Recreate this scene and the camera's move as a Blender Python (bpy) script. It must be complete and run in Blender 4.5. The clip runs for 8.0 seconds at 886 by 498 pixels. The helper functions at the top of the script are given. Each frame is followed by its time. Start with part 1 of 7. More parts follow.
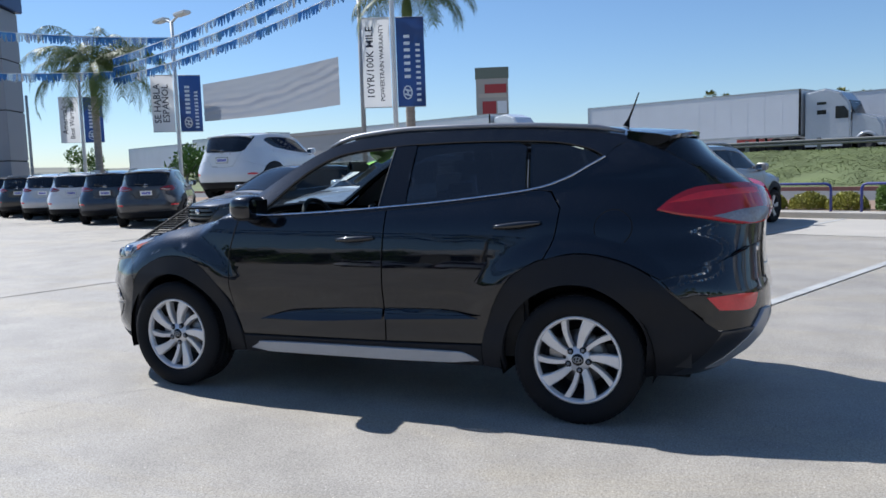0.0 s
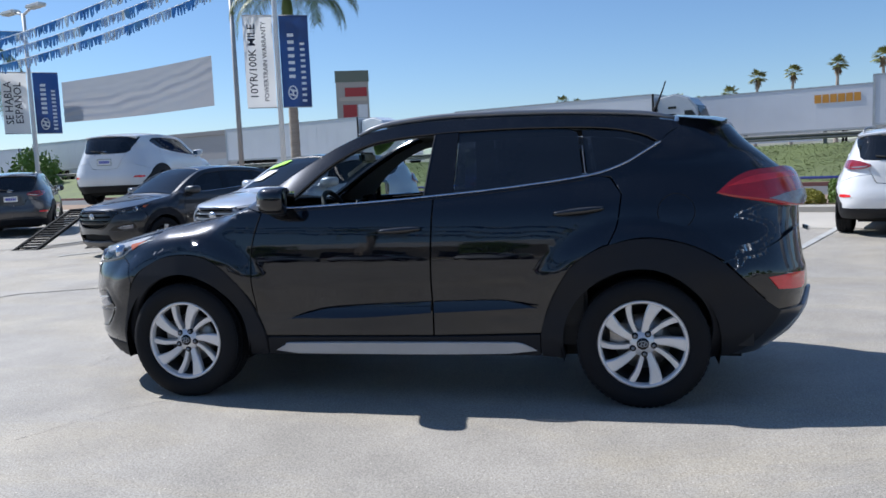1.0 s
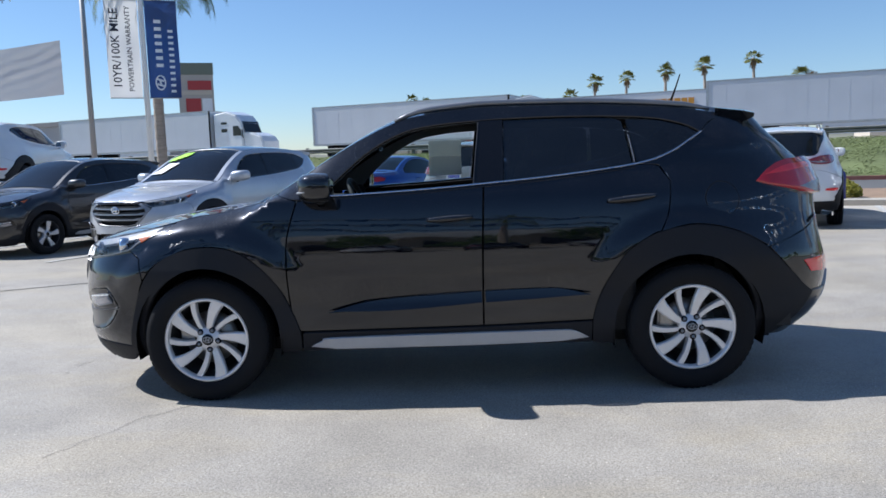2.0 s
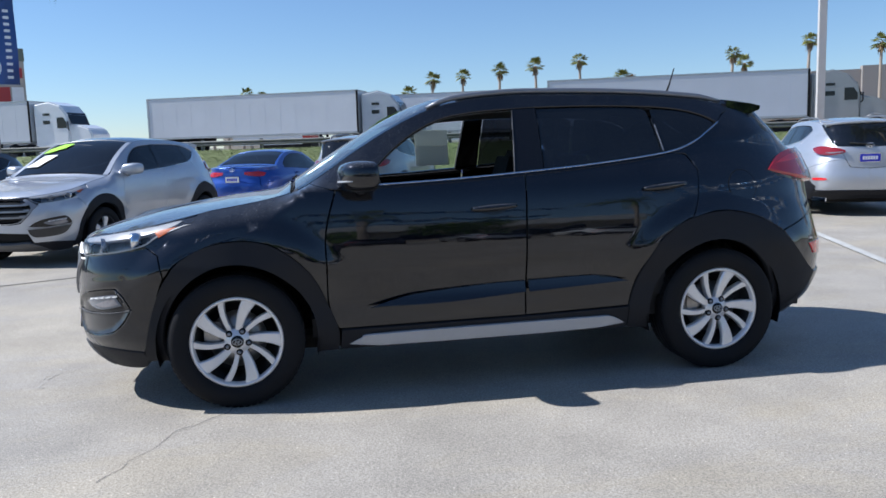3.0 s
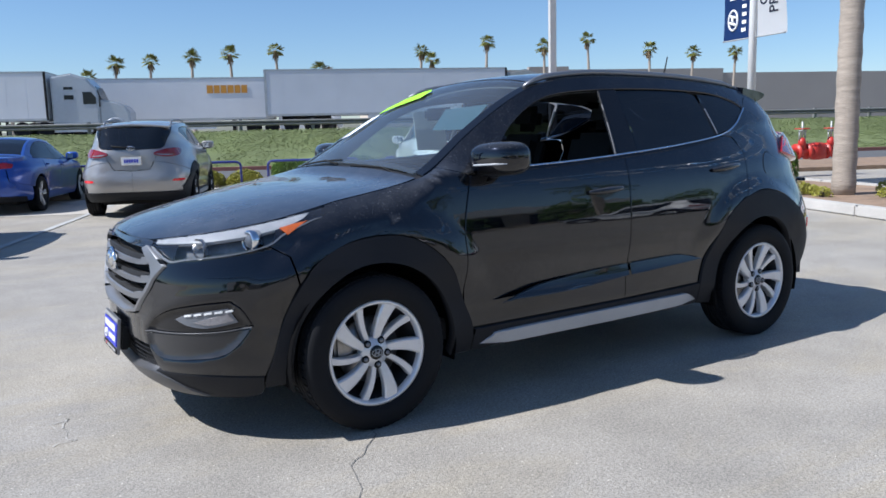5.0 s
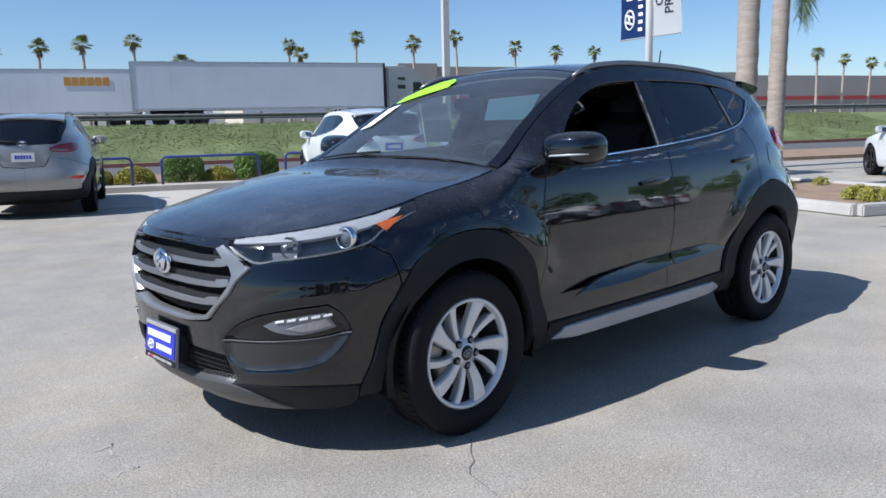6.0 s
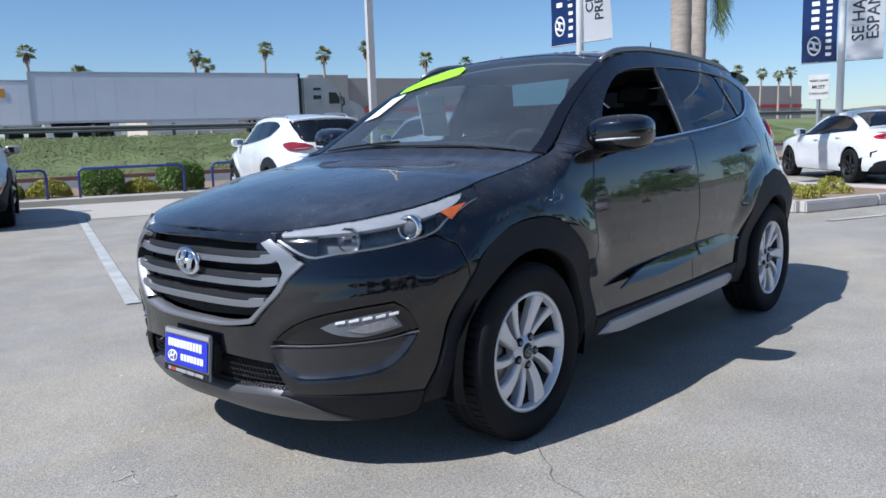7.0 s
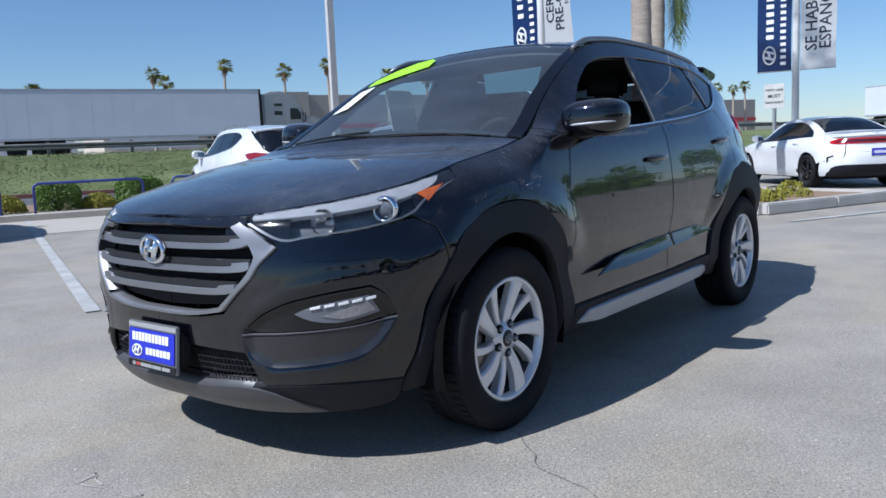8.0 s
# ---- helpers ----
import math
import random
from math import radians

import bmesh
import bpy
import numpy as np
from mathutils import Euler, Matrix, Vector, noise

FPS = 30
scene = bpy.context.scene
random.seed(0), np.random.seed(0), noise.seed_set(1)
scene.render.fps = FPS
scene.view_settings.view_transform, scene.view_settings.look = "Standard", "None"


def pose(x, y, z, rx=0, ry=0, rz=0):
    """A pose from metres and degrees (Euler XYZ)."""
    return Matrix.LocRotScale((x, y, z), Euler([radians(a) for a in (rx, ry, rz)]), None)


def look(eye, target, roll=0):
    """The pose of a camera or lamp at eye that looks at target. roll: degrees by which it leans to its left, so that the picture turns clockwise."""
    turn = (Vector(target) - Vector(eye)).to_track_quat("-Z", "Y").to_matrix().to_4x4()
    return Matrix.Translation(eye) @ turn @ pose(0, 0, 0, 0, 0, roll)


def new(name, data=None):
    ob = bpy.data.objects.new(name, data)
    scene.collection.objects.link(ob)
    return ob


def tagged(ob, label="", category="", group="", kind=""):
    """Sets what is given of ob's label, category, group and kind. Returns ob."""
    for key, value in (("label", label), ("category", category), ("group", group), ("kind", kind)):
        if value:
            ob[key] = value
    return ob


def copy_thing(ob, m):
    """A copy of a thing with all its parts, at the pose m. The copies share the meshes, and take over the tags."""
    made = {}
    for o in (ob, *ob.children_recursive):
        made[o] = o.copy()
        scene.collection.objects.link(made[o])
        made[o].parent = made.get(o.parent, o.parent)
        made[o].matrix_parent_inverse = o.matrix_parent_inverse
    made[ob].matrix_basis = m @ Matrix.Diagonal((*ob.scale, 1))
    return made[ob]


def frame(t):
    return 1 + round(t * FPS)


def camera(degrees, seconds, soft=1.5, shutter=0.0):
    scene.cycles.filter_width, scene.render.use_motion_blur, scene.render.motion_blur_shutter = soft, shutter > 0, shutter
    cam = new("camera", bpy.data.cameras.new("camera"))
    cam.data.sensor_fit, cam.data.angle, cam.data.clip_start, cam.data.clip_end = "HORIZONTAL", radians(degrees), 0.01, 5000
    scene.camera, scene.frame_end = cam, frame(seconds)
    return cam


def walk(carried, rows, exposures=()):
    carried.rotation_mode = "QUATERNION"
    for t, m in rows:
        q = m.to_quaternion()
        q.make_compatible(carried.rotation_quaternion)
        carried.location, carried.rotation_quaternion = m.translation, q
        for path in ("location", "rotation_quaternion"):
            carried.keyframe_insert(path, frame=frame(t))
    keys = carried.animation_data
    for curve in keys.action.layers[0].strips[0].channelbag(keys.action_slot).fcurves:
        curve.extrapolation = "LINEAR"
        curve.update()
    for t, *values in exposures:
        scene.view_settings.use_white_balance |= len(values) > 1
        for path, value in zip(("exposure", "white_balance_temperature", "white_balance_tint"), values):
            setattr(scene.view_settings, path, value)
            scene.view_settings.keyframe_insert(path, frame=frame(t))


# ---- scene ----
cam = camera(58.7, 8.0, soft=1.6, shutter=0.0)
PATH = [
    (0, (2.308, -4.878, 1.365), (1.521, -3.051, 1.163), -1.9),
    (0.5, (1.778, -5.018, 1.338), (1.154, -3.128, 1.142), -2.2),
    (1, (1.243, -5.086, 1.312), (0.797, -3.147, 1.107), -2.4),
    (1.5, (0.687, -5.159, 1.298), (0.426, -3.188, 1.084), -2.2),
    (3, (-0.992, -4.96, 1.284), (-0.637, -3.008, 1.037), -1.7),
    (3.5, (-1.507, -4.773, 1.276), (-0.963, -2.865, 1.024), -1.7),
    (4, (-2.01, -4.524, 1.278), (-1.281, -2.68, 1.016), -1.5),
    (4.5, (-2.463, -4.212, 1.286), (-1.558, -2.45, 1.012), -1.5),
    (6, (-3.545, -3.175, 1.277), (-2.214, -1.713, 0.972), -1.3),
    (6.5, (-3.698, -2.841, 1.252), (-2.274, -1.468, 0.953), -1.6),
    (7, (-3.768, -2.597, 1.176), (-2.279, -1.291, 0.894), -1.9),
    (7.5, (-3.76, -2.525, 1.075), (-2.23, -1.264, 0.814), -2.3),
    (8, (-3.748, -2.512, 1.052), (-2.196, -1.275, 0.807), -2.5),
]
walk(cam, [(t, look(eye, target, roll)) for t, eye, target, roll in PATH], [(0.0, 0.40, 5800, 10), (2.0, 0.50, 5800, 10), (4.0, 0.55, 5800, 10), (6.0, 0.44, 5750, 10), (7.0, 0.34, 5650, 10), (8.0, 0.24, 5550, 10)])

# ---- light ----
SUN = Vector((-0.905, 0.262, 1.06)).normalized()
world = bpy.data.worlds.new("sky")
scene.world = world
world.use_nodes = True
wn = world.node_tree.nodes
sky = wn.new("ShaderNodeTexSky")
sky.sky_type, sky.sun_disc = "NISHITA", False
sky.sun_elevation = math.asin(SUN.z)
sky.sun_rotation = math.atan2(SUN.x, SUN.y)
sky.altitude, sky.air_density, sky.dust_density, sky.ozone_density = 0, 1.0, 0.15, 5.0
wn["Background"].inputs["Strength"].default_value = 0.083
world.node_tree.links.new(sky.outputs["Color"], wn["Background"].inputs["Color"])
sun = new("sun", bpy.data.lights.new("sun", "SUN"))
sun.data.energy, sun.data.angle, sun.data.color = 4.8, radians(0.55), (1.0, 0.94, 0.86)
sun.matrix_world = look(SUN * 50, (0, 0, 0))
scene.view_settings.exposure = 0.0

# ---- materials ----
def mat(name, col, rough=0.5, metal=0.0, coat=0.0, var=0.12, scale=6.0, bump=0.0, grain=80.0, rand=0.0, glass=0.0, spec=0.5, ior=1.5, stretch=(1, 1, 1)):
    """A principled surface whose colour, roughness and relief vary at two scales."""
    m = bpy.data.materials.new(name)
    m.use_nodes = True
    t = m.node_tree
    n, link = t.nodes, t.links.new
    b = n["Principled BSDF"]
    b.inputs["Metallic"].default_value = metal
    b.inputs["Coat Weight"].default_value = coat
    b.inputs["Coat Roughness"].default_value = 0.03
    b.inputs["Specular IOR Level"].default_value = spec
    b.inputs["IOR"].default_value = ior
    b.inputs["Transmission Weight"].default_value = glass
    co = n.new("ShaderNodeTexCoord")
    mp = n.new("ShaderNodeMapping")
    mp.inputs["Scale"].default_value = stretch
    link(co.outputs["Object"], mp.inputs["Vector"])
    big = n.new("ShaderNodeTexNoise")
    big.inputs["Scale"].default_value, big.inputs["Detail"].default_value = scale, 5
    fine = n.new("ShaderNodeTexNoise")
    fine.inputs["Scale"].default_value, fine.inputs["Detail"].default_value = grain, 3
    for x in (big, fine):
        link(mp.outputs["Vector"], x.inputs["Vector"])
    add = n.new("ShaderNodeMath")
    add.operation = "MULTIPLY_ADD"
    link(fine.outputs["Fac"], add.inputs[0])
    add.inputs[1].default_value = 0.5
    link(big.outputs["Fac"], add.inputs[2])
    ramp = n.new("ShaderNodeMapRange")
    ramp.inputs["From Min"].default_value, ramp.inputs["From Max"].default_value = 0.45, 1.05
    ramp.inputs["To Min"].default_value, ramp.inputs["To Max"].default_value = 1 - var, 1 + var
    link(add.outputs[0], ramp.inputs["Value"])
    last = ramp.outputs["Result"]
    if rand:
        info = n.new("ShaderNodeObjectInfo")
        r2 = n.new("ShaderNodeMapRange")
        r2.inputs["To Min"].default_value, r2.inputs["To Max"].default_value = 1 - rand, 1 + rand
        link(info.outputs["Random"], r2.inputs["Value"])
        mul = n.new("ShaderNodeMath")
        mul.operation = "MULTIPLY"
        link(last, mul.inputs[0])
        link(r2.outputs["Result"], mul.inputs[1])
        last = mul.outputs[0]
    hue = n.new("ShaderNodeHueSaturation")
    hue.inputs["Color"].default_value = (*col, 1)
    link(last, hue.inputs["Value"])
    link(hue.outputs["Color"], b.inputs["Base Color"])
    rr = n.new("ShaderNodeMapRange")
    rr.inputs["To Min"].default_value, rr.inputs["To Max"].default_value = rough * 0.85, min(1, rough * 1.15)
    link(big.outputs["Fac"], rr.inputs["Value"])
    link(rr.outputs["Result"], b.inputs["Roughness"])
    if bump:
        bp = n.new("ShaderNodeBump")
        bp.inputs["Strength"].default_value, bp.inputs["Distance"].default_value = bump, 0.01
        link(add.outputs[0], bp.inputs["Height"])
        link(bp.outputs["Normal"], b.inputs["Normal"])
    return m


def wavy(m, scale=2.2, amount=0.05):
    """A faint unevenness of pressed and sprayed panels."""
    n, link = m.node_tree.nodes, m.node_tree.links.new
    co = next(x for x in n if x.type == "TEX_COORD")
    nz, bp = n.new("ShaderNodeTexNoise"), n.new("ShaderNodeBump")
    nz.inputs["Scale"].default_value, nz.inputs["Detail"].default_value = scale, 2.5
    bp.inputs["Strength"].default_value, bp.inputs["Distance"].default_value = amount, 0.05
    link(co.outputs["Object"], nz.inputs["Vector"])
    link(nz.outputs["Fac"], bp.inputs["Height"])
    for k in ("Normal", "Coat Normal"):
        link(bp.outputs["Normal"], n["Principled BSDF"].inputs[k])


def concrete_ground():
    """Broom-finished concrete paving: fine speckle, soft stains, and tyre-worn darker bands."""
    m = mat("concrete_paving", (0.304, 0.281, 0.245), 0.62, var=0.10, scale=0.35, bump=0.6, grain=170, spec=0.45)
    t = m.node_tree
    n, link = t.nodes, t.links.new
    b = n["Principled BSDF"]
    hue = next(x for x in n if x.type == "HUE_SAT")
    co = next(x for x in n if x.type == "TEX_COORD")
    stain = n.new("ShaderNodeTexNoise")
    stain.inputs["Scale"].default_value, stain.inputs["Detail"].default_value, stain.inputs["Roughness"].default_value = 1.4, 8, 0.65
    link(co.outputs["Object"], stain.inputs["Vector"])
    sp = n.new("ShaderNodeTexNoise")
    sp.inputs["Scale"].default_value, sp.inputs["Detail"].default_value, sp.inputs["Roughness"].default_value = 90, 6, 0.75
    link(co.outputs["Object"], sp.inputs["Vector"])
    r1 = n.new("ShaderNodeMapRange")
    r1.inputs["From Min"].default_value, r1.inputs["From Max"].default_value = 0.35, 0.62
    r1.inputs["To Min"].default_value, r1.inputs["To Max"].default_value = 0.87, 1.08
    link(stain.outputs["Fac"], r1.inputs["Value"])
    r2 = n.new("ShaderNodeMapRange")
    r2.inputs["From Min"].default_value, r2.inputs["From Max"].default_value = 0.3, 0.7
    r2.inputs["To Min"].default_value, r2.inputs["To Max"].default_value = 0.54, 1.39
    link(sp.outputs["Fac"], r2.inputs["Value"])
    mul = n.new("ShaderNodeMath")
    mul.operation = "MULTIPLY"
    link(r1.outputs["Result"], mul.inputs[0])
    link(r2.outputs["Result"], mul.inputs[1])
    vo = n.new("ShaderNodeTexVoronoi")
    vo.inputs["Scale"].default_value = 115
    link(co.outputs["Object"], vo.inputs["Vector"])
    r3 = n.new("ShaderNodeMapRange")
    r3.inputs["From Min"].default_value, r3.inputs["From Max"].default_value = 0.0, 0.5
    r3.inputs["To Min"].default_value, r3.inputs["To Max"].default_value = 0.52, 1.19
    link(vo.outputs["Distance"], r3.inputs["Value"])
    mu2 = n.new("ShaderNodeMath")
    mu2.operation = "MULTIPLY"
    link(mul.outputs[0], mu2.inputs[0])
    link(r3.outputs["Result"], mu2.inputs[1])
    mul = mu2
    h2 = n.new("ShaderNodeHueSaturation")
    link(hue.outputs["Color"], h2.inputs["Color"])
    # sparse pale stone chips showing at the surface
    vc, chip, lit = n.new("ShaderNodeTexVoronoi"), n.new("ShaderNodeMapRange"), n.new("ShaderNodeMath")
    vc.inputs["Scale"].default_value = 26
    link(co.outputs["Object"], vc.inputs["Vector"])
    chip.inputs["From Min"].default_value, chip.inputs["From Max"].default_value = 0.06, 0.10
    chip.inputs["To Min"].default_value, chip.inputs["To Max"].default_value = 2.0, 1.0
    link(vc.outputs["Distance"], chip.inputs["Value"])
    lit.operation = "MULTIPLY"
    link(mul.outputs[0], lit.inputs[0])
    link(chip.outputs["Result"], lit.inputs[1])
    link(lit.outputs[0], h2.inputs["Value"])
    # warm worn patches over cooler concrete, torn at their edges
    pa, wr, mp2, mxc = n.new("ShaderNodeTexNoise"), n.new("ShaderNodeMapRange"), n.new("ShaderNodeMapping"), n.new("ShaderNodeMixRGB")
    mp2.inputs["Scale"].default_value, mp2.inputs["Rotation"].default_value = (0.35, 1.0, 1.0), (0, 0, 0.5)
    pa.inputs["Scale"].default_value, pa.inputs["Detail"].default_value, pa.inputs["Roughness"].default_value, pa.inputs["Distortion"].default_value = 1.1, 9, 0.72, 0.6
    wr.inputs["From Min"].default_value, wr.inputs["From Max"].default_value = 0.46, 0.58
    wr.inputs["To Max"].default_value = 0.75
    link(co.outputs["Object"], mp2.inputs["Vector"])
    link(mp2.outputs["Vector"], pa.inputs["Vector"])
    link(pa.outputs["Fac"], wr.inputs["Value"])
    mxc.blend_type = "MULTIPLY"
    mxc.inputs["Color2"].default_value = (1.10, 1.06, 0.96, 1)
    link(wr.outputs["Result"], mxc.inputs["Fac"])
    link(h2.outputs["Color"], mxc.inputs["Color1"])
    link(mxc.outputs["Color"], b.inputs["Base Color"])
    return m


M_CONC = concrete_ground()
M_PAD = mat("pale_concrete", (0.43, 0.40, 0.35), 0.8, var=0.10, scale=0.8, bump=0.2, grain=90)
M_KERB = mat("kerb_concrete", (0.45, 0.43, 0.40), 0.8, var=0.15, scale=2, bump=0.3, grain=60)
M_REDKERB = mat("red_painted_kerb", (0.25, 0.10, 0.08), 0.7, var=0.2, scale=2, bump=0.2)
M_ASPH = mat("asphalt", (0.10, 0.10, 0.10), 0.85, var=0.2, scale=0.6, bump=0.3, grain=120)
M_ROADC = mat("freeway_concrete", (0.30, 0.29, 0.28), 0.85, var=0.12, scale=0.5, bump=0.2)
M_LINE = mat("white_road_paint", (0.43, 0.43, 0.41), 0.65, var=0.30, scale=3, bump=0.1, grain=40)
M_SCUFF = mat("chalky_scuff", (0.41, 0.392, 0.36), 0.9, var=0.35, scale=30)
M_FLAKE = mat("white_flake", (0.72, 0.72, 0.70), 0.6, var=0.1, scale=40)
M_CRACK = mat("crack_filler", (0.13, 0.128, 0.122), 0.9, var=0.2, scale=5)
M_JOINT = mat("joint_sealant", (0.06, 0.058, 0.055), 0.9, var=0.2, scale=5)
M_DIRT = mat("dry_soil", (0.26, 0.18, 0.12), 0.95, var=0.3, scale=3, bump=0.8, grain=30)
M_DIRTFAR = mat("dry_grass_hill", (0.17, 0.17, 0.13), 0.95, var=0.4, scale=0.02, bump=0.2, grain=0.2)
M_IVY = mat("ground_cover_leaves", (0.175, 0.215, 0.080), 0.7, var=0.3, scale=0.5, bump=0.3, grain=20)
M_IVYBED = mat("ground_cover_bed", (0.135, 0.165, 0.062), 0.9, var=0.3, scale=0.5, bump=0.4, grain=9)
M_BUSH = mat("hedge_leaves", (0.105, 0.18, 0.026), 0.5, var=0.5, scale=5, grain=30)
M_YBUSH = mat("yellow_green_leaves", (0.28, 0.27, 0.035), 0.6, var=0.4, scale=5, grain=30)
M_TWIG = mat("twigs", (0.05, 0.04, 0.02), 0.9, var=0.3)
M_TRUNK = mat("palm_trunk", (0.33, 0.28, 0.23), 0.9, var=0.25, scale=3, bump=1.0, grain=14, stretch=(1, 1, 6))
M_FROND = mat("palm_frond", (0.11, 0.15, 0.03), 0.55, var=0.35, scale=2)
M_FARFROND = mat("fan_palm_frond", (0.16, 0.17, 0.035), 0.6, var=0.4, scale=1)
M_DEADFROND = mat("dry_palm_skirt", (0.22, 0.16, 0.09), 0.9, var=0.3, scale=2)
M_BLUERAIL = mat("blue_rail_paint", (0.03, 0.042, 0.20), 0.4, var=0.12, scale=4)
M_GALV = mat("galvanised_steel", (0.45, 0.46, 0.46), 0.5, metal=0.7, var=0.15, scale=4)
M_DARKRAIL = mat("weathered_guardrail", (0.19, 0.19, 0.18), 0.7, metal=0.3, var=0.25, scale=2)
M_WHITEPOLE = mat("white_pole_paint", (0.72, 0.72, 0.70), 0.45, var=0.06, scale=2)
M_GREYPOLE = mat("grey_pole_paint", (0.38, 0.38, 0.37), 0.5, var=0.08, scale=2)
M_WHITE = mat("white_vinyl", (0.78, 0.78, 0.77), 0.55, var=0.05, scale=3)
M_BANBLUE = mat("blue_vinyl", (0.012, 0.045, 0.20), 0.5, var=0.10, scale=3)
M_INK = mat("dark_blue_ink", (0.01, 0.014, 0.03), 0.55, var=0.05)
M_TRAILER = mat("white_trailer_panel", (0.66, 0.67, 0.68), 0.45, var=0.05, scale=0.6)
M_TRAILGREY = mat("pale_grey_trailer_panel", (0.56, 0.58, 0.61), 0.45, var=0.05, scale=0.6)
M_CHASSIS = mat("chassis_black", (0.016, 0.016, 0.016), 0.8, var=0.2, spec=0.2)
# blacker than the chassis: the deep shade of the wheel wells put into the colour
M_WELL = mat("wheel_well_painted_shade", (0.006, 0.006, 0.0065), 0.95, var=0.2, scale=8, spec=0.03)
M_ORANGE = mat("orange_lettering", (0.55, 0.25, 0.03), 0.5, var=0.05)
M_STORE = mat("store_wall_render", (0.30, 0.28, 0.26), 0.9, var=0.06, scale=0.2)
M_STOREL = mat("store_wall_beige", (0.52, 0.46, 0.38), 0.9, var=0.06, scale=0.2)
M_STORER = mat("store_red_stripe", (0.38, 0.05, 0.05), 0.7, var=0.08, scale=0.4)
M_COLBLUE = mat("blue_cladding_panel", (0.02, 0.05, 0.16), 0.4, var=0.05)
M_COLGREY = mat("grey_cladding_panel", (0.26, 0.27, 0.30), 0.5, var=0.06, scale=0.6)
M_RED = mat("red_steel_paint", (0.45, 0.03, 0.02), 0.45, var=0.15, scale=5)
M_FOIL_B = mat("blue_foil", (0.10, 0.24, 0.46), 0.25, metal=0.6, var=0.3, scale=4)
M_FOIL_S = mat("silver_foil", (0.55, 0.58, 0.62), 0.2, metal=0.8, var=0.2, scale=4)
# car surfaces
M_BLACK = mat("black_metallic_paint", (0.0022, 0.0031, 0.0066), 0.28, metal=0.5, coat=1.0, var=0.25, scale=3, grain=900, spec=0.02)
M_BLACK.node_tree.nodes["Principled BSDF"].inputs["Coat IOR"].default_value = 1.62
wavy(M_BLACK, 2.6, 0.05)


def dust_and_sheen(m, much=0.058, little=0.001):
    """Pale dusty patches and specks on upward faces, made stronger to paint in hazy sky sheen."""
    n, link = m.node_tree.nodes, m.node_tree.links.new
    b = n["Principled BSDF"]
    co = next(x for x in n if x.type == "TEX_COORD")
    geo, sep = n.new("ShaderNodeNewGeometry"), n.new("ShaderNodeSeparateXYZ")
    link(geo.outputs["Normal"], sep.inputs[0])
    up = n.new("ShaderNodeMapRange")
    up.inputs["From Min"].default_value, up.inputs["From Max"].default_value = 0.35, 0.95
    up.inputs["To Min"].default_value, up.inputs["To Max"].default_value = little, much
    link(sep.outputs["Z"], up.inputs["Value"])
    fac = up.outputs["Result"]
    for sc, det, lo, hi, a, z in ((1.6, 6, .38, .66, .55, 1.3), (14, 5, .35, .7, .7, 1.3), (120, 3, .62, .74, 0.9, 4.5)):
        t, r, k = n.new("ShaderNodeTexNoise"), n.new("ShaderNodeMapRange"), n.new("ShaderNodeMath")
        t.inputs["Scale"].default_value, t.inputs["Detail"].default_value = sc, det
        r.inputs["From Min"].default_value, r.inputs["From Max"].default_value = lo, hi
        r.inputs["To Min"].default_value, r.inputs["To Max"].default_value = a, z
        k.operation = "MULTIPLY"
        link(co.outputs["Object"], t.inputs["Vector"])
        link(t.outputs["Fac"], r.inputs["Value"])
        link(r.outputs["Result"], k.inputs[0])
        link(fac, k.inputs[1])
        fac = k.outputs[0]
    df, mx = n.new("ShaderNodeBsdfDiffuse"), n.new("ShaderNodeMixShader")
    df.inputs["Color"].default_value = (0.52, 0.53, 0.56, 1)
    link(fac, mx.inputs["Fac"])
    link(b.outputs[0], mx.inputs[1])
    link(df.outputs[0], mx.inputs[2])
    link(mx.outputs[0], n["Material Output"].inputs["Surface"])


dust_and_sheen(M_BLACK)
M_CLAD = mat("charcoal_textured_plastic", (0.0100, 0.0112, 0.0150), 0.62, var=0.12, scale=8, bump=0.15, grain=700, spec=0.28)
M_GLOSSB = mat("gloss_black_trim", (0.006, 0.006, 0.007), 0.12, var=0.1)
M_DARKIN = mat("dark_cabin_plastic", (0.012, 0.012, 0.013), 0.7, var=0.2, scale=10, bump=0.1, grain=300)
M_FABRIC = mat("black_seat_fabric", (0.012, 0.012, 0.013), 0.9, var=0.2, scale=12, bump=0.3, grain=400)
M_HEADLIN = mat("grey_headlining", (0.12, 0.118, 0.112), 0.95, var=0.05, scale=6)
M_CHROME = mat("chrome", (0.75, 0.76, 0.78), 0.10, metal=1.0, var=0.05)
M_SATIN = mat("satin_silver_trim", (0.25, 0.255, 0.27), 0.40, metal=0.7, var=0.06, scale=6)
M_SILV = mat("silver_painted_plastic", (0.38, 0.39, 0.41), 0.4, metal=0.4, var=0.06, scale=6)
M_ALLOY = mat("silver_painted_alloy", (0.70, 0.70, 0.71), 0.30, metal=0.40, var=0.06, scale=14)
# near-black twin of the alloy: the shade inside the wheel put into its colour
M_ALLOYSHADE = mat("alloy_painted_shade", (0.035, 0.035, 0.038), 0.5, metal=0.5, var=0.15, scale=8)
M_BLADE = mat("satin_black_bumper_plastic", (0.016, 0.016, 0.018), 0.3, coat=0.4, var=0.1, scale=6)
M_SKID = mat("grey_skid_paint", (0.085, 0.085, 0.09), 0.45, metal=0.3, var=0.08, scale=6)
M_TYRE = mat("tyre_rubber", (0.0095, 0.0100, 0.0118), 0.75, var=0.25, scale=14, bump=0.2, grain=220, spec=0.2)
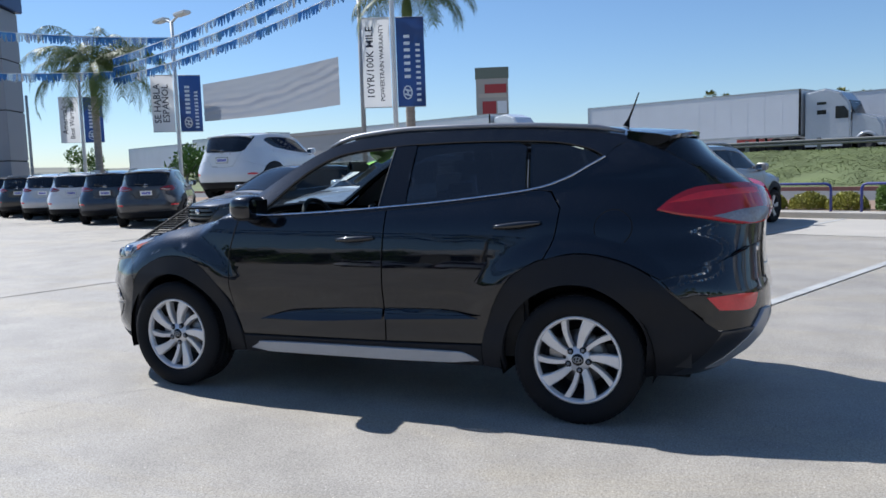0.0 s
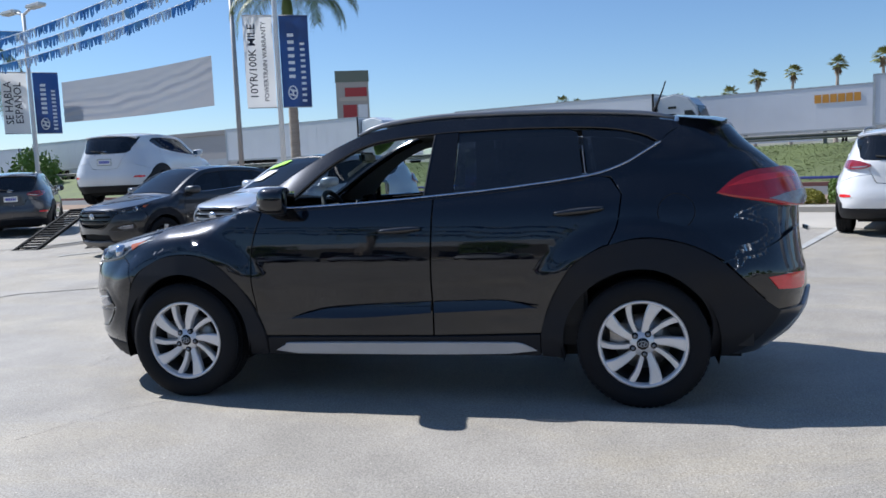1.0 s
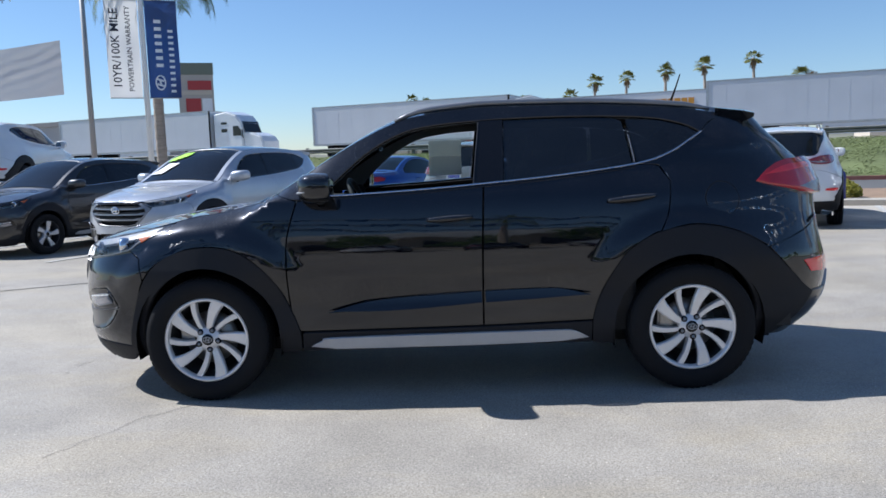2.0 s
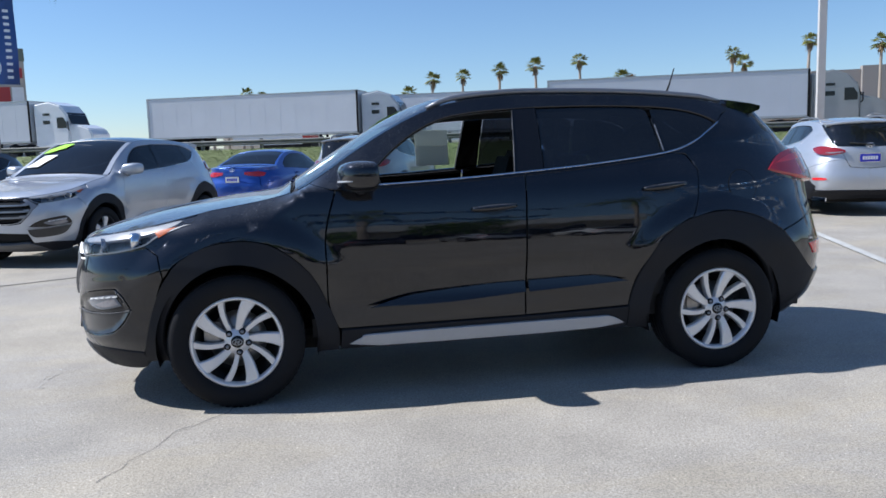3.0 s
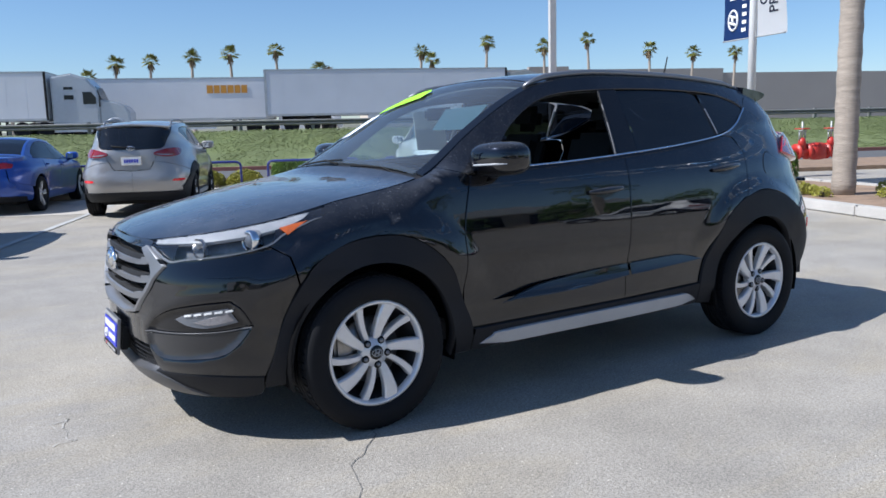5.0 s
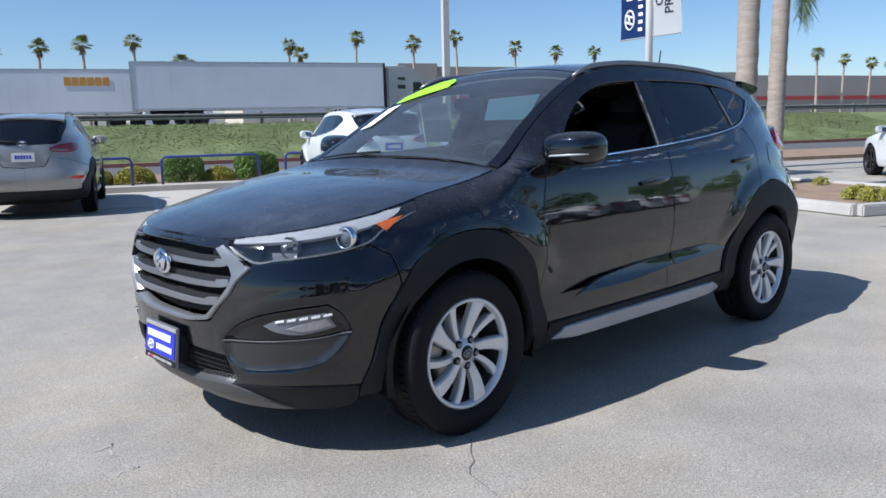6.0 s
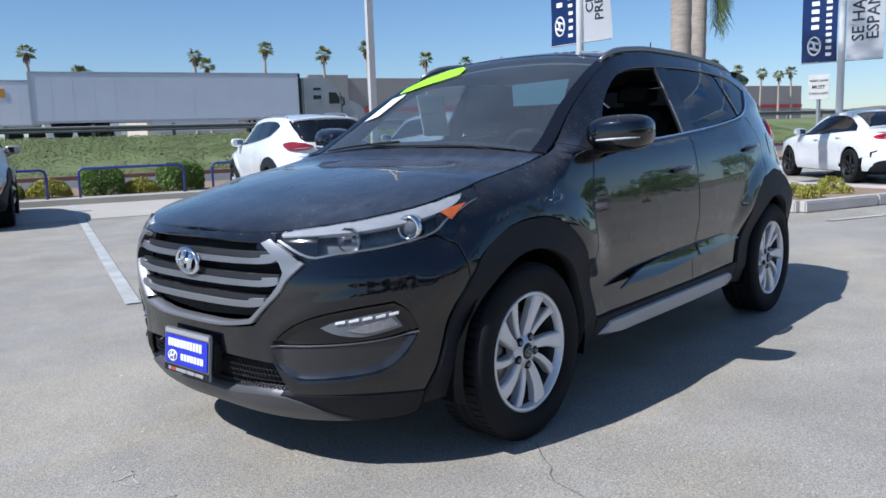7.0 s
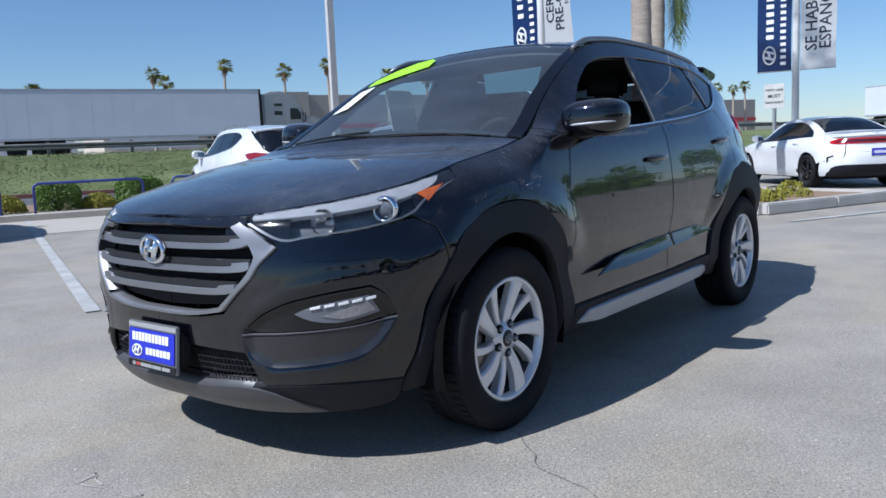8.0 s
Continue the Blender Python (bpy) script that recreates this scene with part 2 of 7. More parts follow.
M_STEEL = mat("brake_steel", (0.32, 0.31, 0.30), 0.35, metal=0.9, var=0.2, scale=10)
M_REDLENS = mat("red_lamp_lens", (0.44, 0.008, 0.014), 0.10, coat=1.0, var=0.15, scale=14)
M_REDBAND = mat("bright_red_lamp_band", (0.75, 0.022, 0.030), 0.1, coat=1.0, var=0.1, scale=20)
M_LINING = mat("grey_pillar_lining", (0.12, 0.12, 0.118), 0.85, var=0.06, scale=8)
M_REDDEEP = mat("deep_red_lamp_lens", (0.22, 0.006, 0.008), 0.12, coat=1.0, var=0.15, scale=14)
M_REDDARK = mat("smoked_red_lamp", (0.09, 0.004, 0.006), 0.12, coat=1.0, var=0.2, scale=40)
M_CLEARREF = mat("clear_lamp_reflector", (0.30, 0.29, 0.30), 0.15, metal=0.35, var=0.25, scale=60)
M_AMBER = mat("amber_reflector", (0.46, 0.10, 0.02), 0.25, coat=0.8, var=0.15, scale=40)
M_LAMPIN = mat("lamp_housing_grey", (0.19, 0.195, 0.20), 0.35, metal=0.2, var=0.3, scale=30)
M_CAPGREY = mat("grey_badge_paint", (0.30, 0.30, 0.30), 0.5, var=0.05)
M_PLATE = mat("blue_plate_print", (0.02, 0.03, 0.45), 0.4, var=0.06)
M_LIME = mat("lime_sticker", (0.36, 0.80, 0.02), 0.5, var=0.05)
M_PAPER = mat("white_paper", (0.75, 0.75, 0.72), 0.7, var=0.04)


def thin_sheet(name, col, gloss=0.0):
    """Paper that lets some light through."""
    m = bpy.data.materials.new(name)
    m.use_nodes = True
    n, link = m.node_tree.nodes, m.node_tree.links.new
    n.remove(n["Principled BSDF"])
    a, b, mx = n.new("ShaderNodeBsdfDiffuse"), n.new("ShaderNodeBsdfTranslucent"), n.new("ShaderNodeMixShader")
    a.inputs["Color"].default_value = b.inputs["Color"].default_value = (*col, 1)
    link(a.outputs[0], mx.inputs[1])
    link(b.outputs[0], mx.inputs[2])
    last = mx.outputs[0]
    if gloss:
        g, m2 = n.new("ShaderNodeBsdfGlossy"), n.new("ShaderNodeMixShader")
        g.inputs["Roughness"].default_value, m2.inputs["Fac"].default_value = 0.28, gloss
        link(last, m2.inputs[1])
        link(g.outputs[0], m2.inputs[2])
        last = m2.outputs[0]
    link(last, n["Material Output"].inputs["Surface"])
    return m


M_SHEET = thin_sheet("thin_white_paper", (0.75, 0.75, 0.70))
M_GREYTARP = thin_sheet("grey_vinyl_sheet", (0.34, 0.35, 0.38), 0.16)
M_CLOTHW = thin_sheet("white_banner_cloth", (0.74, 0.74, 0.73), 0.04)
M_CLOTHB = thin_sheet("blue_banner_cloth", (0.012, 0.038, 0.15), 0.05)


def glass(name, tint, alpha_rough=0.02, ior=1.6, veil=0.0):
    """Thin window glass: a tinted see-through sheet with a mirror-like gloss by the angle."""
    m = bpy.data.materials.new(name)
    m.use_nodes = True
    t = m.node_tree
    n, link = t.nodes, t.links.new
    n.remove(n["Principled BSDF"])
    tr = n.new("ShaderNodeBsdfTransparent")
    tr.inputs["Color"].default_value = (*tint, 1)
    gl = n.new("ShaderNodeBsdfGlossy")
    gl.inputs["Roughness"].default_value = alpha_rough
    # gloss by the angle, alike from both sides of the sheet
    fr, pw, ad = n.new("ShaderNodeLayerWeight"), n.new("ShaderNodeMath"), n.new("ShaderNodeMath")
    f0 = ((ior - 1) / (ior + 1)) ** 2
    fr.inputs["Blend"].default_value = 0.5
    pw.operation, ad.operation = "POWER", "MULTIPLY_ADD"
    pw.inputs[1].default_value, ad.inputs[1].default_value, ad.inputs[2].default_value = 5.0, 1 - f0, f0
    link(fr.outputs["Facing"], pw.inputs[0])
    link(pw.outputs[0], ad.inputs[0])
    mx = n.new("ShaderNodeMixShader")
    link(ad.outputs[0], mx.inputs["Fac"])
    link(tr.outputs[0], mx.inputs[1])
    link(gl.outputs[0], mx.inputs[2])
    last = mx.outputs[0]
    # bluish diffuse veil: a dusty film with sky haze painted into it
    if veil:
        df = n.new("ShaderNodeBsdfDiffuse")
        df.inputs["Color"].default_value = (0.46, 0.53, 0.62, 1)
        nz = n.new("ShaderNodeTexNoise")
        nz.inputs["Scale"].default_value, nz.inputs["Detail"].default_value = 3.0, 6
        mr = n.new("ShaderNodeMapRange")
        mr.inputs["To Min"].default_value, mr.inputs["To Max"].default_value = veil * 0.4, veil * 1.6
        link(nz.outputs["Fac"], mr.inputs["Value"])
        m2 = n.new("ShaderNodeMixShader")
        link(mr.outputs["Result"], m2.inputs["Fac"])
        link(last, m2.inputs[1])
        link(df.outputs[0], m2.inputs[2])
        last = m2.outputs[0]
    link(last, n["Material Output"].inputs["Surface"])
    return m


G_CLEAR = glass("clear_door_glass", (0.74, 0.82, 0.80), 0.02, 1.6, 0.012)
G_SCREEN = glass("veiled_screen_glass", (0.70, 0.79, 0.80), 0.02, 1.75, 0.072)
G_TINT = glass("privacy_glass", (0.03, 0.035, 0.045), 0.02, 1.75, 0.012)
G_LENS = glass("clear_lens", (0.9, 0.9, 0.9))


def paint(name, col, metal=0.3, rough=0.35):
    return mat(name, col, rough, metal=metal, coat=1.0, var=0.06, scale=2, grain=600)


P_WHITE = paint("white_car_paint", (0.74, 0.75, 0.76), 0.0)
P_SILVER = paint("silver_car_paint", (0.46, 0.48, 0.52), 0.5)
P_WARMSILVER = paint("warm_silver_car_paint", (0.34, 0.33, 0.32), 0.5)
P_BLUE = paint("blue_car_paint", (0.015, 0.07, 0.36), 0.4)
P_BLACK2 = paint("black_car_paint", (0.012, 0.012, 0.014), 0.1)
P_NAVY = paint("navy_car_paint", (0.02, 0.028, 0.05), 0.3)
P_CHAR = paint("charcoal_car_paint", (0.05, 0.05, 0.055), 0.4)

# ---- building tools ----
def mesh_of(name, verts, faces, smooth=False, normals=None):
    me = bpy.data.meshes.new(name)
    me.from_pydata([tuple(map(float, v)) for v in verts], [], faces)
    me.update()
    if smooth or normals is not None:
        me.polygons.foreach_set("use_smooth", [True] * len(me.polygons))
    if normals is not None:
        me.normals_split_custom_set_from_vertices([tuple(map(float, v)) for v in normals])
    return me


def part(name, data, material, parent=None, label="", m=None):
    """Links a bmesh or a mesh as ONE mesh object under a thing or a part."""
    if isinstance(data, bmesh.types.BMesh):
        me = bpy.data.meshes.new(name)
        data.to_mesh(me)
        data.free()
        data = me
    ob = new(name, data)
    if not data.materials:
        data.materials.append(None)
    ob.material_slots[0].link = "OBJECT"
    ob.material_slots[0].material = material
    if parent is not None:
        ob.parent = parent
    if m is not None:
        ob.matrix_basis = m
    if label:
        ob["label"] = label
    return ob


def thing(name, label, category, group="", m=None, kind=""):
    ob = new(name)
    ob.empty_display_size = 0.2
    if m is not None:
        ob.matrix_basis = m
    return tagged(ob, label, category, group, kind)


def box(bm, x0, y0, z0, x1, y1, z1, bev=0.0, m=None):
    vs = [bm.verts.new((x, y, z)) for x in (x0, x1) for y in (y0, y1) for z in (z0, z1)]
    fs = [bm.faces.new([vs[i] for i in f]) for f in ((0, 1, 3, 2), (4, 6, 7, 5), (0, 4, 5, 1), (2, 3, 7, 6), (0, 2, 6, 4), (1, 5, 7, 3))]
    if m is not None:
        bmesh.ops.transform(bm, matrix=m, verts=vs)
    if bev:
        es = list({e for f in fs for e in f.edges})
        bmesh.ops.bevel(bm, geom=es, offset=bev, segments=2, affect="EDGES", clamp_overlap=True)
    return bm


def block(x0, y0, z0, x1, y1, z1, bev=0.0, m=None):
    return box(bmesh.new(), x0, y0, z0, x1, y1, z1, bev, m)


def tube(bm, pts, r, n=8, caps=True):
    """A round bar along points; r is a radius or a list of radii."""
    pts = [Vector(p) for p in pts]
    rs = r if isinstance(r, (list, tuple)) else [r] * len(pts)
    rings, up = [], None
    for i, p in enumerate(pts):
        d = (pts[min(i + 1, len(pts) - 1)] - pts[max(i - 1, 0)]).normalized()
        if up is None:
            up = d.orthogonal().normalized()
        up = (up - d * up.dot(d)).normalized()
        w = d.cross(up)
        rings.append([bm.verts.new(p + rs[i] * (math.cos(a) * up + math.sin(a) * w)) for a in (2 * math.pi * k / n for k in range(n))])
    for a, b in zip(rings, rings[1:]):
        for k in range(n):
            f = bm.faces.new((a[k], a[(k + 1) % n], b[(k + 1) % n], b[k]))
            f.smooth = True
    if caps:
        bm.faces.new(rings[0][::-1])
        bm.faces.new(rings[-1])
    return bm


def lathe(profile, n=48, axis="Y", closed=False):
    """Turns (radius, height) points round an axis. Returns a bmesh."""
    bm = bmesh.new()
    rings = []
    for k in range(n):
        a = 2 * math.pi * k / n
        c, s = math.cos(a), math.sin(a)
        rings.append([bm.verts.new((r * c, h, r * s) if axis == "Y" else (r * c, r * s, h)) for r, h in profile])
    m = len(profile)
    for k in range(n):
        a, b = rings[k], rings[(k + 1) % n]
        for i in range(m if closed else m - 1):
            j = (i + 1) % m
            f = bm.faces.new((a[i], a[j], b[j], b[i]))
            f.smooth = True
    bmesh.ops.remove_doubles(bm, verts=bm.verts, dist=1e-5)
    bmesh.ops.recalc_face_normals(bm, faces=bm.faces)
    return bm


def sheet(pts, thick):
    """A flat outline in x, z pulled to a thickness along y."""
    bm = bmesh.new()
    f = bm.faces.new([bm.verts.new((x, 0, z)) for x, z in pts])
    f.normal_update()
    bmesh.ops.triangulate(bm, faces=[f])
    r = bmesh.ops.extrude_face_region(bm, geom=bm.faces[:])
    bmesh.ops.translate(bm, verts=[v for v in r["geom"] if isinstance(v, bmesh.types.BMVert)], vec=(0, thick, 0))
    bmesh.ops.recalc_face_normals(bm, faces=bm.faces)
    return bm


def text_mesh(txt, size, depth=0.004, align="CENTER"):
    cu = bpy.data.curves.new("lettering", "FONT")
    cu.body, cu.size, cu.extrude, cu.align_x, cu.align_y = txt, size, depth, align, "CENTER"
    cu.resolution_u, cu.offset = 2, size * 0.009
    ob = new("lettering", cu)
    me = bpy.data.meshes.new_from_object(ob.evaluated_get(bpy.context.evaluated_depsgraph_get()))
    bpy.data.objects.remove(ob)
    return me


def characters(me):
    """The separate characters of a lettering mesh."""
    bm = bmesh.new()
    bm.from_mesh(me)
    bm.verts.ensure_lookup_table()
    seen, out = set(), []
    for v0 in bm.verts:
        if v0.index in seen:
            continue
        stack, group = [v0], {v0.index}
        while stack:
            for e in stack.pop().link_edges:
                for w in e.verts:
                    if w.index not in group:
                        group.add(w.index)
                        stack.append(w)
        seen |= group
        order = sorted(group)
        new_index = {j: i for i, j in enumerate(order)}
        faces = {f.index: f for j in order for f in bm.verts[j].link_faces}
        out.append(mesh_of("character", [bm.verts[j].co for j in order], [tuple(new_index[w.index] for w in f.verts) for f in faces.values()]))
    bm.free()
    return out


LOT = Matrix.Rotation(radians(-22), 4, "Z")


def at(u, v, z=0.0, turn=0.0):
    """A pose in the lot's own directions: u along the stalls' row, v along the stalls, away from the start."""
    return LOT @ pose(u, v, z, 0, 0, turn)


def rounded(pts, n=4, corner=38):
    """A closed outline with its gentle bends made smooth; sharp corners stay."""
    P = [np.array(p, float) for p in pts]
    N, out = len(P), []

    def sharp(i):
        a, b = P[i] - P[i - 1], P[(i + 1) % N] - P[i]
        return abs(math.degrees(math.atan2(a[0] * b[1] - a[1] * b[0], a @ b))) > corner
    for i in range(N):
        p1, p2 = P[i], P[(i + 1) % N]
        p0 = p1 if sharp(i) else P[i - 1]
        p3 = p2 if sharp((i + 1) % N) else P[(i + 2) % N]
        for k in range(n):
            t = k / n
            if np.linalg.norm(p2 - p1) < 0.03 and k:
                continue
            out.append(0.5 * (2 * p1 + (p2 - p0) * t + (2 * p0 - 5 * p1 + 4 * p2 - p3) * t * t + (3 * p1 - p0 - 3 * p2 + p3) * t ** 3))
    return out


def inset(pts, g):
    """The outline moved inwards by g."""
    P = [np.array(p, float) for p in pts]
    P = [p for i, p in enumerate(P) if np.linalg.norm(p - P[i - 1]) > 1e-4]
    area = sum(P[i - 1][0] * P[i][1] - P[i][0] * P[i - 1][1] for i in range(len(P)))
    sg = 1 if area > 0 else -1
    out = []
    for i in range(len(P)):
        a, b = P[i] - P[i - 1], P[(i + 1) % len(P)] - P[i]
        a, b = a / np.linalg.norm(a), b / np.linalg.norm(b)
        n1, n2 = np.array([-a[1], a[0]]) * sg, np.array([-b[1], b[0]]) * sg
        m = n1 + n2
        m = m / max(m @ m / 2, 0.35)
        out.append(P[i] + m * g)
    return out


def skin(shape, outline, grid=0.05, off=0.0, depth=0.02, gap=0.0019, n=4, corner=38, fn=None):
    """A panel of a car's skin inside an outline in (s, z), with edges that turn inwards.
    off: outwards from the skin, a number or a function of s and z arrays. Returns vertices, faces, normals of the left side."""
    pts = rounded(outline, n, corner) if n > 1 else [np.array(p, float) for p in outline]
    pts = inset(pts, gap)
    bm = bmesh.new()
    f = bm.faces.new([bm.verts.new((p[0], p[1], 0)) for p in pts])
    f.normal_update()
    bmesh.ops.triangulate(bm, faces=[f], ngon_method="EAR_CLIP")
    P = np.array(pts)
    for ax in (0, 1):
        for c in np.arange(math.ceil(P[:, ax].min() / grid) * grid, P[:, ax].max(), grid):
            co, no = [0, 0, 0], [0, 0, 0]
            co[ax], no[ax] = c, 1
            bmesh.ops.bisect_plane(bm, geom=bm.verts[:] + bm.edges[:] + bm.faces[:], plane_co=co, plane_no=no, dist=1e-5)
    bm.verts.index_update()
    q = np.array([v.co[:2] for v in bm.verts], float)
    surf = fn or shape.side
    h = 2e-3

    def place(a, b):
        o = off(a, b) if callable(off) else off
        base = surf(a, b)
        ds, dz = surf(a + h, b) - surf(a - h, b), surf(a, b + h) - surf(a, b - h)
        nn = np.cross(ds, dz)
        nn = nn / np.maximum(np.linalg.norm(nn, axis=-1, keepdims=True), 1e-9)
        return base + nn * np.asarray(o)[..., None], nn
    V, N0 = place(q[:, 0], q[:, 1])
    if callable(off):
        a, b = place(q[:, 0] + h, q[:, 1])[0], place(q[:, 0] - h, q[:, 1])[0]
        c, d = place(q[:, 0], q[:, 1] + h)[0], place(q[:, 0], q[:, 1] - h)[0]
        NN = np.cross(a - b, c - d)
        N = NN / np.maximum(np.linalg.norm(NN, axis=-1, keepdims=True), 1e-9)
    else:
        N = N0
    faces = []
    for fc in bm.faces:
        i = [v.index for v in fc.verts]
        if len(i) < 3:
            continue
        ring = V[i]
        if np.cross(ring, np.roll(ring, -1, axis=0)).sum(axis=0) @ N[i].sum(axis=0) < 0:
            i = i[::-1]
        faces.append(tuple(i))
    V, N = list(V), list(N)
    for e in bm.edges:
        if len(e.link_faces) == 1:
            a, b = e.verts[0].index, e.verts[1].index
            cen = np.mean([v.index for v in ()] or [V[v.index] for v in e.link_faces[0].verts], axis=0)
            lat = np.cross(V[b] - V[a], N[a])
            ln = np.linalg.norm(lat)
            if ln < 1e-9:
                continue
            lat = lat / ln
            if lat @ (V[a] - cen) < 0:
                lat = -lat
            k = len(V)
            for j in (a, b):
                V.append(V[j])
                w = N[j] * 0.8 + lat * 0.6
                N.append(w)
            for j in (a, b):
                V.append(V[j] - N0[j] * depth)
                N.append(lat)
            f4 = (k, k + 1, k + 3, k + 2)
            if np.dot(np.cross(V[k + 1] - V[k], V[k + 2] - V[k]), lat) < 0:
                f4 = f4[::-1]
            faces.append(f4)
    bm.free()
    return np.array(V), faces, np.array(N)


def mirrored(v, f, n):
    k = np.array([1, -1, 1])
    return v * k, [i[::-1] for i in f], n * k


def panel(name, car, shape, outline, material, label="", right=True, **kw):
    """A panel on the left side and its twin on the right."""
    v, f, n = skin(shape, outline, **kw)
    obs = [part(name, mesh_of(name, v, f, normals=n), material, car, label)]
    if right:
        v, f, n = mirrored(v, f, n)
        obs.append(part(name, mesh_of(name, v, f, normals=n), material, car, label))
    return obs


def whole(name, car, shape, outline, material, label="", **kw):
    """A panel that runs across the car's middle: left half and right half in one mesh."""
    v, f, n = skin(shape, outline, **kw)
    v2, f2, n2 = mirrored(v, f, n)
    k = len(v)
    return part(name, mesh_of(name, np.vstack([v, v2]), f + [tuple(i + k for i in g) for g in f2], normals=np.vstack([n, n2])), material, car, label)


def top_panel(name, car, shape, sa, sb, ka, kb, material, label="", ns=40, nk=24, depth=0.02, off=0.0, bend=0.0, m=None):
    """A part of bonnet, screen or roof between two stations and two lines along the car. bend: how far the middle of its ends bows out to the front."""
    S, K = np.linspace(sa, sb, ns), np.linspace(ka, kb, nk)
    s, k = np.meshgrid(S, K, indexing="ij")
    s = s - bend * (1 - k * k) * (1 if np.isscalar(bend) else 1)
    h = 1e-3

    def surf(a, b):
        return shape.top(a, b)
    P = surf(s, k)
    N = np.cross(surf(s + h, k) - surf(s - h, k), surf(s, k + h) - surf(s, k - h))
    N = N / np.maximum(np.linalg.norm(N, axis=-1, keepdims=True), 1e-9)
    N = np.where(N[..., 2:3] < 0, -N, N)
    P = P + N * off
    V, NN, F = [tuple(p) for p in P.reshape(-1, 3)], [tuple(p) for p in N.reshape(-1, 3)], []
    ix = lambda i, j: i * nk + j
    for i in range(ns - 1):
        for j in range(nk - 1):
            q = (ix(i, j), ix(i + 1, j), ix(i + 1, j + 1), ix(i, j + 1))
            a, b, c = (np.array(V[t]) for t in q[:3])
            F.append(q if np.cross(b - a, c - a)[2] > 0 else q[::-1])
    ring = [(i, 0) for i in range(ns)] + [(ns - 1, j) for j in range(1, nk)] + [(i, nk - 1) for i in range(ns - 2, -1, -1)] + [(0, j) for j in range(nk - 2, 0, -1)]
    c0 = P[ns // 2, nk // 2]
    for (a, b) in zip(ring, ring[1:] + ring[:1]):
        pa, pb = P[a], P[b]
        lat = np.cross(pb - pa, N[a])
        ln = np.linalg.norm(lat)
        if ln < 1e-9:
            continue
        lat = lat / ln * (1 if lat @ (pa - c0) > 0 else -1)
        t = len(V)
        V += [tuple(pa), tuple(pb), tuple(pa - N[a] * depth), tuple(pb - N[b] * depth)]
        NN += [tuple(N[a] * 0.8 + lat * 0.6), tuple(N[b] * 0.8 + lat * 0.6), tuple(lat), tuple(lat)]
        q = (t, t + 1, t + 3, t + 2)
        F.append(q if np.dot(np.cross(pb - pa, -N[a]), lat) > 0 else q[::-1])
    return part(name, mesh_of(name, V, F, normals=NN), material, car, label)


def arc(cx, cz, r, a0, a1, n=18):
    return [(cx + r * math.cos(radians(a0 + (a1 - a0) * k / n)), cz + r * math.sin(radians(a0 + (a1 - a0) * k / n))) for k in range(n + 1)]


# ---- car skins ----
def spl(*pts):
    """A smooth curve through (x, y) points, without overshoot."""
    X = np.array([p[0] for p in pts], float)
    Y = np.array([p[1] for p in pts], float)
    d = np.diff(Y) / np.diff(X)
    m = np.zeros(len(X))
    m[0], m[-1] = d[0], d[-1]
    for i in range(1, len(X) - 1):
        if d[i - 1] * d[i] > 0:
            h0, h1 = X[i] - X[i - 1], X[i + 1] - X[i]
            w0, w1 = 2 * h1 + h0, h1 + 2 * h0
            m[i] = (w0 + w1) / (w0 / d[i - 1] + w1 / d[i])

    def f(x):
        x = np.asarray(x, float)
        i = np.clip(np.searchsorted(X, x) - 1, 0, len(X) - 2)
        h = X[i + 1] - X[i]
        t = np.clip((x - X[i]) / h, 0, 1)
        return ((1 + 2 * t) * (1 - t) ** 2 * Y[i] + t * (1 - t) ** 2 * h * m[i]
                + t * t * (3 - 2 * t) * Y[i + 1] + t * t * (t - 1) * h * m[i + 1])
    return f


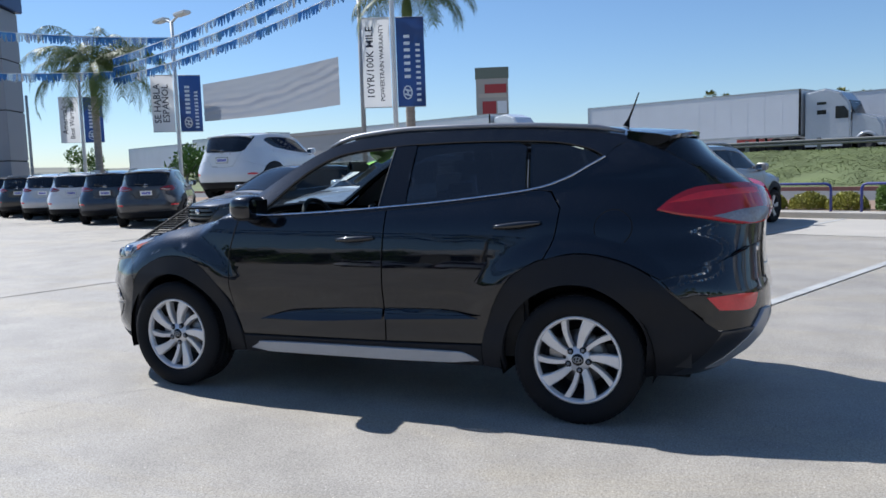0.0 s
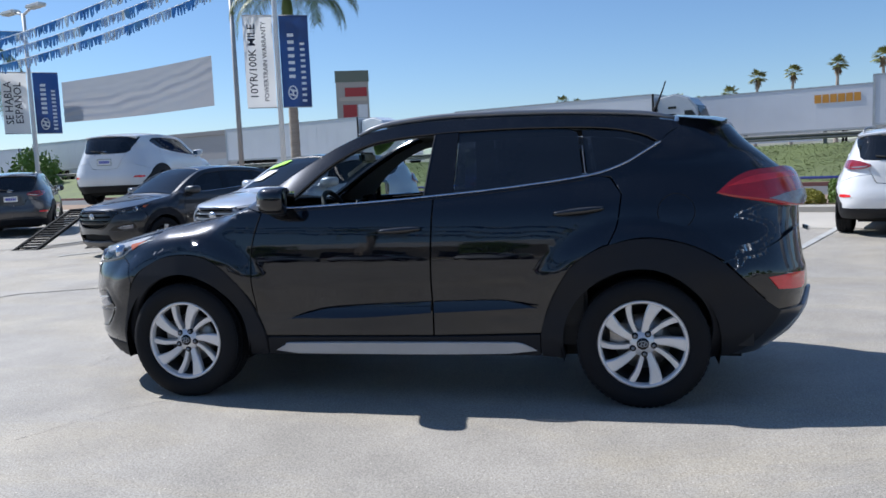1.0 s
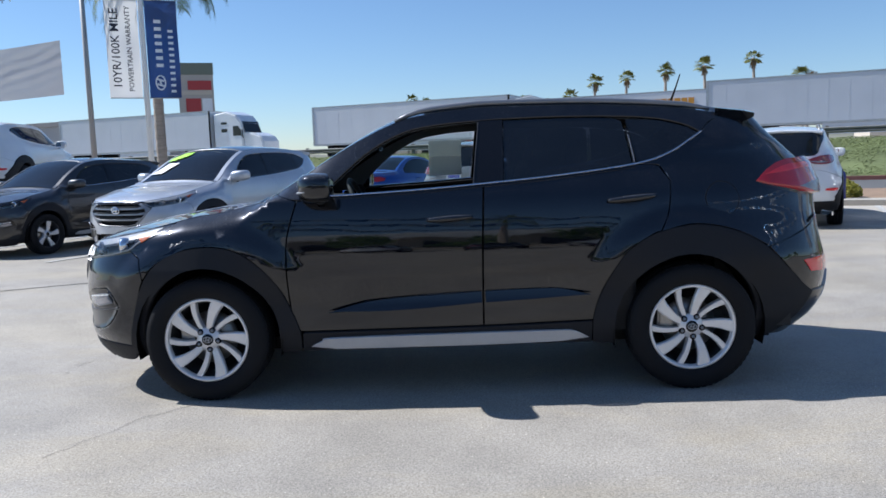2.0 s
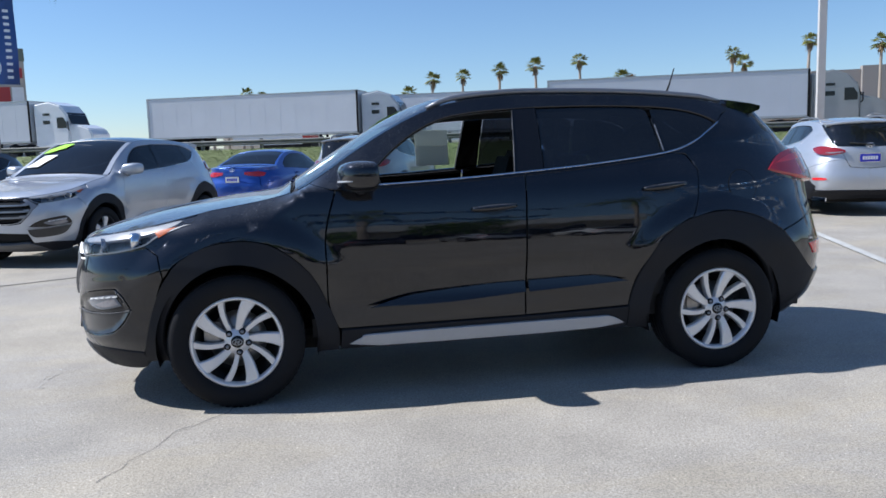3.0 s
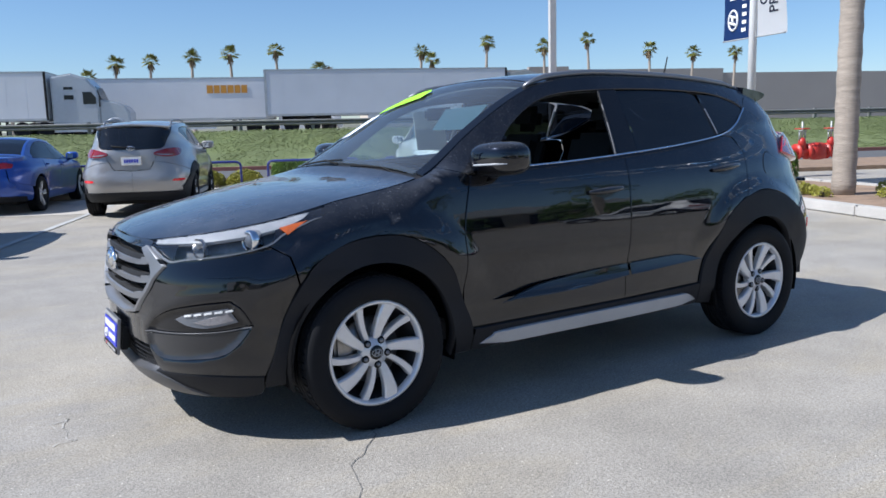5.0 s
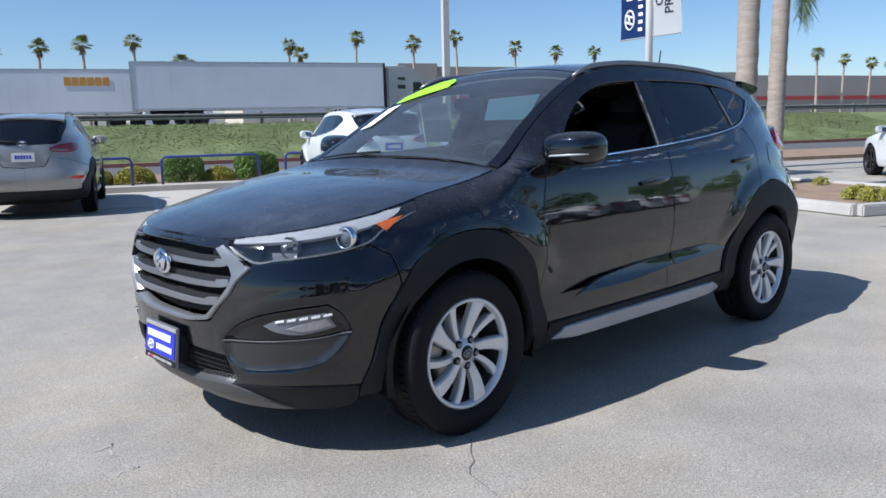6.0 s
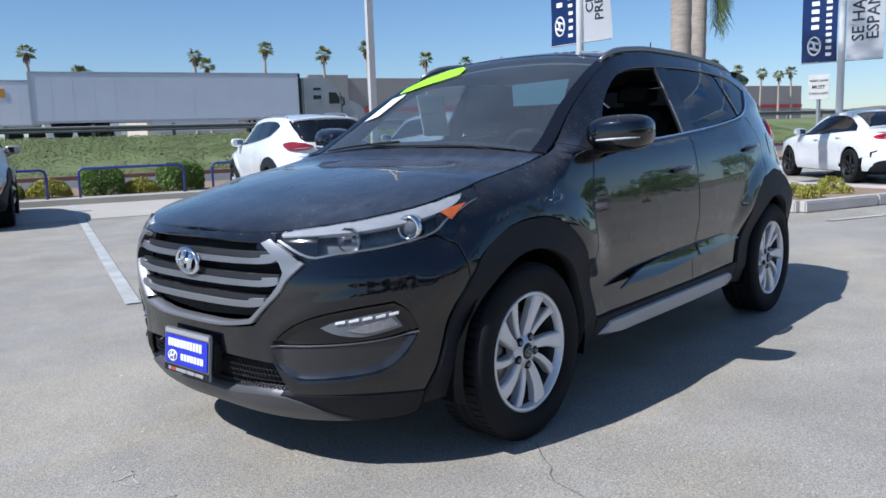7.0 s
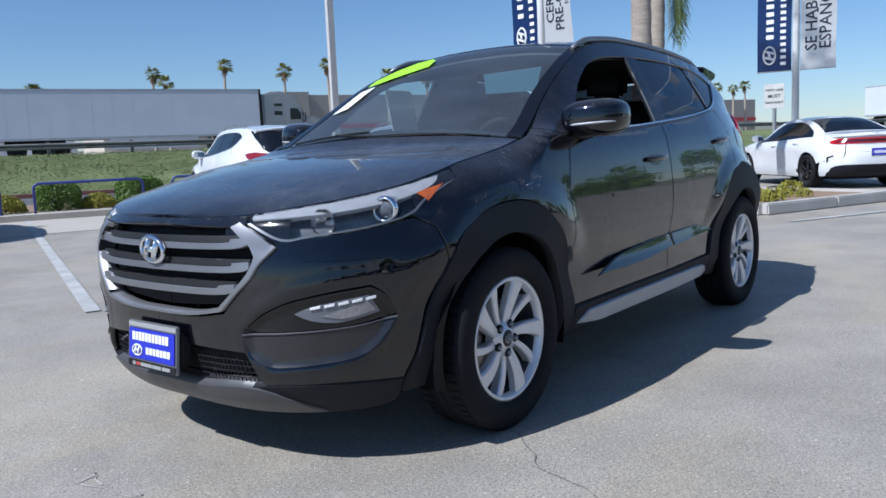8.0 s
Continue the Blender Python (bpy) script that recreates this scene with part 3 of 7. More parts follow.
class Shape:
    """A car's skin. side(s, z): the outside, s running from the nose round the left side to the tail, s = x along the side.
    top(s, k): bonnet, windscreen and roof, k from -1 to 1 across. The nose points to -x."""
    def __init__(self, p):
        self.xa, self.xb, self.lf, self.lr, self.nf, self.nr = (p[k] for k in ("xa", "xb", "lf", "lr", "nf", "nr"))
        self.ta, self.tb, self.tf, self.tr, self.crown = (p[k] for k in ("ta", "tb", "tf", "tr", "crown"))
        self.body, self.taper, self.belt, self.roll, self.bow = (p[k] for k in ("body", "taper", "belt", "roll", "bow"))
        self.edge_z, self.edge_y, self.mid_z, self.xf, self.xr = (p[k] for k in ("edge_z", "edge_y", "mid_z", "xf", "xr"))
        self.s0, self.s1 = self.xa - self.lf, self.xb + self.lr

    def width(self, x, z, ze):
        """Half width at x and z."""
        zb = np.minimum(self.belt(x), ze - self.roll(x))
        low = np.minimum(z, zb)
        B = lambda q: self.body(q) - self.taper(q) * (np.maximum(-self.ta - x, 0) ** 2 * self.tf + np.maximum(x - self.tb, 0) ** 2 * self.tr)
        y = B(low)
        r = np.clip((z - zb) / np.maximum(ze - zb, 1e-4), 0, 1.2)
        yk = B(zb)
        m = self.bow(x)
        return np.where(z > zb, yk - (yk - self.edge_y(x)) * r ** m, y)

    def side(self, s, z):
        s, z = np.broadcast_arrays(np.asarray(s, float), np.asarray(z, float))
        f = np.clip((self.xa - s) / self.lf, 0, 1) * math.pi / 2
        b = np.clip((s - self.xb) / self.lr, 0, 1) * math.pi / 2
        x = s.copy()
        k = np.ones_like(x)
        for ang, n, end, base in ((f, self.nf, self.xf(z), self.xa), (b, self.nr, self.xr(z), self.xb)):
            d = (np.sin(ang) ** n + np.cos(ang) ** n) ** (1 / n)
            on = ang > 0
            x = np.where(on, base + (end - base) * np.sin(ang) / d, x)
            k = np.where(on, np.cos(ang) / d, k)
        return np.stack([x, -self.width(x, z, self.edge_z(s)) * k, z], -1)

    def top(self, s, k):
        s, k = np.broadcast_arrays(np.asarray(s, float), np.asarray(k, float))
        e = self.side(s, self.edge_z(s))
        c = self.mid_z(e[..., 0]) - e[..., 2]
        return np.stack([e[..., 0], -e[..., 1] * k, e[..., 2] + c * (1 - np.abs(k) ** self.crown)], -1)


COMPACT_SUV = dict(
    xa=-1.45, xb=1.45, lf=1.35, lr=1.35, nf=3.0, nr=3.25, ta=0.85, tb=0.85, tf=0.16, tr=0.122, crown=2.4,
    body=spl((0.15, .80), (.24, .825), (.30, .85), (.40, .872), (.50, .872), (.60, .886), (.68, .901), (.74, .906), (.80, .9055), (.88, .900), (.95, .8915), (1.02, .880), (1.08, .864), (1.13, .843), (1.3, .76), (1.5, .70)),
    taper=spl((.2, .4), (.5, .2), (.7, .3), (.85, .6), (1.0, .95), (1.2, 1.1), (1.5, .5)),
    belt=spl((-2.3, 1.06), (-1.0, 1.10), (-.59, 1.112), (-.18, 1.13), (.22, 1.155), (.64, 1.187), (1.07, 1.235), (1.4, 1.29), (1.8, 1.33), (2.3, 1.34)),
    roll=spl((-2.4, .10), (-1.15, .13), (-.95, .02), (-.6, .05), (2.4, .05)),
    bow=spl((-2.4, 2.4), (-1.1, 2.2), (-.8, 1.1), (1.2, 1.12), (2.2, 1.4)),
    edge_z=spl((-2.8, .865), (-2.4, .872), (-2.2, .893), (-1.9, .935), (-1.65, .98), (-1.4, 1.02), (-1.15, 1.062), (-1.0, 1.10), (-.85, 1.185), (-.68, 1.295), (-.5, 1.40), (-.35, 1.475),
               (-.2, 1.53), (0, 1.562), (.3, 1.58), (.65, 1.577), (1.0, 1.565), (1.3, 1.543), (1.5, 1.523), (1.8, 1.505), (2.8, 1.505)),
    edge_y=spl((-2.3, .74), (-1.5, .765), (-1.0, .755), (-.7, .69), (-.4, .645), (-.2, .622), (.1, .607), (.6, .60), (1.1, .585), (1.5, .565), (1.9, .54)),
    mid_z=spl((-2.21, .86), (-2.12, .90), (-2.03, .93), (-1.9, .962), (-1.73, 1.0), (-1.4, 1.05), (-1.12, 1.082), (-1.0, 1.15), (-.85, 1.245), (-.68, 1.35), (-.4, 1.51), (-.2, 1.588), (0, 1.617),
              (.3, 1.634), (.65, 1.63), (1.0, 1.614), (1.3, 1.592), (1.5, 1.572), (1.75, 1.54), (1.82, 1.525)),
    xf=spl((.15, -2.06), (.20, -2.12), (.26, -2.185), (.36, -2.222), (.5, -2.227), (.62, -2.228), (.755, -2.215), (.84, -2.195), (.90, -2.14), (1.0, -2.0), (1.2, -1.9)),
    xr=spl((.2, 1.95), (.28, 2.055), (.38, 2.18), (.5, 2.252), (.6, 2.265), (.68, 2.260), (.75, 2.242), (.9, 2.230), (1.05, 2.236), (1.18, 2.198), (1.3, 2.068), (1.4, 1.948), (1.5, 1.86), (1.6, 1.78)),
)

# ---- the setting ----
def slab(name, u0, v0, u1, v1, z, material, label, category, thick=0.0, cuts=1):
    bm = bmesh.new()
    if thick:
        box(bm, u0, v0, z - thick, u1, v1, z)
    else:
        bm.faces.new([bm.verts.new(p) for p in ((u0, v0, z), (u1, v0, z), (u1, v1, z), (u0, v1, z))])
    return tagged(part(name, bm, material, m=LOT), label, category, kind="structure")


bm = bmesh.new()
bm.faces.new([bm.verts.new(p) for p in ((-2500, -2500, 0), (2500, -2500, 0), (2500, 2500, 0), (-2500, 2500, 0))])
tagged(part("ground", bm, M_CONC), "light grey weathered concrete paving of the car lot", "ground", kind="structure")
slab("pavement", -60, 10.6, 6.6, 14.5, 0.006, M_PAD, "pale concrete apron along the parking stalls", "pavement")
slab("road", -400, 20.2, 400, 29.0, 0.008, M_ASPH, "grey asphalt frontage road beside the embankment", "road")
slab("kerb_strip", -300, 29.0, 300, 29.3, 0.16, M_REDKERB, "faded red painted kerb along the frontage road", "kerb", thick=0.16)
slab("kerb_strip", -60, 14.5, 6.6, 15.25, 0.13, M_PAD, "pale raised concrete kerb along the planting strip", "kerb", thick=0.13)
slab("verge", -60, 15.25, 40, 20.2, 0.11, M_DIRT, "narrow dry soil planting strip by the lot", "ground", thick=0.11)


def strip(pts, w, z=0.004):
    """A flat band along (x, y) points."""
    bm = bmesh.new()
    P = [Vector((*p, z)) for p in pts]
    rows = []
    for i, p in enumerate(P):
        d = (P[min(i + 1, len(P) - 1)] - P[max(i - 1, 0)]).normalized()
        s = Vector((-d.y, d.x, 0)) * (w if not isinstance(w, list) else w[i]) / 2
        rows.append((bm.verts.new(p + s), bm.verts.new(p - s)))
    for a, b in zip(rows, rows[1:]):
        bm.faces.new((a[0], a[1], b[1], b[0]))
    bmesh.ops.recalc_face_normals(bm, faces=bm.faces)
    if bm.faces[:] and bm.faces[:][0].normal.z < 0:
        bmesh.ops.reverse_faces(bm, faces=bm.faces[:])
    return bm


def lotxy(u, v):
    p = LOT @ Vector((u, v, 0))
    return (p.x, p.y)


for u, v0, v1 in ((-1.99, 2.46, 14.5), (0.91, 3.2, 14.5), (-4.9, 3.6, 14.5), (3.8, 3.0, 14.5), (-7.85, 3.4, 14.5), (-10.8, 3.4, 14.5), (-13.7, 3.4, 14.5)):
    tagged(part("stall_line", strip([lotxy(u, v0), lotxy(u, v1)], 0.11, 0.010), M_LINE), "worn white painted parking stall line on concrete", "road marking", "stall lines", "structure")
tagged(part("stall_line", strip([lotxy(6.0, 2.6), lotxy(9.3, 2.4)], 0.10, 0.010), M_LINE), "worn white painted line beside the planter island", "road marking", "stall lines", "structure")


def crack(pts, w, seed):
    r = random.Random(seed)
    out = []
    for a, b in zip(pts, pts[1:]):
        L = math.dist(a, b)
        n = max(2, int(L / 0.06))
        for k in range(n):
            t = k / n
            out.append((a[0] + (b[0] - a[0]) * t + r.uniform(-.018, .018), a[1] + (b[1] - a[1]) * t + r.uniform(-.018, .018)))
    return strip(out, [w * r.uniform(0.3, 1.2) for _ in out], 0.003)


tagged(part("crack", crack([(-1.84, -1.72), (-1.72, -1.45), (-1.63, -1.2), (-1.40, -0.95), (-1.3, -.5)], 0.0038, 3), M_CRACK), "thin meandering crack in the concrete", "crack", kind="structure")
tagged(part("joint", strip([(-14, -4.0), (-6.29, 1.6), (-5.91, 2.99), (-3.0, 4.6)], 0.045, 0.003), M_JOINT), "dark sealed joint between concrete slabs", "joint", kind="structure")

# a chalky scuff in front of the car, and two pale flakes beside it
for pts, w in (([(-2.56, .043), (-2.53, .062), (-2.475, .091), (-2.49, .02), (-2.505, -.07)], .009), ([(-2.548, .05), (-2.52, -.03), (-2.512, -.12), (-2.505, -.165)], .007),
               ([(-2.507, -.16), (-2.497, -.20), (-2.492, -.225), (-2.54, -.235), (-2.586, -.246)], .008)):
    tagged(part("scuff_mark", crack(pts, w, 8), M_SCUFF), "pale chalky scuff scratched into the concrete", "scuff", "scuffs on the ground", "structure")
for x, y, w in ((-1.90, 1.283, .013), (-2.497, .173, .007)):
    tagged(part("pale_flake", strip([(x - w, y), (x, y + w * .4), (x + w * .7, y + w)], [w * .5, w, w * .4], 0.004), M_FLAKE), "small flat flake of white paint on the concrete", "flake", "flakes on the ground")

# embankment up to the freeway, one sheet with uneven cover
def embankment():
    U = np.concatenate([np.linspace(-260, -60, 30), np.linspace(-58, 60, 120), np.linspace(64, 260, 30)])
    prof = [(29.3, 0.02), (30.2, 0.05), (31.0, 0.18), (33.0, 0.58), (35.0, 0.98), (37.0, 1.40), (38.2, 1.66), (39.2, 1.70), (39.8, 1.62)]
    V, F = [], []
    for u in U:
        for i, (v, z) in enumerate(prof):
            k = 0.0 if i in (0, 7, 8) else 0.08
            V.append((u, v, z + k * noise.noise(Vector((u * 0.5, v, 3)))))
    n = len(prof)
    for i in range(len(U) - 1):
        for j in range(n - 1):
            F.append((i * n + j, (i + 1) * n + j, (i + 1) * n + j + 1, i * n + j + 1))
    return mesh_of("embankment", V, F, smooth=True)


tagged(part("embankment", embankment(), M_IVYBED, m=LOT), "sloping embankment planted with green ground cover", "embankment", kind="structure")
slab("freeway", -400, 39.6, 400, 62.0, 1.62, M_ROADC, "raised concrete freeway carriageway", "road", thick=1.6)


def ground_cover():
    """Clumps of small leaves over the slope."""
    r = random.Random(11)
    V, F = [], []
    zs = spl((29.3, 0.02), (31.0, 0.18), (35.0, 0.98), (38.2, 1.66), (39.5, 1.70))
    for _ in range(150000):
        u = r.uniform(-34, 44)
        v = r.uniform(30.6, 39.0)
        z = float(zs(v))
        s = r.uniform(0.022, 0.055)
        a = r.uniform(0, 6.28)
        c, d = math.cos(a) * s, math.sin(a) * s
        h = z + r.uniform(0.01, 0.07) + .05 * noise.noise(Vector((u * .9, v * .9, 5)))
        k = len(V)
        t = r.uniform(-0.3, 0.6) * s
        V += [(u - c, v - d, h), (u + d * .6, v - c * .6, h + t), (u + c, v + d, h + t * 0.6), (u - d * .6, v + c * .6, h - t * .3)]
        F.append((k, k + 1, k + 2, k + 3))
    return mesh_of("ground_cover", V, F)


tagged(part("ground_cover", ground_cover(), M_IVY, m=LOT), "dense low green ground cover on the embankment", "ground cover", kind="stuff")


def hills():
    V, F = [], []
    n = 90
    for i in range(n + 1):
        a = radians(-30 + 190 * i / n)
        r0 = 900
        h = 18 + 26 * max(0, noise.noise(Vector((i * 0.11, 1.7, 0)))) + 10 * noise.noise(Vector((i * 0.5, 4, 0)))
        h *= 0.9 if a > radians(75) else 1.25
        for r, z in ((r0, 0), (r0 + 120, h * 0.6), (r0 + 260, h)):
            V.append((r * math.cos(a), r * math.sin(a), z))
    for i in range(n):
        for j in (0, 1):
            k = i * 3 + j
            F.append((k, k + 3, k + 4, k + 1))
    return mesh_of("hills", V, F, smooth=True)


tagged(part("backdrop", hills(), M_DIRTFAR), "low dry grass hills with scattered trees on the horizon", "hills", kind="structure")

# ---- wheels ----
def tyre_mesh(R=0.345, r=0.222, w=0.225):
    h = w / 2
    prof = [(r, -h * .80), (r + .02, -h * .97), (r + .05, -h * 1.02), (R - .035, -h * 1.0), (R - .012, -h * .92), (R - .004, -h * .80),
            (R - .004, -h * .40), (R - .008, -h * .38), (R - .008, -h * .33), (R, -h * .31), (R, -h * .05), (R - .008, -h * .03), (R - .008, h * .03), (R, h * .05),
            (R, h * .31), (R - .008, h * .33), (R - .008, h * .38), (R - .004, h * .40), (R - .004, h * .80), (R - .012, h * .92), (R - .035, h), (r + .05, h * 1.02), (r + .02, h * .97), (r, h * .80)]
    bm = lathe(prof, 72, "Y", closed=True)
    for e in bm.edges:
        if abs(e.verts[0].co.xz.length - e.verts[1].co.xz.length) > 0.006 and e.verts[0].co.xz.length > R - .02:
            e.smooth = False
    return bm


def tread_blocks(R, w, n=64):
    """Shoulder tread blocks round the tyre."""
    bm = bmesh.new()
    for k in range(n):
        for sd in (-1, 1):
            m = Matrix.Rotation(2 * math.pi * (k + (0.5 if sd > 0 else 0)) / n, 4, "Y")
            box(bm, -.0115, w * .22 if sd > 0 else -w * .40, R - .01, .0115, w * .40 if sd > 0 else -w * .22, R, m=m)
    return bm


def spoke_mesh(a0, twist, r0, r1, w0, w1, depth, y0, y1):
    """One curved alloy spoke that sweeps round as it goes out."""
    bm = bmesh.new()
    rows = []
    n = 9
    for i in range(n):
        t = i / (n - 1)
        r = r0 + (r1 - r0) * t
        a = a0 + twist * t ** 1.3
        w = w0 + (w1 - w0) * t ** 1.4
        y = y0 + (y1 - y0) * math.sin(t * math.pi * 0.5)
        c, s = math.cos(a), math.sin(a)
        tx, tz = -s, c
        ring = []
        for k, dy in ((-.5, depth), (-.5, .007), (-.38, 0), (.38, 0), (.5, .007), (.5, depth)):
            ring.append(bm.verts.new((r * c + tx * w * k, y + dy, r * s + tz * w * k)))
        rows.append(ring)
    for a, b in zip(rows, rows[1:]):
        for k in range(5):
            bm.faces.new((a[k], a[k + 1], b[k + 1], b[k]))
    bmesh.ops.recalc_face_normals(bm, faces=bm.faces)
    for f in bm.faces:
        f.smooth = False
    return bm


def wheel(parent, x, y, side, R=0.345, rr=0.230, w=0.225, spokes=5, detail=True, alloy=None, style="fan"):
    """A wheel whose outer face looks to -y (side -1) or +y; tyre, rim, spokes, hub cap, nuts and brake disc."""
    alloy = alloy or M_ALLOY
    m = pose(x, y, R, 0, 0, 0 if side < 0 else 180)
    ty = part("wheel", tyre_mesh(R, rr, w), M_TYRE, parent, "black rubber tyre on an alloy rim", m)
    if detail:
        tagged(part("tread", tread_blocks(R, w), M_TYRE, ty), kind="stuff")
    h = w / 2
    # barrel, and the rim of plain wheels, take the alloy with painted-in shade
    part("rim", lathe([(rr + .004, -h * .82), (rr + .006, -h * .86), (rr - .004, -h * .90), (rr - .012, -h * .84), (rr - .017, -h * .60)], 64), M_ALLOYSHADE if not detail else alloy, ty)
    part("barrel", lathe([(rr - .0165, -h * .60), (rr - .022, -h * .5), (rr - .034, h * .3), (rr - .05, h * .55), (.02, h * .6)], 48), M_ALLOYSHADE, ty)
    part("brake_disc", lathe([(.05, -h * .05), (.148, -h * .05), (.148, h * .12), (.05, h * .12)], 48), M_STEEL, ty)
    if detail:
        part("brake_caliper", block(-.045, -h * .22, -.045, .045, h * .3, .075, .012), M_STEEL, ty, "", pose(-.125 if side < 0 else .125, 0, .02))
    step = 2 * math.pi / spokes
    for k in range(spokes):
        if style == "fan":
            part("spoke", spoke_mesh(k * step + radians(82), -0.20, .046, rr - .006, .034, .076, .035, -h * .62, -h * .84), alloy, ty)
            part("spoke", spoke_mesh(k * step + radians(122), -0.24, .046, rr - .006, .024, .038, .040, -h * .58, -h * .72), alloy, ty)
        else:
            part("spoke", spoke_mesh(k * step, 0.12, .05, rr - .012, .045, .095, .03, -h * .62, -h * .8), alloy, ty)
    part("hub", lathe([(0, -h * .74), (.030, -h * .735), (.036, -h * .70), (.064, -h * .64), (.070, -h * .5), (.064, -h * .2)], 40), alloy, ty)
    part("hub_cap", lathe([(0, -h * .775), (.026, -h * .77), (.032, -h * .74), (.033, -h * .66)], 32), M_GLOSSB, ty, "black centre cap with a silver badge")
    if detail:
        badge = bmesh.new()
        ring_badge(badge, 0.0185, 0.0026)
        part("badge", badge, M_CAPGREY, ty, "", pose(0, -h * .79, 0))
        for k in range(5):
            a = k * step + radians(62)
            # flat black disc behind each nut: painted shade in place of a hollow
            part("nut_recess", lathe([(0, -.0065), (.0165, -.0065), (.0175, .004)], 14), M_CHASSIS, ty, "", pose(.057 * math.cos(a), -h * .64, .057 * math.sin(a)))
            part("wheel_nut", lathe([(0, -.016), (.007, -.015), (.0095, -.010), (.0095, .006)], 12), M_SATIN, ty, "silver wheel nut", pose(.057 * math.cos(a), -h * .64, .057 * math.sin(a)))
    return ty


def ring_badge(bm, r, t):
    """An oval ring with a slanted bar pair and a cross stroke, in the x, z plane."""
    n = 32
    tube(bm, [(1.28 * r * math.cos(2 * math.pi * k / n), 0, .82 * r * math.sin(2 * math.pi * k / n)) for k in range(n + 1)], t, 6, caps=False)
    for s in (-1, 1):
        tube(bm, [(s * .46 * r - .20 * r, -t * .3, -.62 * r), (s * .46 * r, -t * .5, 0), (s * .46 * r + .20 * r, -t * .3, .62 * r)], t * 1.35, 6)
    tube(bm, [(-.50 * r, -t * .5, -.10 * r), (0, -t * .6, 0), (.50 * r, -t * .5, .10 * r)], t * 1.3, 6)



# ---- the compact SUV ----
ARCH_F = (-1.325, 0.345, 0.398)
ARCH_R = (1.318, 0.345, 0.400)
CLAD_F = [(-1.845, .27), (-1.815, .36), (-1.735, .60), (-1.605, .77), (-1.385, .851), (-1.15, .836), (-.955, .69), (-.862, .50), (-.815, .375)]
CLAD_R = [(.80, .40), (.835, .52), (.90, .66), (.985, .775), (1.13, .862), (1.318, .900), (1.47, .887), (1.62, .845), (1.75, .77), (1.85, .67), (1.95, .57), (2.05, .50)]
WIN_TOP = [(-.655, 1.118), (-.62, 1.175), (-.43, 1.342), (-.225, 1.452), (-.02, 1.492), (.20, 1.506), (.34, 1.512), (.65, 1.515), (1.005, 1.505), (1.205, 1.487), (1.36, 1.449), (1.445, 1.402)]
LAMP_LOW = [(-1.545, .972), (-1.566, .953), (-1.64, .935), (-1.75, .893), (-1.81, .85), (-1.96, .818), (-2.13, .800), (-2.225, .790), (-2.34, .850)]


def clad_off(cx, cz, r):
    """The arch lip stands out from the skin, most at the wheel opening."""
    def off(s, z):
        d = np.hypot(s - cx, z - cz) - r
        return 0.014 + flare(s, z) * 0.55 + 0.007 * np.clip(1 - d / 0.11, 0, 1) ** 2
    return off


def flare(s, z):
    """The pressed shoulders over the wheels."""
    s, z = np.broadcast_arrays(np.asarray(s, float), np.asarray(z, float))
    o = np.zeros(s.shape)
    for cx, cz, r in (ARCH_F, ARCH_R):
        d = np.hypot(s - cx, (z - cz) * 1.02)
        k = np.clip((0.695 - d) / 0.150, 0, 1)
        up = np.clip((z - 0.52) / 0.22, 0, 1)
        o = o + 0.026 * k * k * (3 - 2 * k) * up * up * (3 - 2 * up)
    return o


def top_edge(shape, a, b, n=14, dz=-0.001):
    return [(s, float(shape.edge_z(s)) + dz) for s in np.linspace(a, b, n)]


POCKET = [(-2.37, .50), (-2.30, .56), (-2.20, .603), (-2.08, .630), (-1.96, .642), (-1.885, .53), (-1.93, .46), (-2.0, .405), (-2.12, .375), (-2.28, .37), (-2.36, .42)]


def pocket(s, z, deep=0.017, soft=0.042):
    """How far the bumper dips round the fog lamp, with a soft rim."""
    s, z = np.broadcast_arrays(np.asarray(s, float), np.asarray(z, float))
    d, inside = np.full(s.shape, 9.0), np.zeros(s.shape, bool)
    for (ax, az), (bx, bz) in zip(POCKET, POCKET[1:] + POCKET[:1]):
        t = np.clip(((s - ax) * (bx - ax) + (z - az) * (bz - az)) / ((bx - ax) ** 2 + (bz - az) ** 2), 0, 1)
        d = np.minimum(d, np.hypot(s - ax - t * (bx - ax), z - az - t * (bz - az)))
        inside ^= ((az > z) != (bz > z)) & (s < (bx - ax) * (z - az) / (bz - az + 1e-12) + ax)
    k = np.clip(np.where(inside, d, -d) / soft + 0.3, 0, 1)
    rim = np.clip(1 - np.abs(np.where(inside, -d, d) - 0.02) / 0.05, 0, 1)
    return -deep * k * k * (3 - 2 * k) + 0.003 * rim * rim * (3 - 2 * rim)


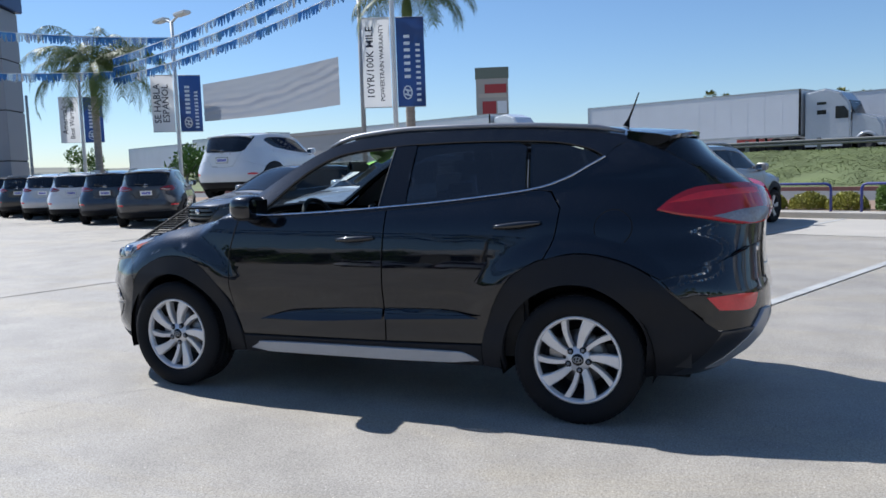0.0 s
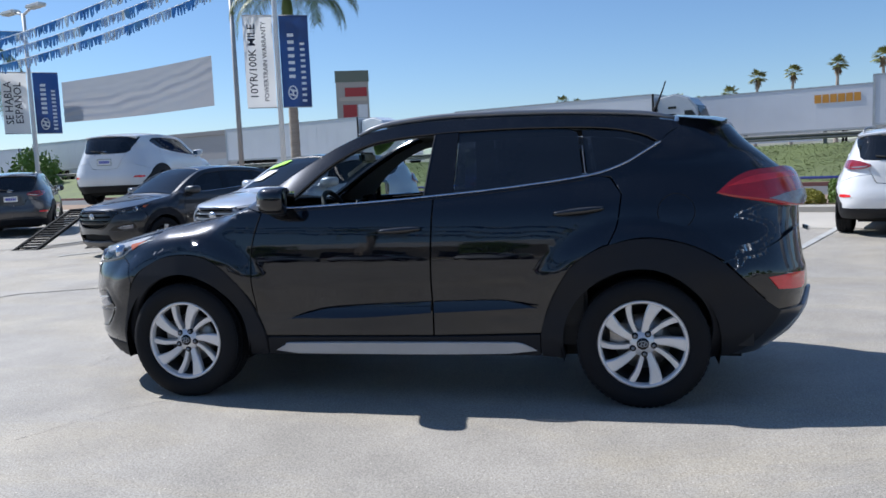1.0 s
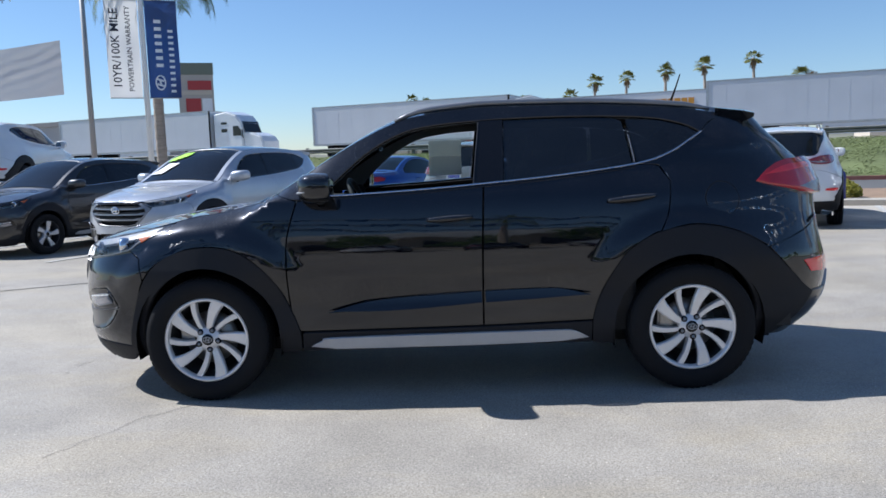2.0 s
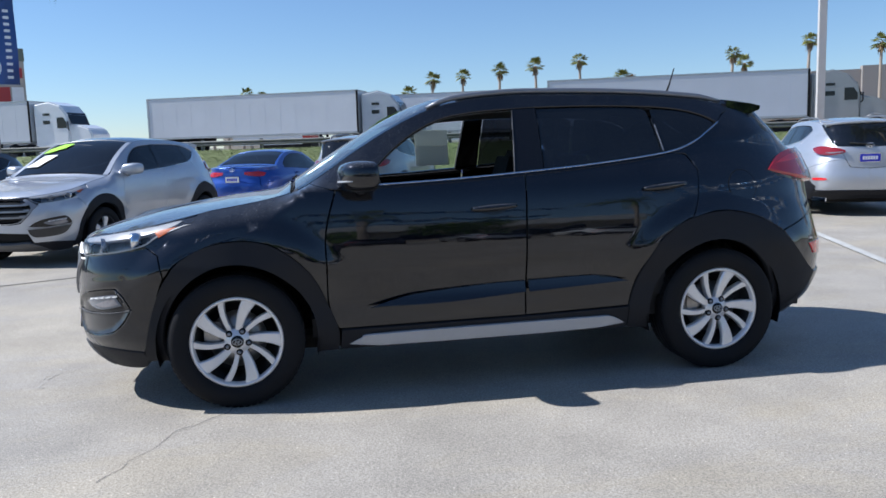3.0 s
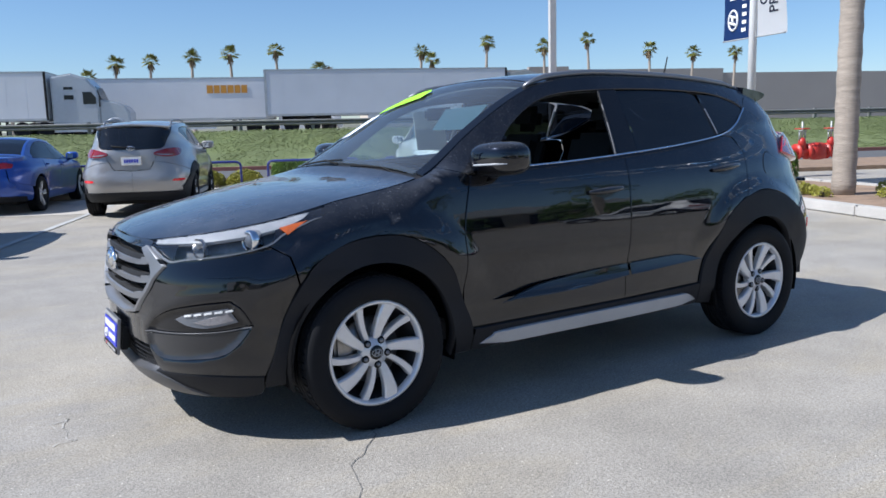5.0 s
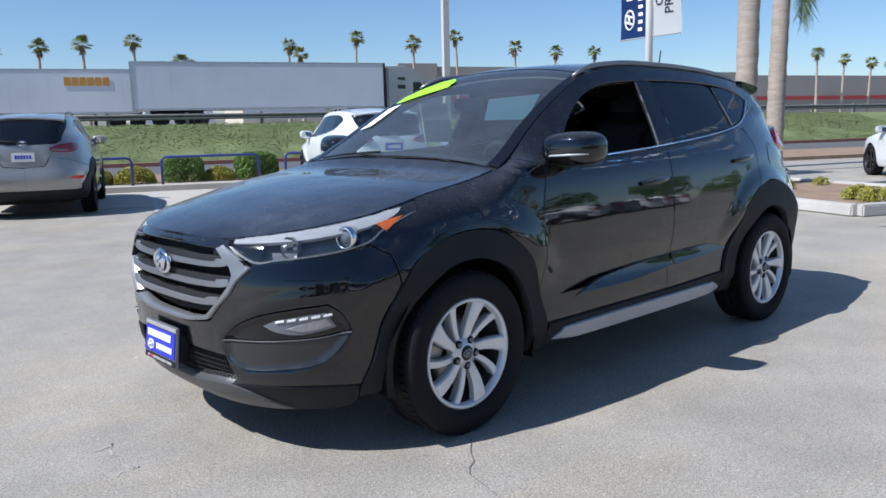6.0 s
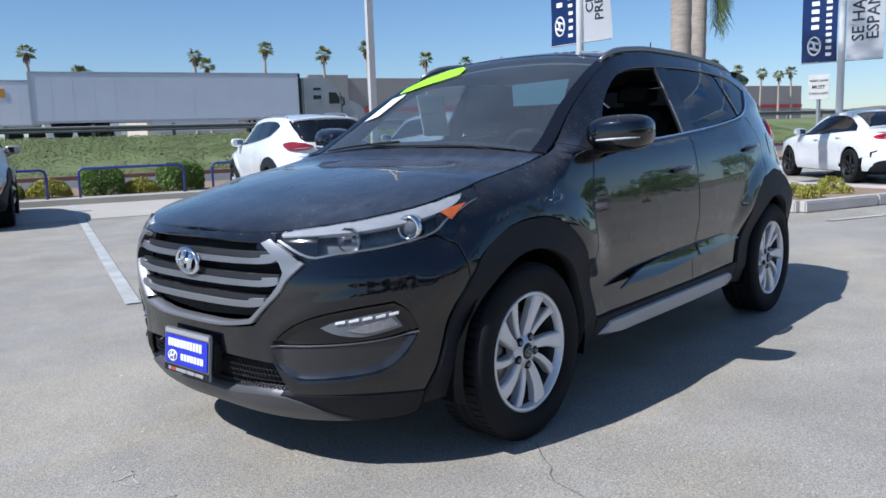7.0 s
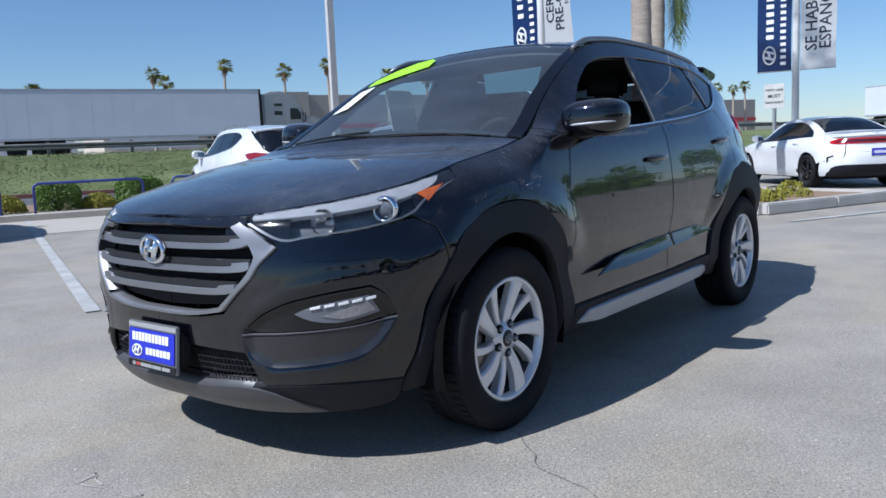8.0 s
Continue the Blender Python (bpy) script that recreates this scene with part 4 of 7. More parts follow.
def suv(name, label, group, m, body, clad, shape, fine=True, tint=None, open_window=False, rims=None, style="fan", tail="raked"):
    g = 0.034 if fine else 0.12
    car = thing(name, label, "car", group, m)
    kw = dict(grid=g)
    # doors and wings
    panel("front_door", car, shape, [(-.812, .375), (-.858, .50), (-.862, .70), (-.858, .89), (-.80, 1.094), (-.59, 1.110), (-.18, 1.128), (.218, 1.152), (.203, .8), (.198, .382)], body, off=flare, **kw)
    panel("rear_door", car, shape, [(.205, .382), (.210, .8), (.225, 1.152), (.64, 1.184), (1.065, 1.233), (1.18, 1.222), (1.236, 1.139), (1.212, .98), (1.16, .872), (1.12, .862), (.985, .777), (.90, .662), (.835, .522), (.80, .398)], body, off=flare, **kw)
    wing = [(-.867, .51), (-.867, .70), (-.863, .89), (-.806, 1.094)] + top_edge(shape, -.93, -1.53, 10) + LAMP_LOW[1:5] + [(-1.72, .80), (-1.69, .69), (-1.605, .772), (-1.385, .853), (-1.15, .838), (-.957, .693)]
    panel("front_wing", car, shape, wing, body, off=flare, **kw)
    if tail == "raked":
        hatch = [(1.79, 1.502), (1.93, 1.44), (2.05, 1.366), (2.16, 1.28), (2.24, 1.22), (2.30, 1.06), (2.40, .93)]
        gate = [(2.405, .925), (2.305, 1.06), (2.245, 1.215), (2.80, 1.20), (2.80, .78), (2.505, .805)]
        screen = [(1.80, 1.495), (1.94, 1.437), (2.06, 1.362), (2.165, 1.28), (2.25, 1.222), (2.80, 1.208), (2.80, 1.485)]
        tl = [(1.742, 1.119), (1.83, 1.178), (1.935, 1.214), (2.10, 1.222), (2.27, 1.222), (2.55, 1.19), (2.60, 1.11), (2.42, 1.05), (2.25, 1.026), (2.10, 1.04), (1.97, 1.067), (1.84, 1.093)]
        clear = [(1.99, 1.070), (2.10, 1.090), (2.20, 1.100), (2.36, 1.104), (2.42, 1.085), (2.36, 1.050), (2.24, 1.032), (2.12, 1.042)]
        foot = .503
        low_lamp, back = [(1.973, .682), (2.15, .690), (2.29, .678), (2.25, .615), (2.19, .600), (2.03, .612)], 0.0
    else:
        hatch = [(1.79, 1.502), (1.90, 1.455), (1.98, 1.38), (2.05, 1.28), (2.11, 1.185), (2.18, 1.150), (2.30, 1.03), (2.40, .93)]
        gate = [(2.405, .925), (2.305, 1.03), (2.185, 1.148), (2.26, 1.133), (2.80, 1.118), (2.80, .78), (2.505, .805)]
        screen = [(1.80, 1.497), (1.905, 1.455), (1.99, 1.375), (2.06, 1.275), (2.12, 1.185), (2.19, 1.152), (2.26, 1.140), (2.80, 1.125), (2.80, 1.49)]
        tl = [(1.80, 1.108), (1.90, 1.128), (2.05, 1.130), (2.20, 1.110), (2.34, 1.074), (2.36, 1.040), (2.24, 1.004), (2.10, .996), (1.98, 1.010), (1.88, 1.050)]
        clear = [(2.06, 1.026), (2.16, 1.032), (2.26, 1.040), (2.33, 1.052), (2.30, 1.034), (2.18, 1.016)]
        foot = .43
        low_lamp, back = [(1.98, .632), (2.10, .640), (2.20, .632), (2.22, .598), (2.10, .590), (2.00, .598)], 0.14
    panel("quarter_panel", car, shape, [(1.07, 1.238), (1.25, 1.293), (1.366, 1.356), (1.447, 1.404), (1.55, 1.455)] + hatch + [(2.20, .905), (2.02, .845), (1.77, .773), (1.62, .849), (1.47, .891), (1.318, .904), (1.165, .872), (1.216, .98), (1.240, 1.139), (1.184, 1.228)], body, off=flare, **kw)
    panel("cantrail", car, shape, [(-.80, 1.099), (-.70, 1.106)] + WIN_TOP + [(1.55, 1.458), (1.785, 1.500)] + top_edge(shape, 1.72, -.93, 30), body, corner=30, **kw)
    panel("wing_filler", car, shape, [(-1.80, .86), (-1.45, .86)] + top_edge(shape, -1.45, -1.80, 8, -0.002), body, "", grid=g, off=-0.007, depth=0.0)
    whole("front_bumper", car, shape, [LAMP_LOW[4], (-1.725, .80), (-1.695, .69), (-1.735, .602), (-1.815, .362), (-1.84, .30), (-2.05, .315), (-2.30, .312), (-2.37, .425), (-2.80, .44), (-2.80, .535), (-2.60, .534), (-2.445, .553), (-2.388, .613), (-2.333, .670), (-2.301, .717), (-2.238, .767)] + LAMP_LOW[7:4:-1], body, corner=30, grid=0.014 if fine else g, off=(lambda s, z: pocket(s, z) + flare(s, z)) if fine else flare)
    panel("quarter_filler", car, shape, [(1.80, .70), (1.72, .80), (2.0, .98), (2.40, .98), (2.40, .60), (1.95, .60)], body, "", grid=g, off=-0.022, depth=0.0)
    whole("rear_bumper", car, shape, [(1.955, .573), (1.855, .673), (1.775, .768), (2.02, .84), (2.20, .90), (2.40, .925), (2.50, .80), (2.80, .775), (2.80, foot - .003), (2.05, foot)], body, off=flare, **kw)
    whole("rear_valance", car, shape, [(2.05, foot), (2.80, foot), (2.80, .30), (2.1, .27), (1.86, .28), (1.95, .40)], M_BLADE if fine else clad, "charcoal plastic lower rear bumper", off=0.012, **kw)
    whole("tailgate", car, shape, gate, body, **kw)
    whole("rear_screen", car, shape, screen, tint or G_TINT, "dark tinted rear window", grid=g, depth=0.004)
    # cladding
    cf, cr = ARCH_F, ARCH_R
    panel("wheel_arch_trim", car, shape, CLAD_F + [(-.815, .26)] + arc(*cf, -12, 192)[0:] + [(-1.845, .25)], clad, "charcoal plastic wheel arch trim", grid=g, off=clad_off(*cf), depth=0.05, n=4, corner=55)
    panel("wheel_arch_trim", car, shape, CLAD_R + [(1.95, .30), (1.80, .27)] + arc(*cr, 192 - 204, 192)[0:] + [(.80, .27)], clad, "charcoal plastic wheel arch trim", grid=g, off=clad_off(*cr), depth=0.05, n=4, corner=55)
    panel("sill", car, shape, [(-.81, .262), (.795, .272), (.797, .392), (.20, .377), (-.80, .368)], clad, "charcoal plastic sill cladding", grid=g, off=0.012, depth=0.05)
    panel("side_step", car, shape, [(-.765, .288), (-.70, .322), (-.60, .344), (.20, .352), (.60, .354), (.685, .349), (.74, .326), (.78, .300), (.20, .290)], M_SILV, "silver painted sill strip", grid=g, off=lambda s, z: 0.013 + (0.015 + 0.02 * (0.36 - z) / 0.08) * np.clip(np.minimum(s + 0.765, 0.785 - s) / 0.16, 0, 1), depth=0.03)
    panel("door_moulding", car, shape, [(-.66, .480), (-.52, .520), (-.38, .546), (-.03, .570), (.195, .577), (.198, .515), (-.20, .487)], body, "sculpted lower door crease", grid=g * 0.5, off=lambda s, z: 0.004 + 0.042 * np.clip((0.585 - z) / 0.10, 0, 1), depth=0.012)
    panel("door_moulding", car, shape, [(.212, .578), (.54, .585), (.66, .575), (.79, .545), (.50, .530), (.214, .516)], body, "sculpted lower door crease", grid=g * 0.5, off=lambda s, z: 0.004 + 0.036 * np.clip((0.595 - z) / 0.08, 0, 1), depth=0.012)
    # glass and its trim
    rear_win = [(.335, 1.168), (.345, 1.506), (.65, 1.509), (.93, 1.502), (1.01, 1.48), (1.04, 1.243), (.64, 1.195)]
    panel("rear_door_window", car, shape, rear_win, tint or G_TINT, "dark tinted door window", grid=g, off=-0.008, depth=0.004)
    panel("quarter_window", car, shape, [(1.062, 1.247), (1.03, 1.49), (1.205, 1.480), (1.355, 1.442), (1.428, 1.402), (1.36, 1.352), (1.25, 1.292)], tint or G_TINT, "dark tinted quarter window", grid=g, off=-0.006, depth=0.004)
    panel("pillar_trim", car, shape, [(.165, 1.155), (.205, 1.506), (.342, 1.511), (.332, 1.165)], M_GLOSSB, "gloss black centre pillar", grid=g, off=-0.003)
    if fine:
        panel("pillar_edge", car, shape, [(.163, 1.160), (.202, 1.500), (.206, 1.500), (.167, 1.160)], M_SKID, "thin grey edge of the centre pillar", grid=g, off=0.001, depth=0.01, gap=0)
    panel("window_divider", car, shape, [(1.046, 1.246), (1.024, 1.44), (1.033, 1.44), (1.056, 1.248)], M_GLOSSB, grid=g, off=-0.002)
    if fine:
        panel("divider_edge", car, shape, [(1.049, 1.250), (1.032, 1.40), (1.0365, 1.40), (1.0535, 1.250)], M_SATIN, "thin bright edge between the rear side windows", grid=g, off=0.0015, depth=0.004, gap=0)
        lower = [(-.66, 1.0985), (-.18, 1.1155), (.22, 1.1395), (.64, 1.1715), (1.05, 1.2165)]
        panel("belt_seal", car, shape, lower + [(s, z + .0165) for s, z in lower[::-1]], M_GLOSSB, "black rubber seal under the chrome strip", grid=g, off=0.004, depth=0.008, gap=0)
    panel("belt_trim", car, shape, [(-.66, 1.112), (-.18, 1.1305), (.22, 1.1545), (.64, 1.1865), (1.065, 1.2355), (1.25, 1.2895), (1.366, 1.353), (1.45, 1.402), (1.444, 1.4055), (1.361, 1.357), (1.248, 1.2955), (1.063, 1.2415), (.64, 1.1925), (.22, 1.1605), (-.18, 1.1365), (-.64, 1.1175)], M_CHROME, "thin chrome strip under the windows", grid=g, off=0.007, depth=0.01, gap=0)
    if open_window:
        panel("front_door_window", car, shape, [(-.60, 1.125), (-.60, 1.18), (-.42, 1.334), (-.225, 1.442), (-.02, 1.482), (.19, 1.494), (.155, 1.16), (-.18, 1.138)], G_CLEAR, "clear door window", right=True, grid=g, off=-0.012, depth=0.003)
        left = [o for o in car.children if o.name.startswith("front_door_window")][0]
        bpy.data.objects.remove(left)
    else:
        panel("front_door_window", car, shape, [(-.61, 1.125), (-.60, 1.18), (-.42, 1.334), (-.225, 1.442), (-.02, 1.482), (.195, 1.496), (.158, 1.16), (-.18, 1.138)], tint or G_TINT, "door window", grid=g, off=-0.008, depth=0.004)
    # bonnet, screen and roof
    q = (48, 28) if fine else (20, 12)
    top_panel("bonnet", car, shape, shape.s0 + 0.012, -1.035, -.993, .993, body, "", q[0], q[1])
    top_panel("cowl", car, shape, -1.03, -.96, -.97, .97, M_CLAD, "black plastic cowl", 4, q[1], off=-0.02)
    ws = top_panel("windscreen", car, shape, -1.005, -.19, -.90, .90, G_SCREEN if fine else (tint or G_TINT), "clear windscreen", q[0] // 2, q[1], depth=0.004, off=-0.004)
    for a, b in ((-.995, -.905), (.905, .995)):
        top_panel("windscreen_pillar", car, shape, -.99, -.19, a, b, M_GLOSSB if fine else body, "", q[0] // 2, 4)
    top_panel("roof", car, shape, -.185, shape.s1 - 0.02, -.995, .995, body, "", q[0], q[1])
    # spoiler
    sp = bmesh.new()
    rows = []
    for k in np.linspace(-1, 1, 17):
        y = 0.575 * k
        sweep = 0.09 * k * k
        drop = .034 * k * k
        rows.append([sp.verts.new(p) for p in ((1.55, y, 1.570 - drop), (1.80 + back - sweep, y, 1.548 - drop), (1.862 + back - sweep, y, 1.533 - drop), (1.858 + back - sweep, y, 1.512 - drop), (1.80 + back - sweep, y, 1.487 - drop), (1.55, y, 1.47 - drop))])
    for a, b in zip(rows, rows[1:]):
        for k in range(6):
            sp.faces.new((a[k], a[(k + 1) % 6], b[(k + 1) % 6], b[k]))
    sp.faces.new(rows[0][::-1])
    sp.faces.new(rows[-1])
    bmesh.ops.recalc_face_normals(sp, faces=sp.faces)
    part("spoiler", sp, body, car, "roof-end spoiler")
    # lamps
    panel("tail_lamp", car, shape, tl, M_REDLENS if fine else M_REDDEEP, "red wraparound tail lamp", grid=g * 0.5, off=lambda s, z: 0.012 + 0.026 * np.clip((s - 1.74) / 0.25, 0, 1), depth=0.05)
    panel("tail_lamp_reflector", car, shape, clear, M_CLEARREF, "clear section of the tail lamp", grid=g * 0.5, off=0.0415, depth=0.01)
    if fine:
        panel("tail_lamp_band", car, shape, [(1.80, 1.146), (1.93, 1.186), (2.10, 1.196), (2.35, 1.196), (2.35, 1.172), (2.10, 1.166), (1.94, 1.152)], M_REDBAND, "bright red band in the tail lamp", grid=g * 0.5, off=lambda s, z: 0.015 + 0.026 * np.clip((s - 1.74) / 0.25, 0, 1), depth=0.006)
        panel("pillar_lining", car, shape, [(-.80, 1.099), (-.70, 1.106)] + WIN_TOP[:-2] + [(1.30, 1.50)] + top_edge(shape, 1.25, -.93, 30, -0.01), M_LINING, "pale grey lining of the roof pillars", grid=g, off=-0.03, depth=0.0, corner=30)
    panel("rear_reflector", car, shape, low_lamp, M_REDBAND, "red bumper reflector", grid=g * 0.5, off=0.006)
    # shell inside: floor pan, wheel wells, underside
    tray = [shape.side(s, .225) for s in np.linspace(shape.s0, -1.86, 24)]
    tray = [tuple(p) for p in tray] + [(p[0], -p[1], p[2]) for p in tray[:0:-1]]
    part("under_tray", mesh_of("under_tray", tray, [tuple(range(len(tray)))]), M_CHASSIS, car)
    part("underbody", block(-1.80, -.60, .21, 1.90, .60, .32, 0.03), M_CHASSIS, car)
    for cx, cz, r in (cf, cr):
        for sd in (-1, 1):
            bm = bmesh.new()
            n = 20
            ring = []
            for k in range(n + 1):
                a = radians(-15 + 210 * k / n)
                ring.append((bm.verts.new((cx + (r + .012) * math.cos(a), sd * .885, cz + (r + .012) * math.sin(a))), bm.verts.new((cx + (r + .012) * math.cos(a), sd * .50, cz + (r + .012) * math.sin(a)))))
            for a, b in zip(ring, ring[1:]):
                bm.faces.new((a[0], a[1], b[1], b[0]))
            bm.faces.new([p[1] for p in ring])
            part("wheel_well", bm, M_WELL, car)
    for sd in (-1, 1):
        for x in (-1.335, 1.335):
            wheel(car, x, sd * .80, sd, detail=fine, alloy=rims, style=style)
    return car


HERO = Shape(COMPACT_SUV)
hero = suv("suv_car", "glossy black compact SUV with grey cladding and open driver window", "", pose(0, 0, 0), M_BLACK, M_CLAD, HERO, True, None, True)

# ---- details of the black SUV ----
# the light guide and skid paints
def nose(car, shape, fine=True, mesh_mat=M_GLOSSB):
    g = 0.03 if fine else 0.12
    dip = pocket if fine else (lambda s, z: 0 * s)
    whole("grille_backing", car, shape, [(-2.80, .850), (-2.38, .846), (-2.325, .79), (-2.32, .72), (-2.46, .572), (-2.80, .552)], M_CHASSIS, "dark recess of the grille", grid=g, off=-0.055, depth=0.0)
    whole("grille_header", car, shape, [(-2.80, .872), (-2.40, .873), (-2.345, .858), (-2.40, .838), (-2.80, .845)], M_BLACK if fine else M_GLOSSB, "gloss black lip under the bonnet edge", grid=g, off=-0.002, depth=0.05)
    panel("corner_filler", car, shape, [(-2.44, .79), (-2.44, .872), (-2.20, .89), (-2.20, .76)], M_GLOSSB, "", grid=g, off=-0.014, depth=0.0)
    whole("grille_surround", car, shape, [(-2.240, .771), (-2.303, .719), (-2.335, .672), (-2.392, .618), (-2.450, .561), (-2.60, .540), (-2.80, .537), (-2.80, .546), (-2.60, .549), (-2.459, .573), (-2.398, .629), (-2.340, .692), (-2.314, .742), (-2.322, .772), (-2.398, .834), (-2.362, .847), (-2.300, .812)], M_SATIN, "satin silver grille surround", grid=g, off=0.012, depth=0.06, gap=0, corner=22)
    for z, e in ((.782, -2.340), (.706, -2.338), (.632, -2.394)):
        whole("grille_bar", car, shape, [(-2.80, z - .020), (e - .08, z - .016), (e, z - .002), (e, z + .020), (e - .06, z + .016), (e - .10, z + .004), (-2.80, z + .002)], M_SATIN, "satin silver grille bar", grid=g, off=0.004, depth=0.03, gap=0, corner=25)
        whole("grille_slat", car, shape, [(-2.80, z + .004), (e - .10, z + .006), (e - .06, z + .018), (e, z + .022), (e, z + .030), (-2.80, z + .026)], M_SLAT, "dark grille slat", grid=g, off=-0.008, depth=0.03, gap=0, corner=25)
    bd = bmesh.new()
    ring_badge(bd, 0.052, 0.0098)
    part("badge", bd, M_CHROME, car, "chrome oval emblem on the grille", pose(-2.232, 0, .757, 0, 8, -90))
    # lower intake with its mesh
    whole("intake_backing", car, shape, [(-2.38, .425), (-2.80, .44), (-2.80, .295), (-2.31, .308)], M_CHASSIS, "dark recess of the lower intake", grid=g, off=-0.06, depth=0.0)
    if fine:
        bm = bmesh.new()
        for sd in (1, -1):
            for row in range(7):
                z0 = .302 + row * .020
                for col in range(26):
                    s0 = -2.345 - col * .0175 - (row % 2) * .00875
                    pts = []
                    for ax, az in ((-.00875, .005), (0, .010), (.00875, .005)):
                        s_, z_ = s0 + ax, z0 + az
                        P = shape.side(max(s_, shape.s0), z_)
                        pts.append((P[0] + .028, P[1] * sd, P[2]))
                    tube(bm, pts, .0018, 4, caps=False)
                    P = shape.side(max(s0 - .00875, shape.s0), z0 + .005)
                    tube(bm, [(P[0] + .028, P[1] * sd, P[2]), (P[0] + .028, P[1] * sd, P[2] - .010)], .0018, 4, caps=False)
        part("intake_mesh", bm, M_CLAD, car, "honeycomb mesh of the lower intake")
    panel("front_valance", car, shape, [(-1.845, .298), (-1.85, .245), (-1.90, .205), (-2.10, .195), (-2.36, .205), (-2.42, .255), (-2.345, .309), (-2.05, .312)], M_CLAD, "charcoal plastic lower bumper", grid=g, off=0.004, depth=0.06)
    whole("skid_plate", car, shape, [(-2.12, .206), (-2.34, .204), (-2.55, .205), (-2.80, .21), (-2.80, .297), (-2.60, .296), (-2.325, .306)], M_SKID, "grey skid plate under the bumper", grid=g, off=0.012, depth=0.06)
    # fog lamps in their pockets
    panel("fog_pocket", car, shape, [(-2.36, .507), (-2.30, .555), (-2.22, .592), (-2.10, .618), (-1.97, .632), (-1.92, .60), (-1.885, .535), (-2.05, .512), (-2.20, .502)], M_GLOSSB, "gloss black fog lamp pocket", grid=g * .7, off=lambda s, z: dip(s, z) + 0.007, depth=0.012)
    panel("fog_lamp", car, shape, [(-2.205, .556), (-2.15, .578), (-2.05, .596), (-1.975, .606), (-1.935, .545), (-2.06, .520), (-2.15, .530)], M_LENSGREY, "clear fog lamp with running lights", grid=g * .7, off=lambda s, z: dip(s, z) + 0.011, depth=0.006)
    panel("fog_reflector", car, shape, [(-2.12, .545), (-2.04, .570), (-1.975, .585), (-1.950, .553), (-2.05, .532)], M_CLEARREF, "silver bowl of the fog lamp", grid=g * .7, off=lambda s, z: dip(s, z) + 0.014, depth=0.004)
    for k in range(5):
        s = -2.155 + k * .042
        panel("running_light", car, shape, [(s, .566 + k * .005), (s + .034, .571 + k * .005), (s + .034, .583 + k * .005), (s, .577 + k * .005)], M_WHITE, "", grid=0.2, off=lambda s, z: dip(s, z) + 0.016, depth=0.006, n=1)
    panel("bumper_blade", car, shape, [(-2.37, .478), (-2.20, .488), (-2.00, .503), (-1.89, .516), (-1.93, .462), (-1.99, .412), (-2.10, .388), (-2.28, .378), (-2.35, .42)], M_BLADE, "dark bumper blade under the fog lamp", grid=g * .7, off=lambda s, z: dip(s, z) + 0.008, depth=0.012)
    panel("pocket_trim", car, shape, [(-2.37, .490), (-2.20, .496), (-2.00, .508), (-1.885, .528), (-1.885, .524), (-2.00, .504), (-2.20, .492), (-2.37, .486)], M_SKID, "thin grey line under the fog lamp", grid=g * .7, off=lambda s, z: dip(s, z) + 0.013, depth=0.008, gap=0)
    # headlamps
    low = [(s, z) for s, z in LAMP_LOW]
    upper = top_edge(shape, -2.32, -1.56, 12, -0.004)
    panel("headlamp_housing", car, shape, low[::-1] + upper[::-1], M_LAMPIN, "dark housing of the headlamp", grid=g, off=-0.05, depth=0.0, corner=40)
    zt = lambda s, d: (s, float(shape.edge_z(s)) - d)
    panel("headlamp_brow", car, shape, [zt(-2.33, .003), zt(-2.20, .002), zt(-2.0, .002), zt(-1.8, .002), zt(-1.70, .003), zt(-1.63, .006), zt(-1.68, .026), zt(-1.78, .038), zt(-1.90, .041), zt(-2.06, .038), zt(-2.18, .030), zt(-2.33, .017)], M_BROW, "bright light guide along the headlamp's upper edge", grid=g, off=-0.004, depth=0.02)
    panel("headlamp_lip", car, shape, [(-2.34, .846), (-2.225, .790), (-2.13, .800), (-1.96, .818), (-1.81, .850), (-1.75, .893), (-1.64, .935), (-1.566, .953), (-1.64, .939), (-1.756, .897), (-1.816, .855), (-1.96, .824), (-2.13, .806), (-2.222, .797), (-2.325, .846)], M_SATIN, "bright edge of the headlamp", grid=g, off=0.004, depth=0.008, gap=0)
    panel("turn_reflector", car, shape, [(-1.785, .918), (-1.72, .932), (-1.645, .943), (-1.69, .919), (-1.738, .888)], M_AMBER, "amber side reflector", grid=g, off=0.0045, depth=0.006)
    for sd in (1, -1):
        for s, z, r in ((-1.892, .876, .036), (-2.095, .845, .022)):
            P, h = shape.side(s, z), 1e-3
            n = np.cross(shape.side(s + h, z) - shape.side(s - h, z), shape.side(s, z + h) - shape.side(s, z - h))
            n = n / np.linalg.norm(n) * (1, 1, 0.3)
            m = look(Vector((P[0], P[1] * sd, P[2])) - Vector((n[0], n[1] * sd, n[2])) * .030, Vector((P[0], P[1] * sd, P[2])) + Vector((-1.0, -0.25 * sd, 0)))
            m = m @ Matrix.Rotation(radians(90), 4, "X")
            if r < .03:
                part("lamp_bowl", lathe([(.046, -.012), (.044, .004), (.034, .018), (.020, .028), (.010, .030), (.009, .012), (0, .010)], 10), M_BOWL, car, "faceted bright bowl of the inner headlamp", m)
                continue
            part("projector_ring", lathe([(r * 1.0, -.022), (r * 1.18, -.020), (r * 1.25, -.008), (r * 1.2, .03), (r * .9, .03), (r * .92, -.018)], 32, closed=True), M_CHROME, car, "chrome ring round the headlamp projector", m)
            part("projector_lens", lathe([(0, -.026), (r * .5, -.022), (r * .85, -.010), (r * .95, .004)], 32), M_LENSGREY if r > .03 else M_CLEARREF, car, "", m)
